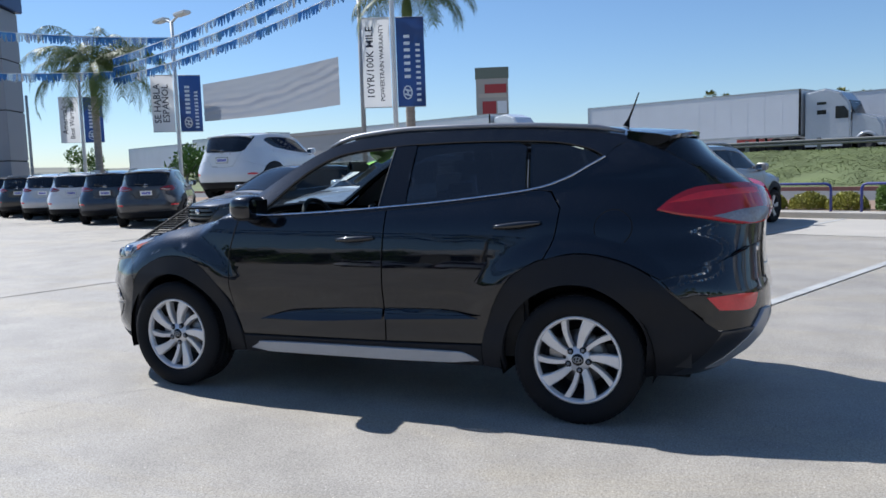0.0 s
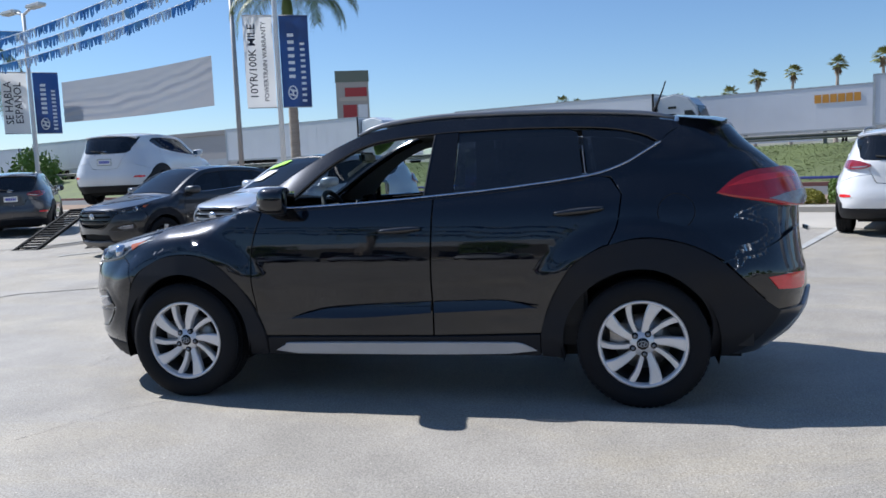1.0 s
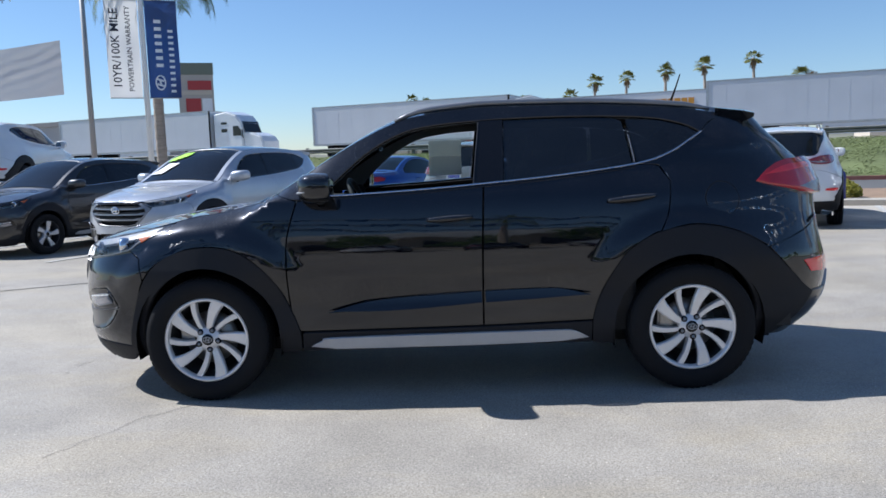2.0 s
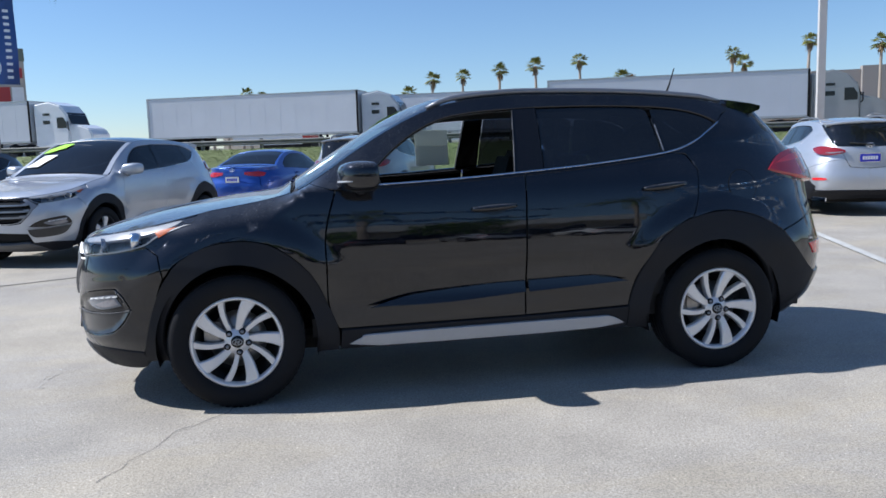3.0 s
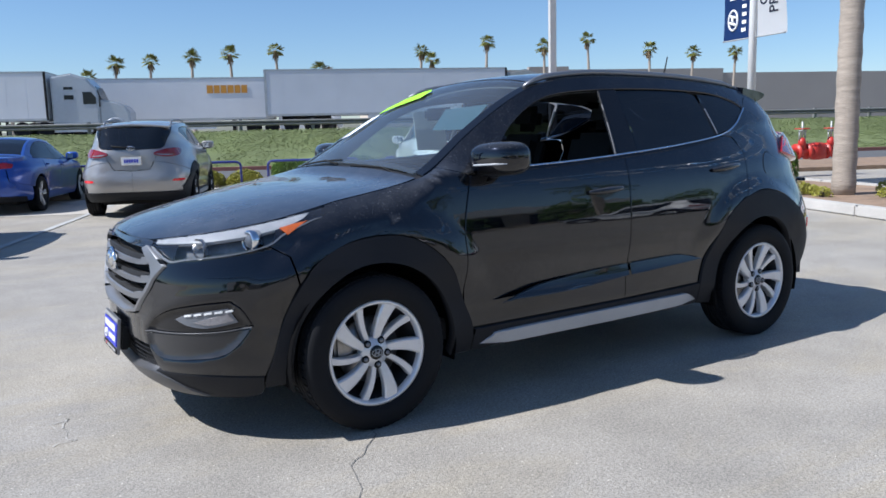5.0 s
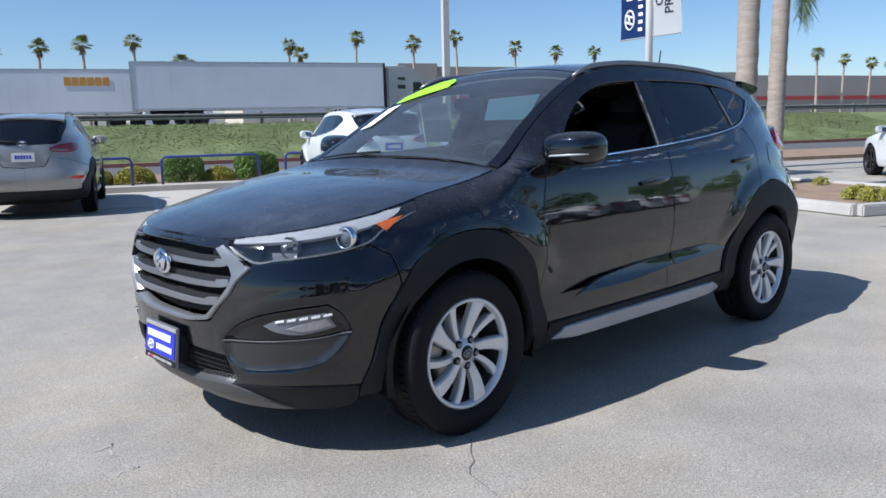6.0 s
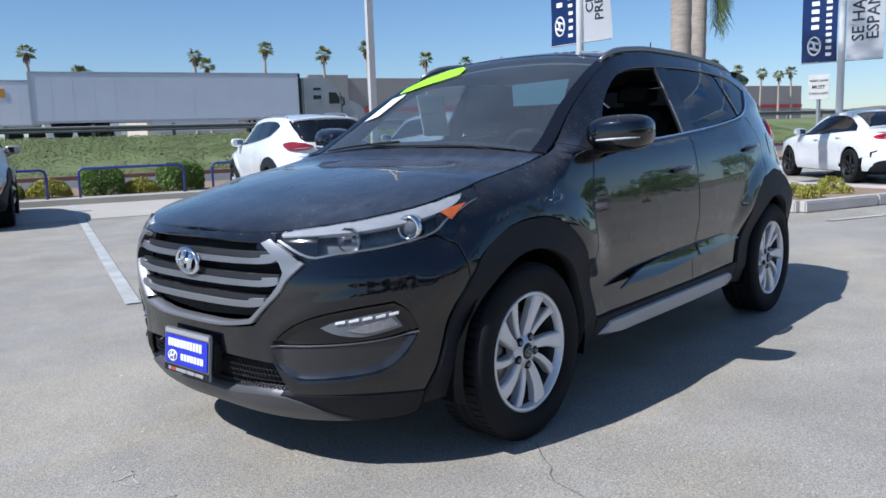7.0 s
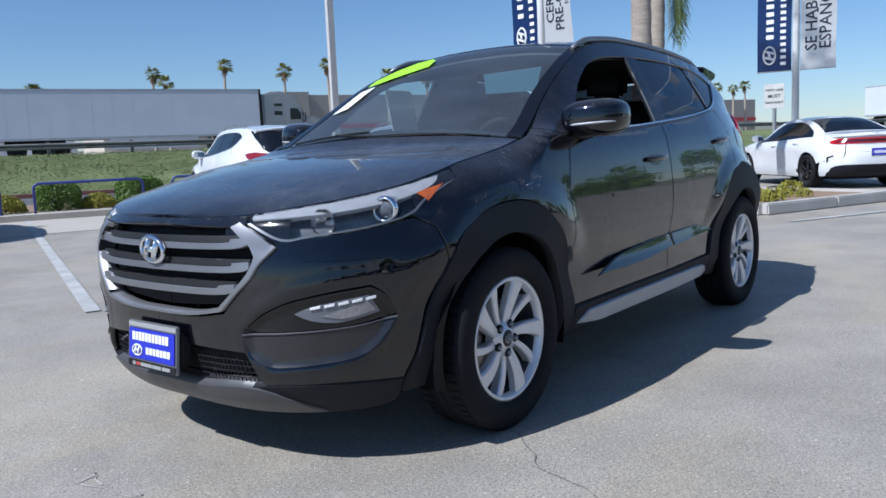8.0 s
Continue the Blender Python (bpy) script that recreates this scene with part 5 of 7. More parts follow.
    panel("headlamp_lens", car, shape, low[::-1] + upper[::-1], G_LENS, "clear headlamp lens", grid=g, off=0.003, depth=0.006, corner=40)


M_BOWL = mat("bright_lamp_bowl", (0.42, 0.43, 0.45), 0.22, metal=0.8, var=0.3, scale=90)
M_SLAT = mat("black_grille_plastic", (0.007, 0.007, 0.008), 0.55, var=0.1, scale=8)
M_BROW = mat("white_light_guide", (0.40, 0.415, 0.44), 0.3, var=0.12, scale=20)
M_LENSGREY = mat("projector_glass", (0.12, 0.13, 0.15), 0.03, coat=1.0, var=0.1)
nose(hero, HERO)


def superblob(cx, cy, cz, a, b, c, e1=0.6, e2=0.7, n=28, m=18):
    """A rounded box-like solid."""
    f = lambda w, e: math.copysign(abs(w) ** e, w)
    bm = bmesh.new()
    rows = []
    for i in range(m + 1):
        t = -math.pi / 2 + math.pi * i / m
        rows.append([bm.verts.new((cx + a * f(math.cos(t), e1) * f(math.cos(2 * math.pi * k / n), e2), cy + b * f(math.cos(t), e1) * f(math.sin(2 * math.pi * k / n), e2), cz + c * f(math.sin(t), e1))) for k in range(n)])
    for p, q in zip(rows, rows[1:]):
        for k in range(n):
            fc = bm.faces.new((p[k], p[(k + 1) % n], q[(k + 1) % n], q[k]))
            fc.smooth = True
    bmesh.ops.remove_doubles(bm, verts=bm.verts, dist=1e-5)
    bmesh.ops.recalc_face_normals(bm, faces=bm.faces)
    return bm


def mirror_part(car, body, sd):
    bm = superblob(-.675, sd * .925, 1.165, .108, .130, .080, .66, .70)
    for v in bm.verts:
        if v.co.x > -.615:
            v.co.x = -.615 + (v.co.x + .615) * .25
        k = (abs(v.co.y) - .80) / .25
        v.co.x += .05 * (k - .5)
        v.co.z += .012 * (k - .5)
    mr = part("wing_mirror", bm, body, car, "gloss black wing mirror")
    part("mirror_glass", block(-.602, sd * .93 - .09, 1.115, -.598, sd * .93 + .09, 1.215, .001, None), M_MIRROR, mr)
    st = bmesh.new()
    pts = []
    for a in np.linspace(115, 205, 10):
        f = lambda w: math.copysign(abs(w) ** .75, w)
        c = math.cos(-.20) ** .75
        x, y = -.675 + .105 * c * f(math.cos(radians(a))) * 1.02, .925 + .125 * c * f(math.sin(radians(a))) * 1.02
        k = (y - .80) / .25
        pts.append((x + .05 * (k - .5), sd * y, 1.142 + .012 * (k - .5)))
    tube(st, pts, [.002] + [.0052] * 8 + [.002], 8)
    part("mirror_indicator", st, M_BROW, mr, "bright strip of the mirror's turn light")
    ft = bmesh.new()
    tube(ft, [(-.66, sd * .80, 1.085), (-.67, sd * .85, 1.10), (-.675, sd * .90, 1.125)], [.035, .032, .045], 10)
    part("mirror_foot", ft, M_CLAD, mr)
    return mr


M_MIRROR = mat("mirror_silver", (0.85, 0.86, 0.87), 0.02, metal=1.0, var=0.0)
for sd in (-1, 1):
    mirror_part(hero, M_BLACK, sd)
panel("mirror_corner", hero, HERO, [(-.80, 1.098), (-.65, 1.112), (-.625, 1.165), (-.645, 1.172), (-.72, 1.145)], M_GLOSSB, "black corner piece in front of the door window", grid=.05, off=0.002, depth=0.02)


def handle(car, body, s0, s1, z0, z1, sd):
    """A pull handle over a flat gloss-black patch that paints in the finger cup's shade."""
    n = 12
    bm = bmesh.new()
    pts, rs = [], []
    for k in range(n + 1):
        t = k / n
        P = HERO.side(s0 + (s1 - s0) * t, z0 + (z1 - z0) * t)
        out = 0.006 + 0.017 * math.sin(math.pi * t) ** 0.5
        pts.append((P[0], (P[1] - out) * (1 if sd < 0 else -1), P[2]))
        rs.append(0.010 + 0.007 * math.sin(math.pi * t))
    tube(bm, pts, rs, 10)
    part("door_handle", bm, body, car, "body-coloured pull handle")
    c, w = (s0 + s1) / 2 - .01, (s1 - s0) * .30
    out = [(c + w * math.cos(a), (z0 + z1) / 2 - .012 + .030 * math.sin(a)) for a in np.linspace(0, 2 * math.pi, 20, endpoint=False)]
    v, f, nn = skin(HERO, out, grid=.03, off=0.0015, depth=0.003)
    if sd > 0:
        v, f, nn = mirrored(v, f, nn)
    part("handle_cup", mesh_of("handle_cup", v, f, normals=nn), M_GLOSSB, car)


for sd in (-1, 1):
    handle(hero, M_BLACK, -.09, .155, .972, .984, sd)
    handle(hero, M_BLACK, .885, 1.145, 1.044, 1.066, sd)
panel("fuel_flap", hero, HERO, [(1.522 + .100 * math.cos(a), 1.035 + .092 * math.sin(a)) for a in np.linspace(0, 2 * math.pi, 40, endpoint=False)], M_BLACK, "round fuel flap", right=False, grid=.05, off=0.0025, depth=0.006, n=1)
panel("fuel_seam", hero, HERO, [(1.522 + .105 * math.cos(a), 1.035 + .097 * math.sin(a)) for a in np.linspace(0, 2 * math.pi, 40, endpoint=False)], M_CHASSIS, "", right=False, grid=.05, off=0.0008, depth=0.001, n=1)

# roof rails, aerial, wipers
for sd in (-1, 1):
    bm = bmesh.new()
    S = np.linspace(-.27, 1.53, 26)
    pts, rs = [], []
    for i, s in enumerate(S):
        t = (s + .27) / 1.80
        up = 0.016 * min(1, math.sin(math.pi * min(max(t, 0), 1)) * 5)
        pts.append((s, sd * (float(HERO.edge_y(s)) - .035), float(HERO.edge_z(s)) + .012 + up))
        rs.append(.010 + .006 * min(1, 4 * math.sin(math.pi * t)))
    tube(bm, pts, rs, 8)
    part("roof_rail", bm, M_SATIN, hero, "satin silver roof rail")
    bm = bmesh.new()
    tube(bm, [(s, sd * (float(HERO.edge_y(s)) - .035), float(HERO.edge_z(s)) + .006) for s in np.linspace(-.10, 1.45, 20)], .012, 6)
    part("rail_base", bm, M_GLOSSB, hero)
bm = bmesh.new()
tube(bm, [(1.44, .01, 1.585), (1.455, .012, 1.625), (1.485, .018, 1.70), (1.515, .025, 1.785)], [.022, .008, .005, .004], 8)
part("aerial", bm, M_CHASSIS, hero, "short black roof aerial")
for y0, y1, lo in ((-.02, -.58, -.016), (.60, .10, .004)):
    bm = bmesh.new()
    A = [HERO.top(-1.004 + .014 * t, (y0 + (y1 - y0) * t) / .74) for t in np.linspace(0, 1, 8)]
    tube(bm, [(p[0], p[1], p[2] + lo) for p in A], .0045, 6)
    B = HERO.top(-1.02, y1 / .74)
    tube(bm, [(B[0], B[1], B[2] + lo - .004), tuple(np.array(A[4]) + (0, 0, lo + .004))], .005, 6)
    part("wiper", bm, M_CHASSIS, hero, "black windscreen wiper")


M_FILM = thin_sheet("pale_blue_film", (0.15, 0.27, 0.33), 0.05)


def on_screen(name, pts, material, label, dz=0.006):
    """A thin sticker lying on the windscreen; corners as (station, across)."""
    V = []
    for s, y in pts:
        k = y / float(-HERO.side(s, HERO.edge_z(s))[1])
        P = HERO.top(s, k)
        V.append((P[0] - dz * .6, P[1], P[2] + dz))
    n = len(V)
    part(name, mesh_of(name, V, [tuple(range(n))]), material, hero, label)


on_screen("price_sticker", [(-.44, .545), (-.36, .46), (-.31, .35), (-.295, .25), (-.335, .20), (-.42, .18), (-.455, .26), (-.485, .37), (-.51, .47), (-.51, .545)], M_LIME, "lime green oval windscreen sticker")
on_screen("paper_sheet", [(-.54, .46), (-.74, .49), (-.76, .58), (-.56, .55)], M_PAPER, "white paper behind the windscreen", 0.006)
on_screen("tinted_film", [(-.54, -.25), (-.46, -.53), (-.66, -.62), (-.71, -.38)], M_FILM, "pale blue film panel behind the windscreen", -0.012)

# cabin
def seat(car, x, y, w=0.50):
    s = thing_part("front_seat", car)
    b = block(-.26, -w / 2, 0, .26, w / 2, .16, .05)
    part("cushion", b, M_FABRIC, s, "", pose(x - .05, y, .62, 0, -6, 0))
    part("backrest", block(-.07, -w / 2 + .02, 0, .07, w / 2 - .02, .60, .06), M_FABRIC, s, "", pose(x + .22, y, .70, 0, 18, 0))
    part("headrest", block(-.05, -.13, 0, .05, .13, .17, .05), M_FABRIC, s, "", pose(x + .43, y, 1.29, 0, 10, 0))


def thing_part(name, parent):
    o = new(name)
    o.parent = parent
    return o


for y in (-.37, .37):
    seat(hero, .10, y)
part("rear_bench", block(.95, -.62, .60, 1.40, .62, .80, .06), M_FABRIC, hero)
part("rear_backrest", block(-.08, -.62, 0, .08, .62, .62, .06), M_FABRIC, hero, "", pose(1.42, 0, .76, 0, 20, 0))
part("cabin_floor", block(-.95, -.80, .32, 1.9, .80, .42), M_DARKIN, hero)
part("dashboard", block(-1.02, -.70, .78, -.55, .70, 1.06, .09), M_DARKIN, hero)
part("dash_top", block(-1.05, -.70, 1.02, -.72, .70, 1.075, .03), M_DARKIN, hero)
part("boot_floor", block(1.5, -.58, .42, 1.92, .58, .92, .05), M_DARKIN, hero)
for sd in (-1, 1):
    part("door_card", block(-.80, sd * .80 - .03, .42, 1.05, sd * .80 + .03, 1.06, .02), M_DARKIN, hero)
top_panel("headlining", hero, HERO, -.17, 1.6, -.95, .95, M_HEADLIN, "", 24, 12, depth=0.01, off=-0.045)
bm = bmesh.new()
tube(bm, [(.185 * math.cos(a) * 0, .185 * math.cos(a), .185 * math.sin(a)) for a in np.linspace(0, 2 * math.pi, 33)], .016, 8, caps=False)
for a in (0.1, math.pi - 0.1, -math.pi / 2):
    tube(bm, [(.03, 0, 0), (0, .18 * math.cos(a), .18 * math.sin(a))], .018, 6)
box(bm, 0, -.07, -.06, .05, .07, .05, .015)
part("steering_wheel", bm, M_DARKIN, hero, "dark grey steering wheel", pose(-.50, -.37, 1.02, 0, -24, 0) @ pose(0, 0, 0, 0, 0, 0))
part("rear_view_mirror", block(-.02, -.13, -.035, .02, .13, .035, .015), M_GLOSSB, hero, "", pose(-.42, 0, 1.40))
part("paper_sheet", block(-.12, -.003, -.13, .12, .003, .13), M_SHEET, hero, "white paper form taped to the far door window", pose(-.02, .735, 1.31, -12, 0, 0))

# dealer plate
pl = part("licence_plate", block(-.006, -.155, -.085, .006, .155, .085, .004), M_SATIN, hero, "blue dealer plate in a chrome frame", pose(-2.258, .005, .412, 0, 6, 0))
part("plate_face", block(-.010, -.143, -.052, -.0065, .143, .058, .002), M_PLATE, pl)
for z, h, y0, n, w in ((.030, .030, .118, 6, .0165), (.030, .030, -.008, 5, .0165), (-.018, .024, .030, 7, .0175)):
    for k in range(n):
        a = y0 - k * (w + .0045)
        part("letter_bar", block(-.0125, a - w, z - h / 2, -.0105, a, z + h / 2), M_WHITE, pl)
bd = bmesh.new()
ring_badge(bd, .023, .003)
part("plate_badge", bd, M_WHITE, pl, "", pose(-.012, .085, -.020, 0, 0, -90))
part("frame_strip", block(-.0092, -.148, -.082, -.0064, .148, -.057, .001), M_CHASSIS, pl, "black strip along the plate frame's foot")
for y0, y1, mt in ((.118, .100, M_CAPGREY), (.094, .070, M_STORER), (.066, -.006, M_CAPGREY), (-.010, -.062, M_CAPGREY), (-.068, -.118, M_CAPGREY)):
    part("letter_bar", block(-.0102, y1, -.076, -.0094, y0, -.064), mt, pl)
part("frame_strip", block(-.0088, -.148, .062, -.0064, .148, .080, .001), M_CAPGREY, pl, "grey strip along the plate frame's head")
part("plate_mount", block(.004, -.16, -.06, .05, .16, .06, .01), M_CHASSIS, pl)
# tail badge and rear details
part("name_badge", block(2.196, -.62, .905, 2.206, -.48, .928, .002), M_CHROME, hero, "small chrome lettering strip on the tailgate", pose(0, 0, 0))
whole("rear_skid", hero, HERO, [(2.10, .30), (2.19, .42), (2.33, .585), (2.45, .58), (2.40, .44), (2.80, .42), (2.80, .32), (2.45, .285)], M_SILV, "silver strip under the rear bumper", grid=.06, off=0.016, depth=0.02)

# ---- the other cars ----
SUV_LABELS = "parked SUVs"
MIDSIZE = Shape(dict(
    COMPACT_SUV, nr=4.0,
    xr=spl((.2, 1.98), (.28, 2.08), (.38, 2.20), (.5, 2.262), (.6, 2.275), (.70, 2.265), (.78, 2.25), (.9, 2.245), (1.05, 2.24), (1.14, 2.225), (1.3, 2.135), (1.4, 2.065), (1.5, 1.98), (1.6, 1.90)),
    edge_z=spl((-2.8, .865), (-2.4, .872), (-2.2, .893), (-1.9, .935), (-1.65, .98), (-1.4, 1.02), (-1.15, 1.062), (-1.0, 1.10), (-.85, 1.185), (-.68, 1.295), (-.5, 1.40), (-.35, 1.475),
               (-.2, 1.53), (0, 1.562), (.3, 1.58), (.65, 1.58), (1.0, 1.572), (1.3, 1.555), (1.5, 1.54), (1.8, 1.515), (2.8, 1.505)),
    edge_y=spl((-2.3, .74), (-1.5, .765), (-1.0, .755), (-.7, .69), (-.4, .65), (-.2, .635), (.1, .625), (.6, .62), (1.1, .615), (1.5, .60), (2.1, .58)),
    mid_z=spl((-2.21, .86), (-2.12, .90), (-2.03, .93), (-1.9, .962), (-1.73, 1.0), (-1.4, 1.05), (-1.12, 1.082), (-1.0, 1.15), (-.85, 1.245), (-.68, 1.35), (-.4, 1.51), (-.2, 1.588), (0, 1.617),
              (.3, 1.634), (.65, 1.634), (1.0, 1.624), (1.3, 1.606), (1.5, 1.592), (1.75, 1.57), (1.98, 1.545))))
silver = suv("suv_car", "silver compact SUV with dark cladding and dark roof, parked", SUV_LABELS, at(-6.38, 5.58, 0, 90), P_SILVER, M_CLAD, HERO, False, None, False, style="star")
nose(silver, HERO, False)
for sd in (-1, 1):
    mirror_part(silver, P_SILVER, sd)
for o in silver.children:
    if o.name.startswith("roof"):
        o.material_slots[0].material = P_BLACK2


def recolour(car, old, new_mat):
    for o in car.children_recursive:
        if o.type == "MESH" and o.material_slots and o.material_slots[0].material == old:
            o.material_slots[0].material = new_mat


def tail_plate(car, col, z=.93, x=2.205):
    p = part("licence_plate", block(x, -.16, z - .07, x + .012, .16, z + .07, .004), M_CHROME, car, "small plate on the tailgate")
    part("plate_face", block(x + .0125, -.15, z - .06, x + .015, .15, z + .06), col, p)
    for k in range(6):
        part("letter_bar", block(x + .0155, -.112 + k * .039, z - .028, x + .017, -.084 + k * .039, z + .028), M_WHITE if col is M_PLATE else M_PLATE, p)
    bd = bmesh.new()
    ring_badge(bd, .045, .007)
    part("badge", bd, M_CHROME, car, "", pose(x - .01, 0, z + .20, 0, -10, 90))


def extras(car, rails=True, rail_mat=None):
    if rails:
        for sd in (-1, 1):
            bm = bmesh.new()
            tube(bm, [(s, sd * .55, float(HERO.edge_z(s)) + .012 + .05 * min(1, 5 * math.sin(math.pi * (s + .2) / 1.7))) for s in np.linspace(-.2, 1.5, 12)], .016, 6)
            part("roof_rail", bm, rail_mat or M_SATIN, car, "roof rail")
    bm = bmesh.new()
    tube(bm, [(2.245, .05, 1.15), (2.225, -.30, 1.19)], .012, 6)
    part("rear_wiper", bm, M_CHASSIS, car)


def big(m):
    return m @ Matrix.Diagonal((1.05, 1.02, 1.025, 1))


def suv_from(label, m, col, plate, scale=True, rails=True):
    car = copy_thing(midsize if scale else silver, m)
    tagged(car, label)
    if scale:
        car.matrix_basis = big(m)
    recolour(car, P_SILVER, col)
    recolour(car, P_BLACK2, col)
    tail_plate(car, plate, .945, 2.243)
    extras(car, rails)
    return car


midsize = suv("suv_car", "silver midsize SUV with roof rails, parked near the planter", SUV_LABELS, big(at(5.2, 11.5, 0, -90)), P_SILVER, M_CLAD, MIDSIZE, False, None, False, style="star", tail="upright")
nose(midsize, MIDSIZE, False)
for sd in (-1, 1):
    mirror_part(midsize, P_SILVER, sd)
grey_suv = suv_from("warm silver midsize SUV seen from behind, parked at the kerb", at(-3.88, 11.75, 0, -90), P_WARMSILVER, M_WHITE)
white_suv = suv_from("white midsize SUV with roof rails, parked at the kerb", at(1.95, 11.35, 0, -90), P_WHITE, M_PLATE)
raised_suv = suv_from("white luxury SUV raised on a black display ramp", at(-14.5, 8.1, 0.78, 120 + 180), P_WHITE, M_WHITE, True, False)
for o in [o for o in raised_suv.children if o.name.startswith("tail_lamp")]:
    bpy.data.objects.remove(o)
for z in (1.10, 1.165):
    panel("tail_lamp", raised_suv, HERO, [(1.98, z), (2.52, z - .012), (2.52, z + .012), (1.98, z + .022)], M_REDDEEP, "thin red double-line tail lamp", grid=.12, off=0.010, depth=0.02)
small_suv = suv_from("black small SUV with mesh grille, parked facing out", at(-9.7, 5.54, 0, 90), P_BLACK2, M_PLATE, False, False)
small_suv.matrix_basis = at(-9.7, 5.54, 0, 90) @ Matrix.Diagonal((0.935, 0.97, 0.95, 1))
recolour(small_suv, M_SATIN, M_GLOSSB)
recolour(small_suv, M_BROW, M_GLOSSB)
ROW = ((P_CHAR, "dark red-tailed SUV in a row of parked cars"), (P_NAVY, "navy blue SUV in a row of parked cars"), (P_WHITE, "white SUV in a row of parked cars"), (P_SILVER, "silver SUV in a row of parked cars"),
       (P_BLACK2, "black SUV in a row of parked cars"), (P_CHAR, "charcoal SUV in a row of parked cars"), (P_BLACK2, "black SUV at the end of a row"))
for i, (col, lab) in enumerate(ROW):
    c = suv_from(lab, at(-19.5 - 3.1 * i, 7.3 + .1 * i, 0, 147 + 180), col, M_WHITE)
tail_plate(midsize, M_PLATE, .945, 2.243)
extras(midsize)
# rows on the near side of the lot
for i, (col, lab) in enumerate((ROW[2], ROW[3], ROW[2], ROW[0], ROW[3], ROW[2])):
    suv_from(lab.replace("a row", "a second row"), pose(-9 + 3.3 * i, -19.0, 0, 0, 0, 90), col, M_WHITE)

for i, (col, lab) in enumerate((ROW[2], ROW[1], ROW[2], ROW[3], ROW[2])):
    suv_from(lab.replace("a row", "a third row"), pose(15 + 3.2 * i, -15.0 - 1.2 * i, 0, 0, 0, 70), col, M_WHITE)

# stickers on the silver SUV's windscreen
for name, pts, mt, lab in (("price_sticker", [(-.44, .58), (-.33, .40), (-.33, .20), (-.45, .26), (-.53, .48), (-.54, .60)], M_LIME, "lime green oval windscreen sticker"), ("paper_sheet", [(-.60, .50), (-.62, .26), (-.86, .40), (-.84, .62)], M_PAPER, "white paper on the windscreen")):
    V = [tuple(HERO.top(s, y / .72) + np.array((-.008, 0, .008))) for s, y in pts]
    part(name, mesh_of(name, V, [tuple(range(len(V)))]), mt, silver, lab)

# display ramp
ramp = thing("display_ramp", "black steel display ramp with two wheel tracks", "ramp", m=at(-14.5, 8.1, 0, 300))
for sd in (-.78, .78):
    part("deck", block(-2.0, sd - .25, .66, 2.2, sd + .25, .72, .01), M_CHASSIS, ramp)
    m = pose(2.2, sd, .70, 0, 17.5, 0)
    for y in (-.24, .24):
        part("track_rail", block(0, y - .03, -.06, 2.35, y + .03, 0, .006, None), M_CHASSIS, ramp, "", m)
    for k in range(16):
        part("rung", block(.05 + k * .145, -.22, -.045, .09 + k * .145, .22, -.015), M_CHASSIS, ramp, "", m)
    for x in (-1.7, 0, 1.9):
        part("leg", block(x - .05, sd - .05, 0, x + .05, sd + .05, .66), M_CHASSIS, ramp)

# ---- saloon cars ----
SALOON = Shape(dict(
    xa=-1.55, xb=1.60, lf=1.3, lr=1.3, nf=2.7, nr=3.0, ta=0.9, tb=0.9, tf=0.12, tr=0.12, crown=2.6,
    body=spl((.15, .80), (.25, .86), (.4, .895), (.6, .90), (.75, .915), (.85, .905), (.95, .855), (1.0, .82), (1.4, .70)),
    taper=spl((.2, .4), (.5, .3), (.8, .6), (1.1, .9), (1.5, .5)),
    belt=spl((-2.6, .90), (-1, .935), (-.5, .95), (.5, .985), (1.2, 1.02), (1.8, 1.03), (2.6, 1.03)),
    roll=spl((-2.6, .08), (-1.1, .10), (-.9, .02), (1.6, .02), (1.9, .08), (2.6, .08)),
    bow=spl((-2.6, 2.3), (-1.1, 2.2), (-.8, 1.1), (1.5, 1.1), (1.9, 2.2), (2.6, 2.3)),
    edge_z=spl((-2.9, .72), (-2.3, .77), (-1.9, .85), (-1.3, .945), (-1.0, .985), (-.75, 1.08), (-.4, 1.26), (-.1, 1.355), (.3, 1.395), (.7, 1.38), (1.1, 1.30), (1.5, 1.16), (1.75, 1.075), (2.1, 1.05), (2.95, 1.03)),
    edge_y=spl((-2.5, .70), (-1.5, .75), (-1.0, .72), (-.6, .66), (-.2, .60), (.3, .58), (.8, .58), (1.2, .61), (1.6, .68), (1.9, .74), (2.5, .72)),
    mid_z=spl((-2.43, .70), (-2.3, .79), (-1.9, .885), (-1.3, .98), (-1.05, 1.005), (-.75, 1.135), (-.4, 1.315), (-.1, 1.41), (.3, 1.445), (.7, 1.43), (1.1, 1.345), (1.5, 1.195), (1.75, 1.105), (2.1, 1.085), (2.35, 1.07), (2.43, 1.04)),
    xf=spl((.15, -2.25), (.3, -2.38), (.5, -2.43), (.65, -2.42), (.75, -2.37), (.9, -2.2)),
    xr=spl((.2, 2.22), (.35, 2.37), (.5, 2.42), (.65, 2.42), (.85, 2.36), (1.0, 2.35), (1.1, 2.30))))


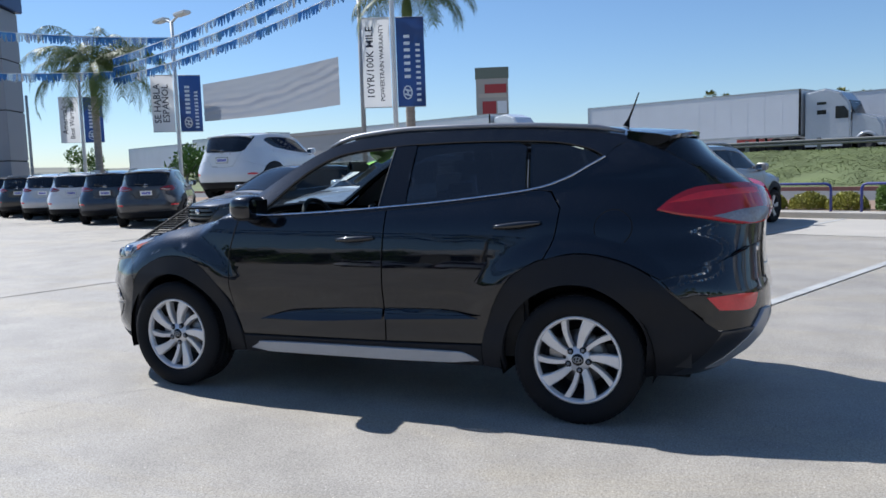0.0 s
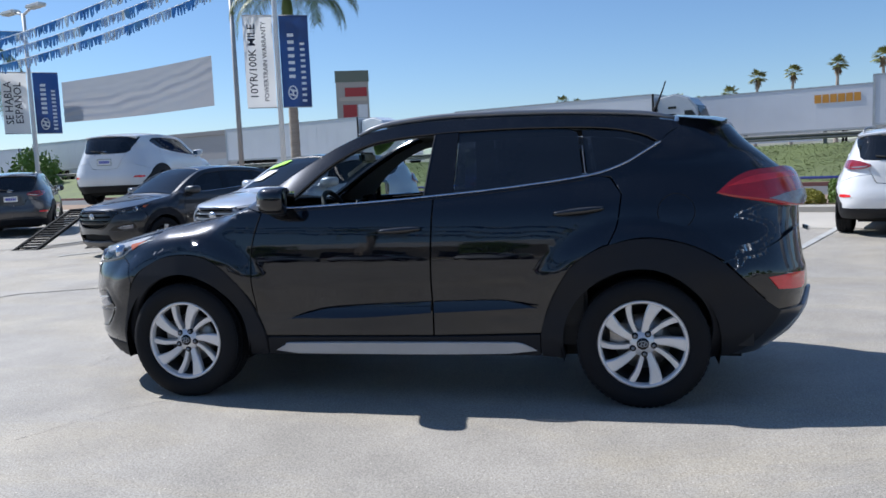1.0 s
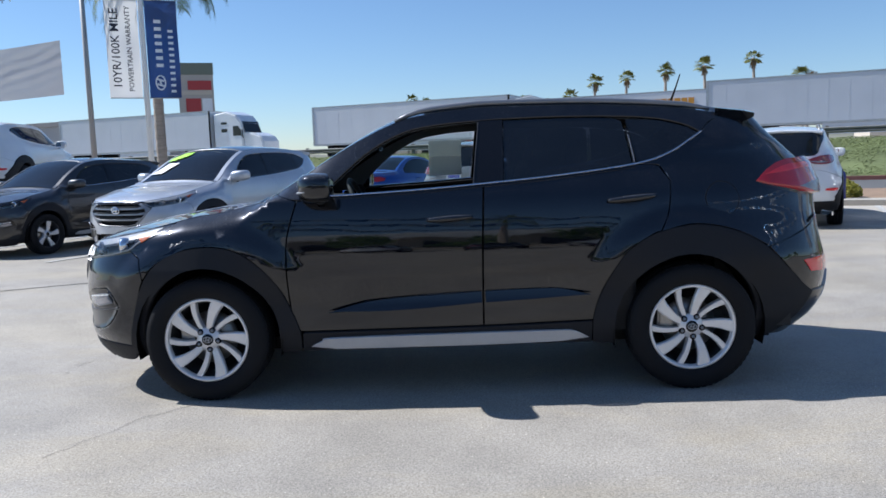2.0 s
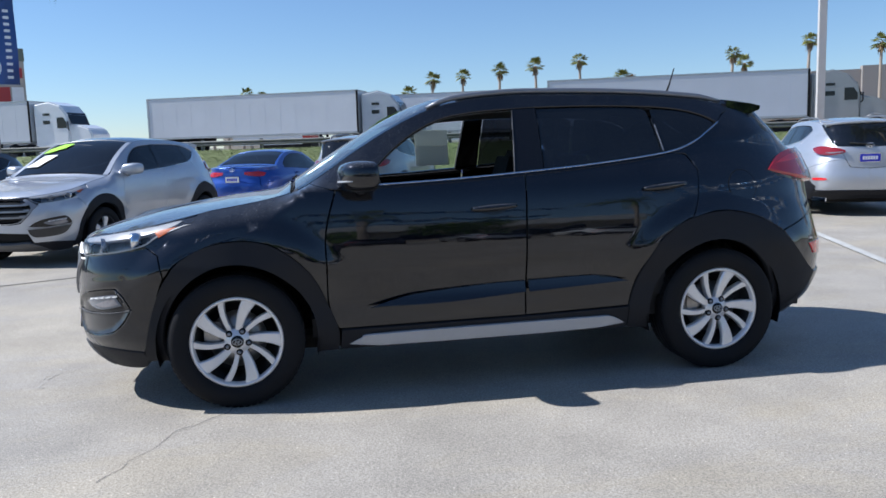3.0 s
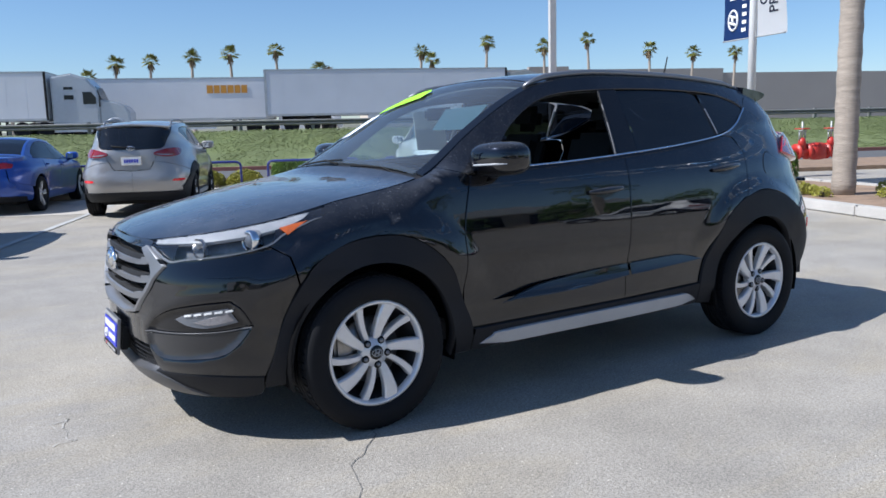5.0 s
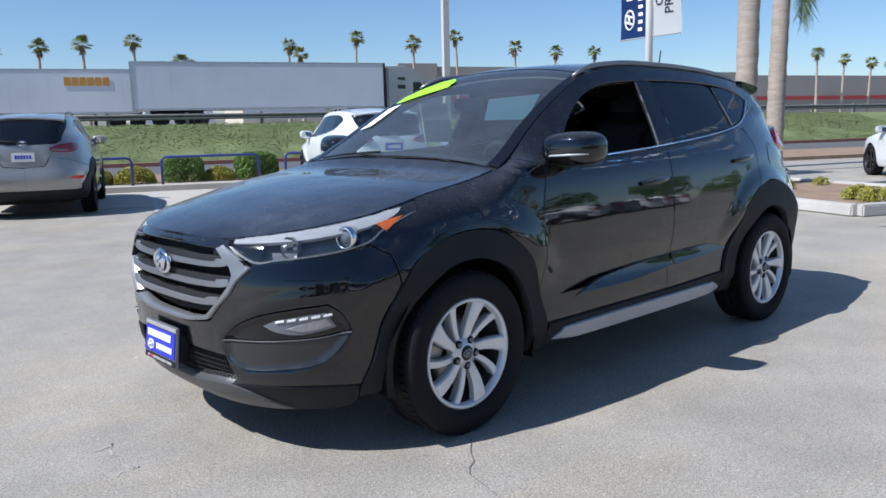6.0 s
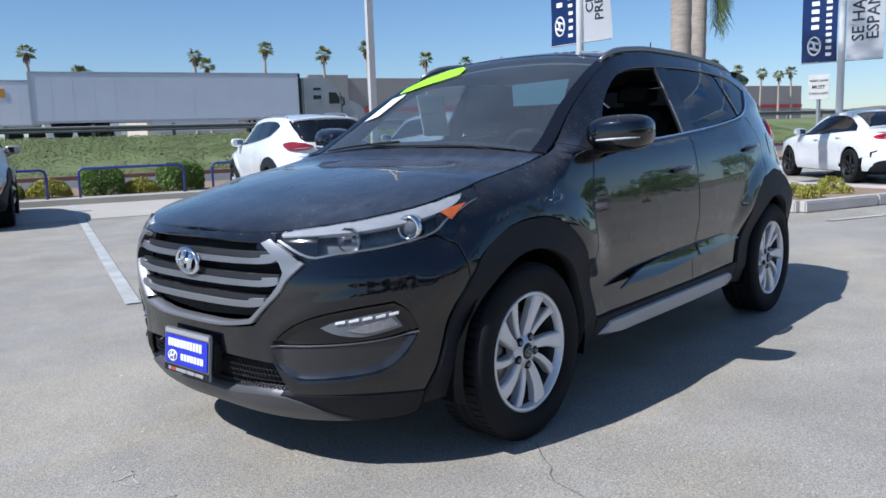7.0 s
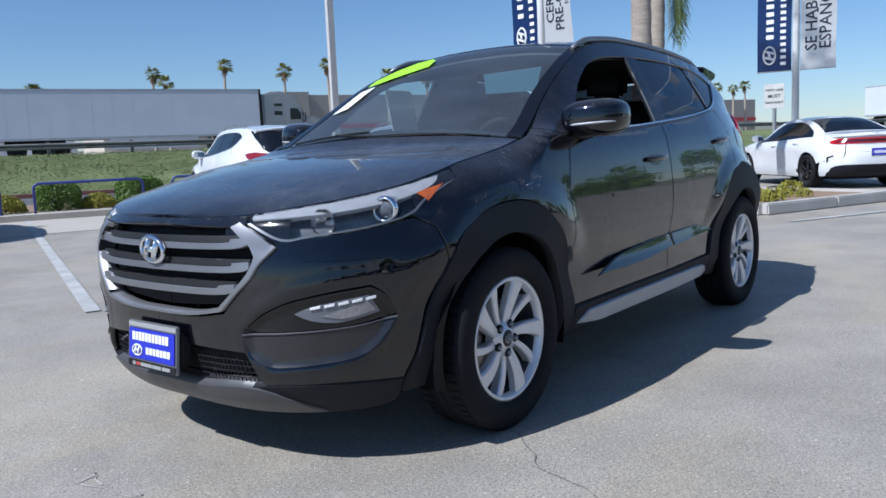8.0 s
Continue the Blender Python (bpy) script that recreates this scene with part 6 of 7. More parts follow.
def saloon(name, label, m, body, lamp_mat, plate, dark_rims=False, stretch=1.0, plate_z=.80):
    sh, g = SALOON, 0.12
    car = thing(name, label, "car", "parked saloons", m @ Matrix.Diagonal((stretch, 1.02, 1.0, 1)))
    F, R = (-1.42, .34, .385), (1.42, .34, .385)
    kw = dict(grid=g)
    panel("front_door", car, sh, [(-.90, .30), (-.95, .6), (-.90, .93), (-.5, .948), (.12, .968), (.12, .30)], body, **kw)
    panel("rear_door", car, sh, [(.125, .30), (.125, .968), (.5, .983), (1.05, 1.012), (1.12, .80), (1.02, .62), (.98, .45), (.96, .30)], body, **kw)
    panel("front_wing", car, sh, [(-.905, .28), (-.955, .6), (-.905, .93)] + top_edge(sh, -1.0, -2.0, 10) + [(-1.95, .70), (-1.86, .50)] + arc(*F, 155, -10, 14), body, corner=25, **kw)
    panel("quarter_panel", car, sh, [(1.06, 1.015), (1.45, 1.025), (1.66, 1.10)] + top_edge(sh, 1.75, 2.3, 6) + [(2.32, .86), (2.30, .60), (1.86, .52)] + arc(*R, 25, 175, 14) + [(.985, .45), (1.025, .62), (1.125, .80)], body, corner=25, **kw)
    whole("front_bumper", car, sh, [(-1.955, .70), (-1.865, .50), (-1.83, .25), (-2.85, .22), (-2.85, .70), (-2.5, .74)], body, **kw)
    whole("rear_bumper", car, sh, [(2.305, .60), (1.865, .52), (1.82, .25), (2.90, .25), (2.90, .70), (2.33, .72)], body, **kw)
    whole("boot_lid", car, sh, [(2.325, .72), (2.33, .86), (2.31, 1.035), (2.90, 1.025), (2.90, .705)], body, **kw)
    panel("sill", car, sh, [(-1.02, .22), (1.02, .22), (1.0, .30), (-1.0, .30)], body, **kw)
    panel("cantrail", car, sh, [(-.90, .935), (-.74, .95), (-.40, 1.195), (-.10, 1.305), (.30, 1.345), (.70, 1.33), (1.05, 1.25), (1.38, 1.115), (1.45, 1.03), (1.66, 1.105)] + top_edge(sh, 1.60, -.95, 26), body, corner=25, **kw)
    panel("front_door_window", car, sh, [(-.73, .955), (-.40, 1.19), (-.10, 1.30), (.12, 1.325), (.10, .972), (-.5, .952)], G_TINT, "dark door window", off=-.006, depth=.004, **kw)
    panel("rear_door_window", car, sh, [(.17, .975), (.18, 1.333), (.30, 1.340), (.70, 1.325), (1.05, 1.243), (1.37, 1.11), (1.42, 1.03), (1.05, 1.015)], G_TINT, "dark door window", off=-.006, depth=.004, **kw)
    panel("pillar_trim", car, sh, [(.10, .97), (.12, 1.33), (.185, 1.34), (.17, .972)], M_GLOSSB, off=-.002, **kw)
    top_panel("bonnet", car, sh, sh.s0 + .02, -1.03, -.99, .99, body, "", 20, 12)
    top_panel("windscreen", car, sh, -1.02, -.12, -.92, .92, G_TINT, "windscreen", 10, 12, depth=.004, off=-.004)
    for a, b in ((-.995, -.925), (.925, .995)):
        top_panel("windscreen_pillar", car, sh, -.98, -.12, a, b, body, "", 10, 3)
        top_panel("rear_pillar", car, sh, .86, 1.68, a, b, body, "", 10, 3)
    top_panel("roof", car, sh, -.115, .855, -.995, .995, body, "", 14, 12)
    top_panel("rear_screen", car, sh, .86, 1.68, -.92, .92, G_TINT, "dark rear window", 12, 12, depth=.004, off=-.004)
    top_panel("boot_top", car, sh, 1.685, sh.s1 - .02, -.99, .99, body, "", 16, 12)
    whole("tail_lamp", car, sh, lamp_mat, M_REDLENS, "red tail lamps across the boot", off=.012, grid=.06)
    whole("rear_valance", car, sh, [(2.05, .34), (2.90, .36), (2.90, .25), (2.0, .25)], M_CLAD, "dark rear valance", off=.012, **kw)
    part("underbody", block(-1.9, -.62, .18, 2.0, .62, .30, .02), M_CHASSIS, car)
    for cx, cz, r in (F, R):
        for sd in (-1, 1):
            bm = bmesh.new()
            ring = [(bm.verts.new((cx + (r + .01) * math.cos(radians(a)), sd * .86, cz + (r + .01) * math.sin(radians(a)))), bm.verts.new((cx + (r + .01) * math.cos(radians(a)), sd * .5, cz + (r + .01) * math.sin(radians(a))))) for a in range(-15, 196, 15)]
            for a, b in zip(ring, ring[1:]):
                bm.faces.new((a[0], a[1], b[1], b[0]))
            bm.faces.new([p[1] for p in ring])
            part("wheel_well", bm, M_WELL, car)
    for sd in (-1, 1):
        for x in (-1.42, 1.42):
            wheel(car, x, sd * .79, sd, R=.34, rr=.25, w=.235, detail=False, alloy=M_GLOSSB if dark_rims else M_ALLOY, style="star")
        mirror_part(car, body, sd)
        for o in car.children:
            if o.name.startswith("wing_mirror"):
                o.matrix_basis = pose(-.08, 0, -.14)
        for s0, z0 in ((-.10, .86), (.85, .90)):
            bm = bmesh.new()
            P = sh.side(s0, z0)
            tube(bm, [(P[0], sd * (-P[1] + .01), z0), (P[0] + .09, sd * (-P[1] + .03), z0 + .003), (P[0] + .2, sd * (-P[1] + .01), z0 + .006)], .013, 6)
            part("door_handle", bm, body, car)
    tail_plate(car, plate, plate_z, 2.42)
    return car


saloon("saloon_car", "bright blue saloon car seen from behind, parked", at(-6.9, 13.2, 0, -90), P_BLUE, [(2.16, .93), (2.30, .965), (2.60, .955), (2.62, .90), (2.40, .855), (2.22, .87)], M_WHITE)
charger = saloon("saloon_car", "white muscle saloon with dark wheels and racetrack tail lamp", pose(15.05, 1.88, 0, 0, 0, 219.5), P_WHITE, [(2.02, .905), (2.12, .955), (2.30, .975), (2.60, .980), (2.90, .980), (2.90, .868), (2.60, .866), (2.25, .862), (2.10, .872)], M_PLATE, True, 1.03, .70)
whole("lamp_inner", charger, SALOON, [(2.10, .905), (2.20, .940), (2.35, .952), (2.90, .955), (2.90, .892), (2.35, .886), (2.18, .886)], M_REDDARK, "smoked centre of the tail lamp", off=.016, grid=.06)
whole("boot_lip", charger, SALOON, [(2.05, 1.015), (2.30, 1.030), (2.90, 1.030), (2.90, 1.012), (2.30, 1.008)], P_WHITE, "low spoiler lip on the boot", off=.03, grid=.06)
panel("bumper_vent", charger, SALOON, [(2.02, .62), (2.14, .66), (2.15, .64), (2.06, .60), (2.06, .52), (2.03, .52)], M_CHASSIS, "dark vent at the bumper's corner", off=.006, grid=.06)
whole("diffuser", charger, SALOON, [(2.12, .42), (2.30, .47), (2.90, .47), (2.90, .28), (2.05, .28)], M_CLAD, "black diffuser under the bumper", off=.016, grid=.06)
for o in [o for o in charger.children if o.name.startswith("badge")]:
    bpy.data.objects.remove(o)

# ---- trucks on the freeway ----
ROAD = 1.62


def trailer(label, m, col, length=16.1, emblem=None):
    """A box trailer; its front end looks to +x, its near side to -y."""
    t = thing("box_trailer", label, "trailer", "freeway trailers", m)
    L = length
    part("box", block(-L, -1.30, 1.12, 0, 1.30, 4.02, .03), col, t)
    for z0, z1 in ((1.08, 1.22), (3.96, 4.06)):
        part("rail", block(-L - .01, -1.32, z0, .01, 1.32, z1, .01), M_GALV, t)
    n = 14
    for k in range(1, n):
        part("panel_seam", block(-L * k / n - .012, -1.304, 1.22, -L * k / n + .012, -1.30, 3.96), col, t)
    for x in (-L + .02, -.06):
        part("corner_post", block(x - .05, -1.325, 1.12, x + .09, -1.28, 4.03), M_GALV if x < -1 else M_CHASSIS, t)
    part("side_skirt", block(-L + 6.6, -1.25, .45, -4.2, -1.22, 1.10), col, t)
    part("bogie", block(-L + 1.0, -.9, .75, -L + 4.2, .9, 1.08), M_CHASSIS, t)
    for x in (-L + 1.6, -L + 2.95):
        for y in (-1.08, 1.08):
            part("wheel", lathe([(.0, -.14), (.26, -.12), (.28, -.16), (.48, -.16), (.51, -.10), (.51, .12), (.0, .12)], 24), M_TYRE, t, "", pose(x, y, .51))
    for y in (-.7, .7):
        part("landing_leg", block(-3.1, y - .06, .25, -2.95, y + .06, 1.12), M_CHASSIS, t)
    part("bumper_guard", block(-L, -1.15, .50, -L + .08, 1.15, .62), M_CHASSIS, t)
    if emblem:
        emblem(t)
    return t


def tractor(label, m, col):
    """A long-nosed lorry tractor with a sleeper cab, nose to +x."""
    t = thing("lorry_tractor", label, "truck", "freeway lorries", m)
    prof = [(.1, .75), (.1, 3.75), (1.3, 3.95), (2.2, 3.65), (2.75, 3.0), (2.85, 2.45), (2.85, .75)]
    bm = sheet(prof, 2.3)
    bmesh.ops.translate(bm, verts=bm.verts, vec=(0, -1.15, 0))
    bmesh.ops.bevel(bm, geom=[e for e in bm.edges if abs(e.verts[0].co.y - e.verts[1].co.y) < .01 and abs(e.calc_face_angle(0)) > .6], offset=.10, segments=3, affect="EDGES")
    part("cab", bm, col, t)
    bm = sheet([(2.8, .70), (2.8, 2.35), (3.6, 2.25), (4.35, 1.95), (4.6, 1.55), (4.65, .70)], 2.1)
    bmesh.ops.translate(bm, verts=bm.verts, vec=(0, -1.05, 0))
    bmesh.ops.bevel(bm, geom=[e for e in bm.edges if abs(e.calc_face_angle(0)) > .6], offset=.10, segments=3, affect="EDGES")
    part("bonnet", bm, col, t)
    for x0, z0, x1, z1 in ((.85, 2.95, 1.40, 3.12), (.85, 2.35, 1.40, 2.62)):
        part("sleeper_window", block(x0, -1.17, z0, x1, -1.155, z1, .005), M_GLOSSB, t)
    w = sheet([(1.95, 2.05), (1.95, 2.80), (2.45, 2.80), (2.70, 2.45), (2.70, 2.05)], .02)
    part("side_window", w, M_GLOSSB, t, "", pose(0, -1.175, 0))
    part("windscreen", block(-.02, -1.0, -.45, .02, 1.0, .45, .01), M_GLOSSB, t, "", pose(2.84, 0, 2.72, 0, -22, 0))
    part("fairing", block(.15, -1.22, .35, 2.4, -1.16, .95, .02), col, t)
    part("chassis", block(-2.2, -.5, .70, 4.3, .5, .95), M_CHASSIS, t)
    part("front_bumper", block(4.3, -1.15, .35, 4.75, 1.15, .75, .08), col, t)
    bm = bmesh.new()
    tube(bm, [(2.9, -1.2, 1.9), (2.95, -1.35, 2.0), (2.95, -1.35, 2.5)], .05, 6)
    part("door_mirror", bm, M_GLOSSB, t)
    for x in (-1.7, -.4, 3.75):
        for y in (-1.05, 1.05):
            part("wheel", lathe([(0, -.14), (.26, -.12), (.28, -.16), (.48, -.16), (.51, -.10), (.51, .12), (0, .12)], 24), M_TYRE, t, "", pose(x, y, .51))
    for sd in (-1, 1):
        bm = bmesh.new()
        pts = [(3.75 + .62 * math.cos(radians(a)), sd * 1.08, .51 + .62 * math.sin(radians(a))) for a in range(20, 165, 12)]
        tube(bm, pts, .09, 6)
        part("mudguard", bm, col, t)
    return t


def bars(x0, z0, widths, h, material, gap=.06, slant=0.0):
    def f(t):
        x = x0
        for w in widths:
            part("emblem_bar", block(x, -1.335, z0, x + w, -1.3135, z0 + h, .0), material, t)
            x += w + gap
    return f


trailer("long plain white box trailer on the freeway", at(-15.8, 49.5, ROAD), M_TRAILER)
tractor("pale grey long-nosed lorry tractor on the freeway", at(-15.7, 49.5, ROAD), mat("lorry_silver_paint", (0.42, 0.44, 0.47), .35, metal=.3, coat=.6, var=.05))
trailer("white box trailer with an orange emblem on the freeway", at(-2.2, 55.8, ROAD), M_TRAILER, emblem=bars(-4.7, 2.95, (.42, .40, .40, .42, .40, .40), .55, M_ORANGE, .07))
tractor("white lorry tractor on the freeway", at(-2.1, 55.8, ROAD), P_WHITE)
trailer("plain pale grey ribbed box trailer on the freeway", at(13.4, 49.5, ROAD), M_TRAILGREY)
tractor("silver grey long-nosed lorry tractor with a sleeper cab", at(13.5, 49.5, ROAD), P_WARMSILVER)
trailer("pale grey box trailer with dark lettering, far down the freeway", at(91.0, 44.0, ROAD), M_TRAILGREY, emblem=bars(-13.2, 2.65, (.26, .18, .12, .26, .28, .48, .34, .40), .42, M_INK, .08))

trailer("white box trailer far along the freeway", at(-39, 46.0, ROAD), M_TRAILER)
tractor("white lorry tractor far along the freeway", at(-38.9, 46.0, ROAD), P_WHITE)
trailer("plain white box trailer at the far end of the freeway", at(-66, 42.4, ROAD), M_TRAILER)
trailer("plain pale box trailer at the far end of the freeway", at(-92, 46.0, ROAD), M_TRAILGREY)

# guardrail along the freeway edge
def beam_profile(u0, u1, v, z):
    bm = bmesh.new()
    prof = [(0, .15), (-.07, .11), (-.07, .055), (0, .0), (-.07, -.055), (-.07, -.11), (0, -.15)]
    rows = [[bm.verts.new((u, v + dy, z + dz)) for dy, dz in prof] for u in (u0, u1)]
    for k in range(len(prof) - 1):
        bm.faces.new((rows[0][k], rows[1][k], rows[1][k + 1], rows[0][k + 1]))
    return bm


gr = thing("guardrail", "weathered steel guardrail on posts along the freeway", "guardrail", m=LOT, kind="structure")
for k in range(-30, 60):
    part("rail_beam", beam_profile(k * 3.8, k * 3.8 + 3.81, 39.05, 2.12), M_DARKRAIL, gr)
    part("rail_post", block(k * 3.8 - .08, 39.06, 1.60, k * 3.8 + .08, 39.26, 2.34, .01), M_DARKRAIL, gr)


# ---- posts, banners, lamps ----
def pole(name, label, u, v, h, r, material, square=False):
    t = thing(name, label, name.replace("_", " "), m=at(u, v))
    bm = bmesh.new()
    if square:
        box(bm, -r, -r, 0, r, r, h, .006)
    else:
        tube(bm, [(0, 0, 0), (0, 0, h * .5), (0, 0, h)], [r, r * .92, r * .8], 14)
    part("post", bm, material, t)
    part("base_plate", block(-r * 2, -r * 2, 0, r * 2, r * 2, .05, .01), material, t)
    return t


def banner_wave(w, seed):
    """How far a banner's cloth swings out of its plane."""
    ph = random.Random(seed).uniform(0, 6)
    return lambda x, z: .03 * math.sin(3.1 * z + ph) * (.3 + x / w) + .012 * math.sin(9 * x + 2 * z + ph)


def banner_mesh(w, h, seed):
    """A hanging cloth with soft waves; x across, z up from its foot, facing -y."""
    V, F = [], []
    nx, nz = 8, 24
    wave = banner_wave(w, seed)
    for j in range(nz + 1):
        for i in range(nx + 1):
            x, z = w * i / nx, h * j / nz
            V.append((x, wave(x, z), z))
    for j in range(nz):
        for i in range(nx):
            k = j * (nx + 1) + i
            F.append((k, k + 1, k + nx + 2, k + nx + 1))
    return mesh_of("banner", V, F, smooth=True)


def banner_pair(u, v, z, face, words, blue_left, w=.76, h=2.4, h_pole=9.0, lamp=False, lowpost=True):
    """A white pole with a lettered white banner and a blue banner. face: the lot direction that the fronts look to, in degrees."""
    p = pole("banner_pole", "white steel pole carrying two vertical advertising banners", u, v, h_pole, .085, M_WHITEPOLE)
    base = at(u, v, z, face)
    for blue, sg in ((True, -1 if blue_left else 1), (False, 1 if blue_left else -1)):
        x0 = .10 if sg > 0 else -.10 - w
        t = thing("banner", ("blue vertical vinyl banner with white emblem" if blue else "white vertical vinyl banner with dark lettering") + ", hung on a pole", "banner", "pole banners", base @ pose(x0, 0, 0))
        wave = banner_wave(w, int(u * 7 + sg))
        part("cloth", banner_mesh(w, h, int(u * 7 + sg)), M_CLOTHB if blue else M_CLOTHW, t)
        for zz in (0, h):
            bm = bmesh.new()
            tube(bm, [(0 if sg > 0 else w, 0, zz), (w if sg > 0 else 0, 0, zz)], .015, 6)
            tube(bm, [(-.10 if sg > 0 else w + .10, 0, zz), (0 if sg > 0 else w, 0, zz)], .015, 6)
            part("arm", bm, M_GREYPOLE, t)
        if blue:
            bd = bmesh.new()
            ring_badge(bd, .16, .022)
            part("emblem", bd, M_WHITE, t, "", pose(w * .36, wave(w * .36, h * .16) - .012, h * .16, 0, -90, 0))
            for k in range(7):
                y = wave(w * .37, h * (.32 + .075 * k) + .05)
                part("letter_bar", block(w * .26, y - .014, h * (.32 + .075 * k), w * .48, y - .006, h * (.32 + .075 * k) + .10), M_WHITE, t)
            for k in range(11):
                y = wave(w * .76, h * (.06 + .062 * k) + .04)
                part("letter_bar", block(w * .68, y - .014, h * (.06 + .062 * k), w * .84, y - .006, h * (.06 + .062 * k) + .075), M_WHITE, t)
        else:
            for txt, cx, size in words:
                me = text_mesh(txt, size)
                me.transform(pose(cx, -.006, h / 2, 90, -90, 0))
                for vt in me.vertices:
                    vt.co.y += wave(vt.co.x, vt.co.z)
                for ch in characters(me):
                    part("character", ch, M_INK, t)
    if lamp:
        for sg in (-1, 1):
            a = thing_part("lamp_arm", p)
            bm = bmesh.new()
            tube(bm, [(0, 0, h_pole - .05), (sg * .5, 0, h_pole + .10)], .05, 8)
            part("arm", bm, M_WHITEPOLE, a)
            part("lamp_head", block(sg * .45, -.18, h_pole + .08, sg * 1.35, .18, h_pole + .22, .04), M_WHITEPOLE, a, "flat lamp head")
    return p


banner_pair(-15.43, 13.58, 3.415, 48, [("10YR/100K MILE", .25, .33), ("POWERTRAIN WARRANTY", .62, .20)], False, w=.90, h=2.84, h_pole=12)
banner_pair(-26.4, 11.55, 3.22, 62, [("SE HABLA", .22, .36), ("ESPAÑOL", .54, .36)], False, w=.86, h=2.25, h_pole=7.6, lamp=True)
banner_pair(-35.3, 11.1, 3.2, 65, [("America's", .24, .34), ("Best Warranty", .54, .30)], False, w=.86, h=2.15, h_pole=7.3, lamp=True)
banner_pair(8.31, 10.64, 3.12, -78, [("CERTIFIED", .20, .30), ("PRE-OWNED", .45, .30), ("10YR/100K", .66, .16)], True, h=2.6, h_pole=10)
banner_pair(14.35, 8.70, 2.62, -60, [("SE HABLA", .24, .36), ("ESPAÑOL", .54, .36)], True, h=2.4, h_pole=9)

pole("light_pole", "tall pale grey square parking lot light pole", 6.99, 19.61, 10.0, .10, mat("pale_pole_paint", (.52, .51, .49), .5, var=.06), True)
pole("light_pole", "slim grey light pole at the back of the lot", -22.6, 18.1, 9.0, .11, M_GREYPOLE)
pole("light_pole", "thin grey steel pole at the lot's edge", -34.0, 8.3, 5.2, .07, M_GREYPOLE)

# regulatory sign
M_SIGN = mat("weathered_white_sign", (0.56, 0.56, 0.53), 0.6, var=0.12, scale=5)
sg = pole("road_sign", "white lane control sign on a square post", 16.45, 10.9, 2.5, .04, M_GALV, True)
part("sign_plate", block(-.255, -.06, 1.84, .255, -.045, 2.50, .004), M_SIGN, sg, "", pose(0, 0, 0, 0, 0, -62))
for txt, z, s in (("RIGHT LANE", 2.34, .080), ("MUST", 2.17, .130), ("TURN RIGHT", 2.00, .080)):
    for ch in characters(text_mesh(txt, s)):
        part("character", ch, M_INK, sg, "", pose(0, 0, 0, 0, 0, -62) @ pose(0, -.065, z, 90, 0, 0))

# the grey sheet hung between poles
V, F = [], []
A, B = Vector((-25.05, 12.0, 3.55)), Vector((-22.1, 16.5, 4.12))
for j in range(17):
    for i in range(49):
        a, b = i / 48, j / 16
        h = 1.45 + .48 * a
        p = A.lerp(B, a) + Vector((0, 0, b * h))
        sag = .10 * math.sin(math.pi * a)
        wv = .016 * math.sin(34 * (b - .45 * a * a) + 3 * noise.noise(Vector((a * 5, b * 3, 7)))) * math.exp(-((b - .35 - .35 * a * a) / .3) ** 2) + .006 * noise.noise(Vector((a * 14, b * 9, 2)))
        V.append((p.x + wv * 1.2, p.y - wv * 1.2, p.z - sag * .6))
for j in range(16):
    for i in range(48):
        k = j * 49 + i
        F.append((k, k + 1, k + 50, k + 49))
t = thing("vinyl_sheet", "blank grey vinyl banner sheet stretched between poles, creased", "banner", m=LOT)
part("cloth", mesh_of("cloth", V, F, smooth=True), M_GREYTARP, t)

# tinsel streamers
def streamer(a, b, sag, seed, u_v=True):
    r = random.Random(seed)
    a, b = Vector(a), Vector(b)
    t = thing("pennant_string", "string of blue and silver foil fringe hung overhead", "streamer", "foil streamers", LOT)
    n = int((b - a).length / .45)
    P = lambda k: a.lerp(b, k) - Vector((0, 0, sag * 4 * k * (1 - k)))
    bm = bmesh.new()
    tube(bm, [P(k / 30) for k in range(31)], .012, 4)
    part("cord", bm, M_WHITE, t)
    d = (b - a).normalized()
    V = {0: [], 1: []}
    F = {0: [], 1: []}
    for k in range(n):
        col = (k // 2) % 2
        for s in range(9):
            p = P((k + s / 9) / n)
            w, L = .035, r.uniform(.20, .36)
            q = len(V[col])
            off = Vector((r.uniform(-.05, .05), r.uniform(-.05, .05), 0))
            V[col] += [p - d * w, p + d * w, p + d * w * .8 + off - Vector((0, 0, L)), p - d * w * .8 + off - Vector((0, 0, L))]
            F[col].append((q, q + 1, q + 2, q + 3))
    for c, mt in ((0, M_FOIL_B), (1, M_FOIL_S)):
        tagged(part("fringe", mesh_of("fringe", V[c], F[c]), mt, t, "blue foil fringe" if c == 0 else "silver foil fringe"), kind="stuff")


streamer((-27.4, 9.5, 6.10), (-15.4, 13.5, 9.1), .35, 1)
streamer((-27.4, 9.5, 5.75), (-15.4, 13.5, 8.4), .35, 2)
streamer((-27.4, 9.5, 5.35), (-15.4, 13.5, 7.8), .35, 3)
streamer((-26.4, 11.5, 6.95), (-31.5, 1.0, 7.6), .25, 4)
streamer((-27.4, 9.5, 5.6), (-31.5, 1.0, 5.7), .15, 5)
# strings over the near side of the lot
for k in range(2, 5):
    streamer((-20 + 2 * k, -6 - 4.5 * k, 6.0 + .3 * k), (14 + 2 * k, -13 - 3.5 * k, 6.4 - .2 * k), .9, 40 + k)

for z in (6.0, 6.9):
    streamer((14.35, 8.7, z), (13.4, -11.8, z + .2), .5, 60 + int(z))

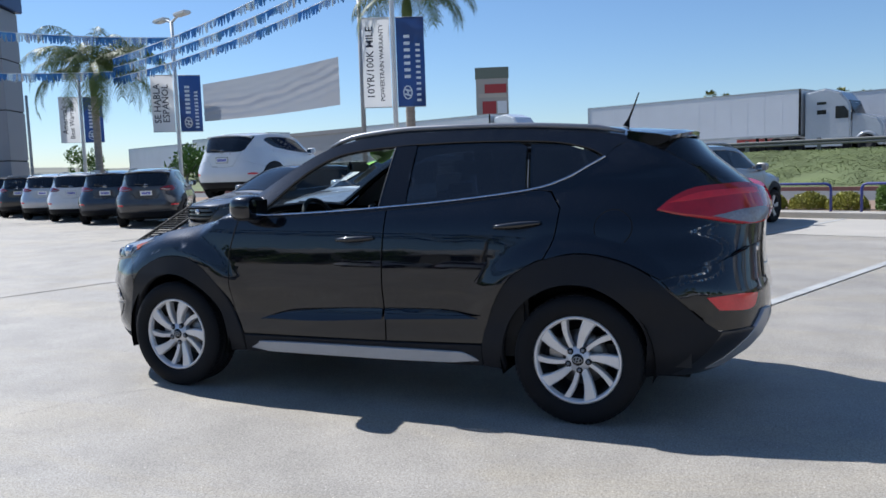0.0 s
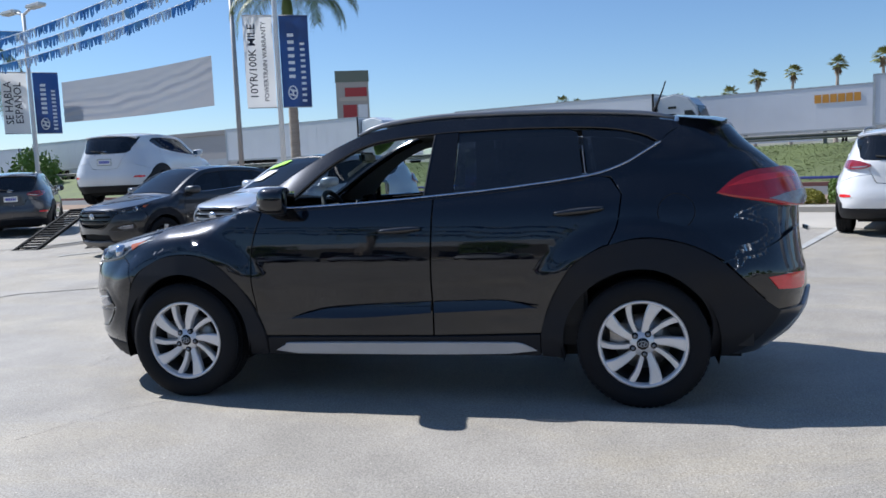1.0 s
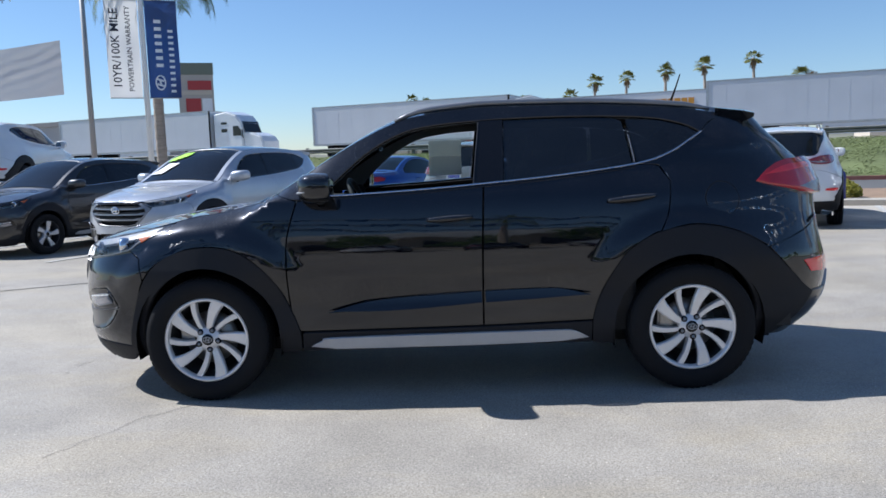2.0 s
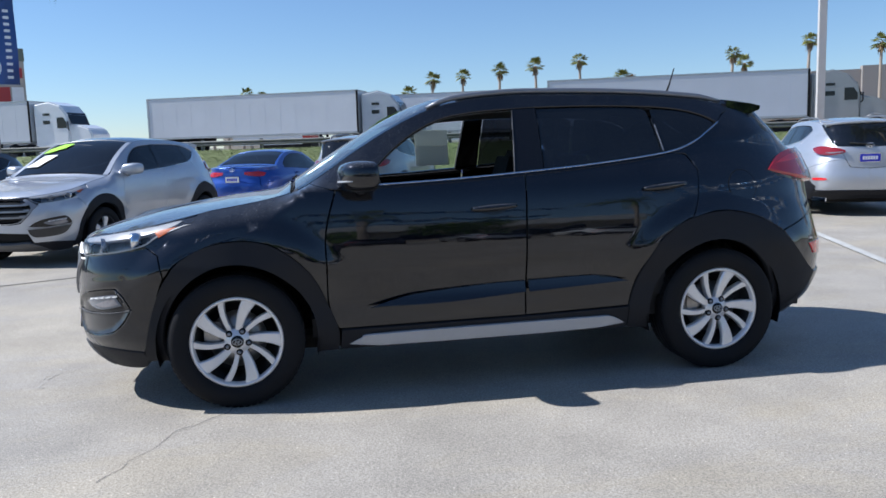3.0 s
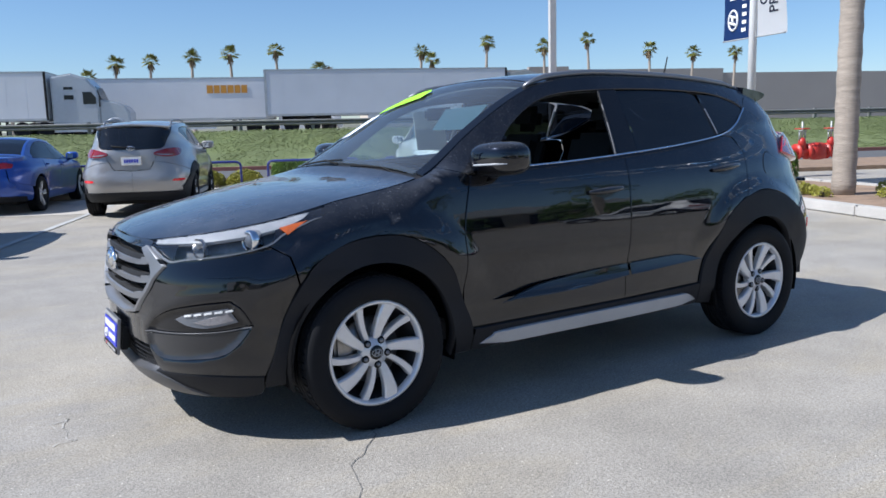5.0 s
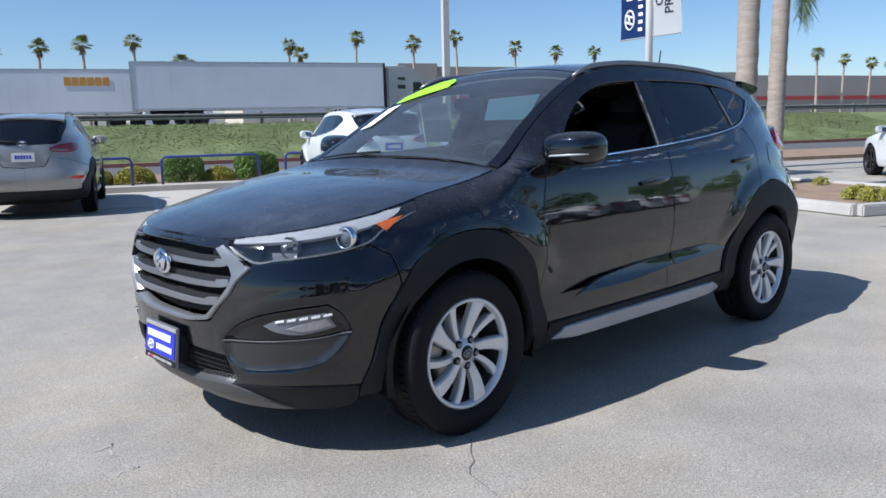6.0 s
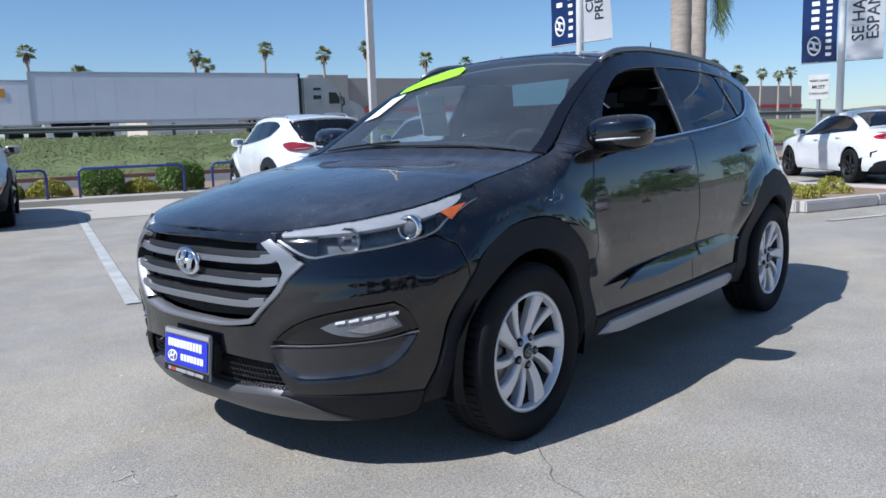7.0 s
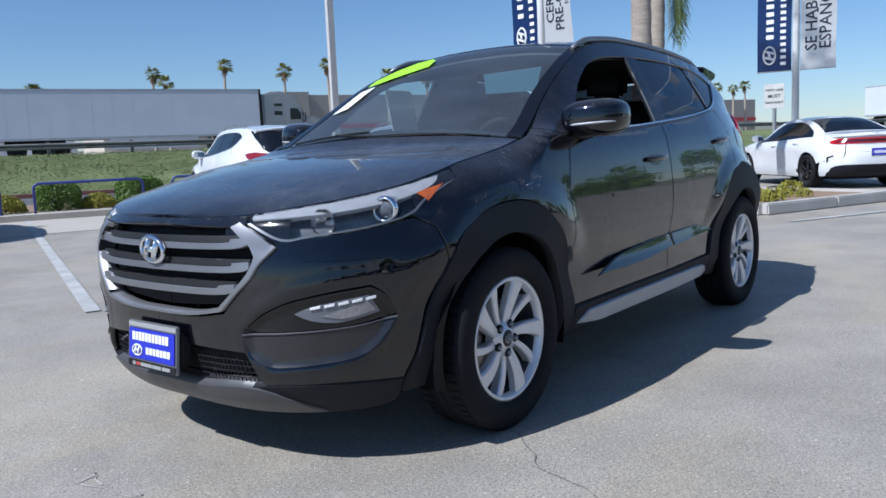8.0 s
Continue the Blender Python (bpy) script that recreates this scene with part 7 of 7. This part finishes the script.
# pylon of the dealer's building
t = thing("building_pylon", "grey clad building pylon with a dark blue head", "building", m=at(-39.8, 8.6, 0, 140) @ Matrix.Scale(1.28, 4))
for k in range(4):
    part("cladding_panel", block(-.80, -.80, .02 + k * 1.92, .80, .80, 1.90 + k * 1.92, .015), M_COLGREY, t)
part("core", block(-.76, -.76, 0, .76, .76, 9), M_CHASSIS, t)
part("head_panel", block(-3.0, -.95, 7.72, 1.0, .95, 9.6, .03), M_COLBLUE, t)

# roadside pylon sign
t = thing("pylon_sign", "tall shopping centre pylon sign with coloured panels", "sign", m=at(-82, 93.8, 0, 41))
part("frame", block(-2.6, -.5, 0, 2.6, .5, 17.2, .05), mat("sign_frame_tan", (.42, .38, .33), .7, var=.06), t)
part("header", block(-2.7, -.55, 15.6, 2.7, .55, 17.4, .05), mat("sign_header_olive", (.16, .18, .14), .7, var=.06), t)
for z0, z1, x0, x1, c in ((13.3, 14.7, -1.2, 2.3, M_STORER), (12.6, 13.2, -2.2, 2.3, M_STOREL), (10.0, 12.0, -1.6, .6, M_STORER), (10.0, 12.0, .8, 2.3, M_WHITE), (8.0, 9.6, -2.0, 2.0, M_WHITE)):
    part("sign_panel", block(x0, -.58, z0, x1, -.50, z1), c, t)

# ---- distant store ----
st = thing("store_building", "large pale warehouse store with a red stripe beyond the freeway", "building", m=LOT)
part("wall", block(29.3, 135, 1.5, 34, 175, 12.3, .05), M_STOREL, st)
part("wall", block(34, 135.2, 1.5, 80, 175, 12.4, .05), M_STORE, st)
part("tower", block(41.5, 134.6, 1.5, 49, 136, 12.9, .05), M_STORE, st)
part("wing", block(13.5, 133, 1.5, 29.3, 165, 8.0, .05), M_STOREL, st)
part("roof_canopy", block(13.2, 132.6, 7.0, 29.3, 133, 8.2), M_WHITE, st)
part("stripe", block(13.4, 132.5, 5.6, 41, 134.55, 6.4), M_STORER, st, "red wall stripe")
part("wall", block(80, 135.6, 1.5, 118, 172, 11.6, .05), M_STORE, st)
part("stripe", block(49.1, 134.8, 6.2, 80, 135.15, 7.0), M_STORER, st, "red wall stripe")
for k in range(6):
    part("letter_bar", block(30.1 + k * .55, 134.9, 9.3, 30.5 + k * .55, 135, 10.2), M_STORER, st)
part("letter_bar", block(30.3, 134.9, 8.5, 33.3, 135, 9.0), M_BANBLUE, st)
st2 = thing("store_building", "long low dark grey building behind the palms", "building", m=LOT)
part("wall", block(118, 135, 1.5, 170, 170, 10.9, .05), M_STORE, st2)
part("stripe", block(118, 134.8, 5.6, 170, 134.95, 6.4), M_STORER, st2, "red wall stripe")
st3 = thing("office_building", "low plain building at the back of the lot", "building", m=pose(0, 0, 0))
part("wall", block(-45, -48, 0, 40, -40, 6.2, .05), M_STOREL, st3)
part("fascia", block(-45.3, -39.95, 4.3, 40.3, -39.2, 6.4, .03), M_WHITE, st3, "white fascia over the shop windows")
for k in range(12):
    part("window", block(-42 + k * 6.6, -39.99, 1.0, -37.5 + k * 6.6, -39.9, 3.6), M_GLOSSB, st3)

t = thing("freight_container", "faded red corrugated freight container beyond the freeway", "container", m=at(-35.2, 75, 0))
part("box", block(0, 0, 3.0, 5.6, 2.4, 5.7, .04), mat("faded_red_steel", (.42, .07, .05), .6, var=.12, scale=.8), t)
for k in range(13):
    part("rib", block(.2 + k * .42, -.05, 3.1, .36 + k * .42, -.001, 5.6), M_STORER, t)
part("letter_bar", block(1.2, -.06, 4.0, 3.0, -.052, 4.7), M_WHITE, t)
part("chassis", block(0, .1, 1.6, 5.6, 2.3, 3.0), M_CHASSIS, t)
for k, (u, w, h) in enumerate(((-66.5, 7, 9.2), (-56.5, 6, 8.8))):
    t = thing("house", "low tan house with a tiled roof beyond the freeway", "house", "far houses", at(u, 128, 0))
    part("wall", block(0, 0, 0, w, 8, h - 1.2, .03), M_STOREL, t)
    part("roof", sheet([(-.6, h - 1.2), (w / 2, h + .3), (w + .6, h - 1.2)], 8.6), mat("tile_roof_red", (.34, .15, .11), .8, var=.15, scale=2), t)
t = thing("warehouse", "long low pale warehouse beyond the parked cars", "building", m=LOT)
part("wall", block(-112, 62, 0, -68, 84, 6.9, .05), mat("pale_warehouse_wall", (.40, .38, .36), .85, var=.06, scale=.3), t)
part("parapet", block(-112.2, 61.8, 6.6, -67.8, 84.2, 7.15, .03), M_STORE, t)
for k in range(7):
    part("dock_door", block(-109 + k * 6, 61.95, .1, -105.5 + k * 6, 62.05, 3.6), M_GALV, t)

# ---- blue hoop rails, bushes, planter ----
for k in range(-6, 2):
    u0 = -1.80 + 2.82 * k
    t = thing("hoop_rail", "blue painted steel hoop rail at the kerb", "rail", "hoop rails", at(u0, 14.95, .13))
    bm = bmesh.new()
    r = .10
    tube(bm, [(0, 0, 0), (0, 0, .62 - r), (r * .3, 0, .62 - r * .3), (r, 0, .62), (2.18 - r, 0, .62), (2.18 - r * .3, 0, .62 - r * .3), (2.18, 0, .62 - r), (2.18, 0, 0)], .030, 10)
    part("hoop", bm, M_BLUERAIL, t)


def bush(label, m, w, d, h, n, leaf, material, seed, boxy=True):
    r = random.Random(seed)
    t = thing("bush", label, "bush", "kerb bushes", m)
    V, F = [], []
    for _ in range(n):
        while True:
            x, y, z = r.uniform(-1, 1), r.uniform(-1, 1), r.uniform(0, 1)
            e = (abs(x) ** 4 + abs(y) ** 4 + abs(z * 1.02) ** 5) if boxy else (x * x + y * y + z * z)
            bump = 1 + .12 * noise.noise(Vector((x * 2 + seed, y * 2, z * 2)))
            if .35 < e < bump:
                break
        p = Vector((x * w / 2, y * d / 2, z * h + .03))
        s = leaf * r.uniform(.6, 1.3)
        q = Euler((r.uniform(0, 6.3), r.uniform(0, 6.3), r.uniform(0, 6.3))).to_matrix()
        k = len(V)
        for c in ((-s * .5, 0, 0), (0, -s * .28, .1 * s), (s * .5, 0, 0), (0, s * .28, .1 * s)):
            V.append(p + q @ Vector(c))
        F.append((k, k + 1, k + 2, k + 3))
    part("leaves", mesh_of("leaves", V, F), material, t)
    bm = bmesh.new()
    for _ in range(14):
        a = r.uniform(0, 6.28)
        tube(bm, [(0, 0, -.02), (w * .16 * math.cos(a), d * .16 * math.sin(a), h * .4), (w * .34 * math.cos(a), d * .34 * math.sin(a), h * .75)], [.014, .010, .005], 5)
    part("stem_clump", bm, M_TWIG, t)
    return t


B1 = bush("dense clipped green hedge bush behind the rail", at(-1.28, 15.9, .11), .95, .85, .62, 9500, .050, M_BUSH, 5)
B2 = bush("low yellow-green shrub in dry soil", at(-2.40, 15.9, .11), 1.0, .8, .40, 3600, .055, M_YBUSH, 6, False)
for u, src, s in ((.45, B1, 1.05), (-.47, B2, .85), (-3.3, B2, 1.0), (-4.3, B2, 1.1), (-5.4, B1, .9), (2.2, B1, 1.0), (3.2, B2, 1.0), (-6.6, B2, 1.1), (-8.3, B1, 1.0), (4.9, B1, 1.0)):
    c = copy_thing(src, at(u, 15.9 + .1 * math.sin(u * 5), .11, u * 40))
    c.matrix_basis = c.matrix_basis @ Matrix.Scale(s, 4)

# planter island with kerb
t = thing("planter_kerb", "pale concrete kerb round the planter island", "kerb", m=LOT, kind="structure")
for a, b in (((6.55, 3.45), (9.6, 3.45)), ((9.6, 3.45), (9.6, 18)), ((6.55, 3.45), (6.9, 18))):
    n = max(2, int(math.dist(a, b) / 1.5))
    for k in range(n):
        p, q = Vector((*a, 0)).lerp(Vector((*b, 0)), k / n), Vector((*a, 0)).lerp(Vector((*b, 0)), (k + 1) / n)
        d = (q - p)
        L = d.length
        m = Matrix.Translation(p) @ Matrix.Rotation(math.atan2(d.y, d.x), 4, "Z")
        part("kerb_stone", block(.004, -.09, 0, L - .004, .09, .16, .02), M_KERB, t, "", m)
slab("planter_soil", 6.7, 3.55, 9.52, 18, .12, M_DIRT, "dry brown soil in the planter island", "ground", thick=.12)
bush("dense round green bush in the planter", at(7.80, 9.2, .10), .95, .95, .80, 9500, .055, M_BUSH, 9)
r = random.Random(21)
G1 = bush("small yellow-green ground shrub in the planter", at(7.4, 4.3, .11), .4, .36, .16, 260, .05, M_YBUSH, 12, False)
for k in range(12):
    c = copy_thing(G1, at(r.uniform(6.85, 9.4), r.uniform(3.8, 8.2), .11, r.uniform(0, 360)))
    c.matrix_basis = c.matrix_basis @ Matrix.Scale(r.uniform(.6, 1.3), 4)

# red pipework of the water main behind the planter
t = thing("backflow_valve", "red painted water main pipework with two hand wheels", "pipework", m=at(11.9, 13.4, 0, 8))
bm = bmesh.new()
tube(bm, [(-1.0, 0, 0), (-1.0, 0, .46), (-.95, 0, .58), (-.83, 0, .63), (.83, 0, .63), (.95, 0, .58), (1.0, 0, .46), (1.0, 0, 0)], .115, 14)
part("pipe", bm, M_RED, t)
for x in (-.62, -.30, .30, .62):
    part("flange", lathe([(0, -.03), (.20, -.03), (.20, .03), (0, .03)], 24), M_RED, t, "", pose(x, 0, .63, 0, 0, 90))
for x in (-1.0, 1.0):
    part("foot_flange", lathe([(0, 0), (.20, 0), (.20, .05), (0, .05)], 24, "Z"), M_RED, t, "", pose(x, 0, .02))
part("valve_body", superblob(0, 0, .63, .26, .20, .22), M_RED, t)
for x in (-.46, .46):
    bm = bmesh.new()
    tube(bm, [(x, 0, .70), (x, 0, .90), (x, 0, .98)], [.11, .09, .05], 12)
    part("bonnet", bm, M_RED, t)
    bm = bmesh.new()
    tube(bm, [(x, 0, .95), (x, 0, 1.38)], .022, 8)
    for s in (-.09, .09):
        tube(bm, [(x + s, 0, .92), (x + s, 0, 1.14)], .018, 6)
    tube(bm, [(x - .11, 0, 1.14), (x + .11, 0, 1.14)], .024, 6)
    part("stem", bm, M_GALV, t, "bare steel valve stem and yoke")
    bm = bmesh.new()
    tube(bm, [(x + .17 * math.cos(a), .17 * math.sin(a), 1.20) for a in np.linspace(0, 2 * math.pi, 25)], .016, 6, caps=False)
    for a in (0, 2.1, 4.2):
        tube(bm, [(x, 0, 1.20), (x + .17 * math.cos(a), .17 * math.sin(a), 1.20)], .012, 6)
    part("hand_wheel", bm, M_RED, t)


# ---- palms ----
def fan_palm_parts(h, seed, crown=1.7):
    r = random.Random(seed)
    bm = bmesh.new()
    lean = r.uniform(-.25, .25)
    n = 10
    tube(bm, [(lean * (k / n) ** 2 * 2, 0, h * k / n) for k in range(n + 1)], [.42 - .24 * (k / n) ** .6 for k in range(n + 1)], 8)
    top = Vector((lean * 2, 0, h))
    V, F = [], []
    for _ in range(34):
        a, e = r.uniform(0, 6.28), r.uniform(-.55, 1.25)
        d = Vector((math.cos(a) * math.cos(e), math.sin(a) * math.cos(e), math.sin(e)))
        st_ = r.uniform(.5, .9) * crown * .55
        c = top + d * st_
        side = d.cross(Vector((0, 0, 1)))
        side = side.normalized() if side.length > .01 else Vector((1, 0, 0))
        up = side.cross(d)
        R = crown * r.uniform(.42, .60)
        for k in range(11):
            t = radians(-80 + 16 * k)
            tip = c + d * R * math.cos(t) + side * R * math.sin(t) - Vector((0, 0, .18 * R + .25 * R * abs(math.sin(t))))
            q = len(V)
            w = .10 * crown * .6
            V += [c + side * w * math.sin(t) * .4, c.lerp(tip, .55) + side * w * math.cos(t) + up * .04, tip, c.lerp(tip, .55) - side * w * math.cos(t)]
            F.append((q, q + 1, q + 2, q + 3))
    V2, F2 = [], []
    for _ in range(40):
        a = r.uniform(0, 6.28)
        d = Vector((math.cos(a), math.sin(a), 0))
        p = top + d * .2 + Vector((0, 0, -r.uniform(.1, .7)))
        s = d.cross(Vector((0, 0, 1))) * .12
        e = p + d * r.uniform(.15, .45) - Vector((0, 0, r.uniform(.5, 1.1)))
        q = len(V2)
        V2 += [p - s, p + s, e + s * .5, e - s * .5]
        F2.append((q, q + 1, q + 2, q + 3))
    return bm, mesh_of("crown", V, F), mesh_of("dead_skirt", V2, F2)


def fan_palm(u, v, z, h, seed, crown=1.7, label="tall slender fan palm beyond the freeway"):
    t = thing("palm_tree", label, "palm", "distant palms", at(u, v, z))
    tr, cr, sk = fan_palm_parts(h, seed, crown)
    part("trunk", tr, M_TRUNK, t)
    part("crown", cr, M_FARFROND, t)
    part("dead_skirt", sk, M_DEADFROND, t, "dry hanging fronds under the crown")


for k, (u, z) in enumerate(((-40.4, 10.2), (-37.9, 10.2), (-34.3, 9.7), (-30.3, 10.7), (-26.5, 12.8), (-21.7, 13.2), (-15.3, 13.6), (-9.4, 14.1), (-2.5, 14.8), (3.9, 11.7), (19.5, 14.5), (29.8, 15.6), (40, 15.0), (48.3, 16.3),
                            (58.1, 14.4), (66, 14.0), (74.6, 14.2), (125, 14.2), (133, 13.4), (141.6, 12.8), (145, 12.3), (150.6, 13.2), (1.5, 10.4))):
    fan_palm(u, 120 + (k * 37 % 11) * .3, 0, z, 100 + k, 1.55 + .25 * ((k * 7) % 5) / 4)
for k, (u, z) in enumerate(((-65.2, 10.2), (-62.9, 10.2), (-60.7, 10.4), (-58.2, 11.8), (-55.8, 11.3), (-50.5, 8.8), (-47.9, 8.8))):
    fan_palm(u, 122 + (k % 3), 0, z, 300 + k, 1.5, "small fan palm among houses beyond the freeway")
t = thing("palm_tree", "stout palm with upright brown fronds beyond the freeway", "palm", "distant palms", at(4.4, 120))
tr, cr, sk = fan_palm_parts(11.0, 77, 1.5)
part("trunk", tr, M_TRUNK, t)
part("crown", cr, M_DEADFROND, t)
sk.user_clear()
fan_palm(21.4, 120.5, 0, 12.9, 88, 1.7, "leaning palm with ragged crown beyond the freeway")


def feather_palm(label, m, h, r0, r1, crown, n_fronds, seed, droop=1.0, lean=0.0, leaf_step=.045):
    """A feather palm: ringed trunk, arching fronds with two rows of narrow leaflets."""
    r = random.Random(seed)
    t = thing("palm_tree", label, "palm", "lot palms", m)
    bm = bmesh.new()
    n = 40
    tube(bm, [(lean * (k / n) ** 2, 0, h * k / n) for k in range(n + 1)], [(r0 + (r1 - r0) * k / n) * (1.045 if k % 2 else .97) for k in range(n + 1)], 14)
    part("trunk", bm, M_TRUNK, t)
    top = Vector((lean, 0, h))
    bm = bmesh.new()
    tube(bm, [top - Vector((0, 0, .9)), top - Vector((0, 0, .3)), top + Vector((0, 0, .5))], [r1 * 1.05, r1 * 1.3, r1 * .5], 10)
    part("crown_shaft", bm, M_FROND, t)
    V, F = [], []
    for f in range(n_fronds):
        a = 2 * math.pi * f / n_fronds * 2.4 + r.uniform(-.3, .3)
        e = r.uniform(-.1, 1.25)
        L = crown * r.uniform(.85, 1.15)
        d = Vector((math.cos(a), math.sin(a), 0))
        sd = Vector((-d.y, d.x, 0))
        pts = []
        m_ = 26
        p = top + Vector((0, 0, .35))
        ang = e
        for k in range(m_):
            pts.append(p.copy())
            p += (d * math.cos(ang) + Vector((0, 0, math.sin(ang)))) * L / m_
            ang -= droop * (.035 + .10 * (k / m_) ** 1.2)
        for k in range(m_ - 1):
            q = len(V)
            w = .018 * (1 - k / m_) + .004
            V += [pts[k] - sd * w, pts[k] + sd * w, pts[k + 1] + sd * w, pts[k + 1] - sd * w]
            F.append((q, q + 1, q + 2, q + 3))
            if k < 3:
                continue
            along = (pts[k + 1] - pts[k])
            steps = max(1, int(along.length / leaf_step))
            for j in range(steps):
                b = pts[k] + along * (j / steps)
                ll = .62 * (1 - ((k / m_) - .4) ** 2 * 1.8) * r.uniform(.75, 1.1) * crown / 2.6
                for s in (-1, 1):
                    tip = b + sd * s * ll * .62 + along.normalized() * ll * .35 - Vector((0, 0, ll * r.uniform(.35, .75) * droop))
                    mid = b.lerp(tip, .5) + Vector((0, 0, ll * .12))
                    wv = along.normalized() * .016
                    q = len(V)
                    V += [b - wv, b + wv, mid + wv, mid - wv, tip]
                    F += [(q, q + 1, q + 2, q + 3), (q + 3, q + 2, q + 4)]
    part("fronds", mesh_of("fronds", V, F), M_FROND, t)
    return t


feather_palm("leafy green feather palm beside the banner pole", at(-16.8, 15.5), 7.2, .17, .15, 3.0, 26, 31)
feather_palm("leafy feather palm with drooping fronds behind parked cars", at(-29.5, 9.5), 5.7, .16, .13, 3.5, 34, 32, 1.15)
feather_palm("tall grey-trunked palm in the planter island", at(7.84, 7.06, .1), 8.5, .185, .17, 2.6, 20, 33)
ragged = feather_palm("second tall grey-trunked palm with ragged hanging fronds", at(13.93, 12.85), 9.0, .235, .20, 2.8, 22, 34, 1.5, .25)


def hanging_fronds(palm, turn, z0, n, seed):
    """Old fronds that hang close to the trunk, on one side of it."""
    r = random.Random(seed)
    V, F = [], []
    for k in range(n):
        a = radians(turn + r.uniform(-55, 55))
        d = Vector((math.cos(a), math.sin(a), 0))
        sd = Vector((-d.y, d.x, 0))
        out, L = r.uniform(.35, .8), r.uniform(1.9, 3.0)
        pts = [Vector((0, 0, z0)) + d * (.2 + out * math.sin(min(1, t * 2.2) * 1.4)) - Vector((0, 0, L * max(0, t - .12) ** 1.1)) for t in np.linspace(0, 1, 30)]
        for p, q in zip(pts[3:], pts[4:]):
            for s in (-1, 1):
                for j in (0, .5):
                    b = p.lerp(q, j)
                    ll = r.uniform(.28, .50)
                    tip = b + sd * s * ll * r.uniform(.25, .6) + d * r.uniform(-.05, .15) - Vector((0, 0, ll))
                    w = Vector((0, 0, .013))
                    m = b.lerp(tip, .5) + sd * s * .04
                    i = len(V)
                    V += [b - w, b + w, m + w, m - w, tip]
                    F += [(i, i + 1, i + 2, i + 3), (i + 3, i + 2, i + 4)]
    part("hanging_fronds", mesh_of("hanging_fronds", V, F), M_FROND, palm, "ragged old fronds hanging down")


hanging_fronds(ragged, -30, 6.3, 12, 9)


# ---- far trees ----
def far_tree(label, m, h, w, seed, n=900):
    r = random.Random(seed)
    t = thing("tree", label, "tree", "far trees", m)
    bm = bmesh.new()
    tube(bm, [(0, 0, 0), (.1, 0, h * .25), (.05, .1, h * .6)], [.22, .16, .07], 7)
    for k in range(5):
        a = k * 1.26 + seed
        tube(bm, [(.1, 0, h * .3), (w * .22 * math.cos(a), w * .22 * math.sin(a), h * .6)], [.08, .03], 5)
    part("trunk", bm, M_TRUNK, t)
    cl = [(r.uniform(-.32, .32) * w, r.uniform(-.32, .32) * w, h * r.uniform(.42, .88), r.uniform(.16, .30) * w) for _ in range(9)]
    V, F = [], []
    for _ in range(n):
        x, y, z, q = r.choice(cl)
        d = Vector((r.gauss(0, 1), r.gauss(0, 1), r.gauss(0, .8))).normalized() * q * r.uniform(.6, 1.05)
        p = Vector((x, y, z)) + d
        s = r.uniform(.14, .30)
        e = Euler((r.uniform(0, 6.3), r.uniform(0, 6.3), 0)).to_matrix()
        k = len(V)
        V += [p + e @ Vector(c) * s for c in ((-1, 0, 0), (0, -.6, .2), (1, 0, 0), (0, .6, .2))]
        F.append((k, k + 1, k + 2, k + 3))
    part("crown", mesh_of("crown", V, F), M_BUSH, t)
    return t


T1 = far_tree("round green tree in the distance", at(-112, 40, 0), 6.0, 5.0, 3)
T2 = far_tree("spreading dark green tree in the distance", at(-96, 24, 0), 4.6, 5.5, 8)
r = random.Random(5)
for k in range(26):
    src = T1 if k % 2 else T2
    c = copy_thing(src, at(-72 - 5.0 * k + r.uniform(-2, 2), 20 + r.uniform(-6, 22) - 1.5 * k, 0, r.uniform(0, 360)))
    c.matrix_basis = c.matrix_basis @ Matrix.Scale(r.uniform(.6, 1.0), 4)
# trees at the back of the lot
for k in range(12):
    c = copy_thing(T1 if k % 3 else T2, pose(-48 + 8 * k + r.uniform(-3, 3), -36 + r.uniform(-2, 2), 0, 0, 0, r.uniform(0, 360)))
    c.matrix_basis = c.matrix_basis @ Matrix.Scale(r.uniform(.7, 1.1), 4)
for k in range(6):
    c = copy_thing(T1 if k % 2 else T2, pose(36 + r.uniform(-4, 9), -44 + 6 * k + r.uniform(-2, 2), 0, 0, 0, r.uniform(0, 360)))
    c.matrix_basis = c.matrix_basis @ Matrix.Scale(r.uniform(.6, 1.0), 4)
# palms on the near side of the lot
for k, (x, y) in enumerate(((-9, -27), (1.5, -29), (12, -26), (22, -24), (29, -31))):
    feather_palm("feather palm by the office building", pose(x, y, 0), 6.5, .18, .16, 2.7, 20, 60 + k, 1.1, .2, .09)
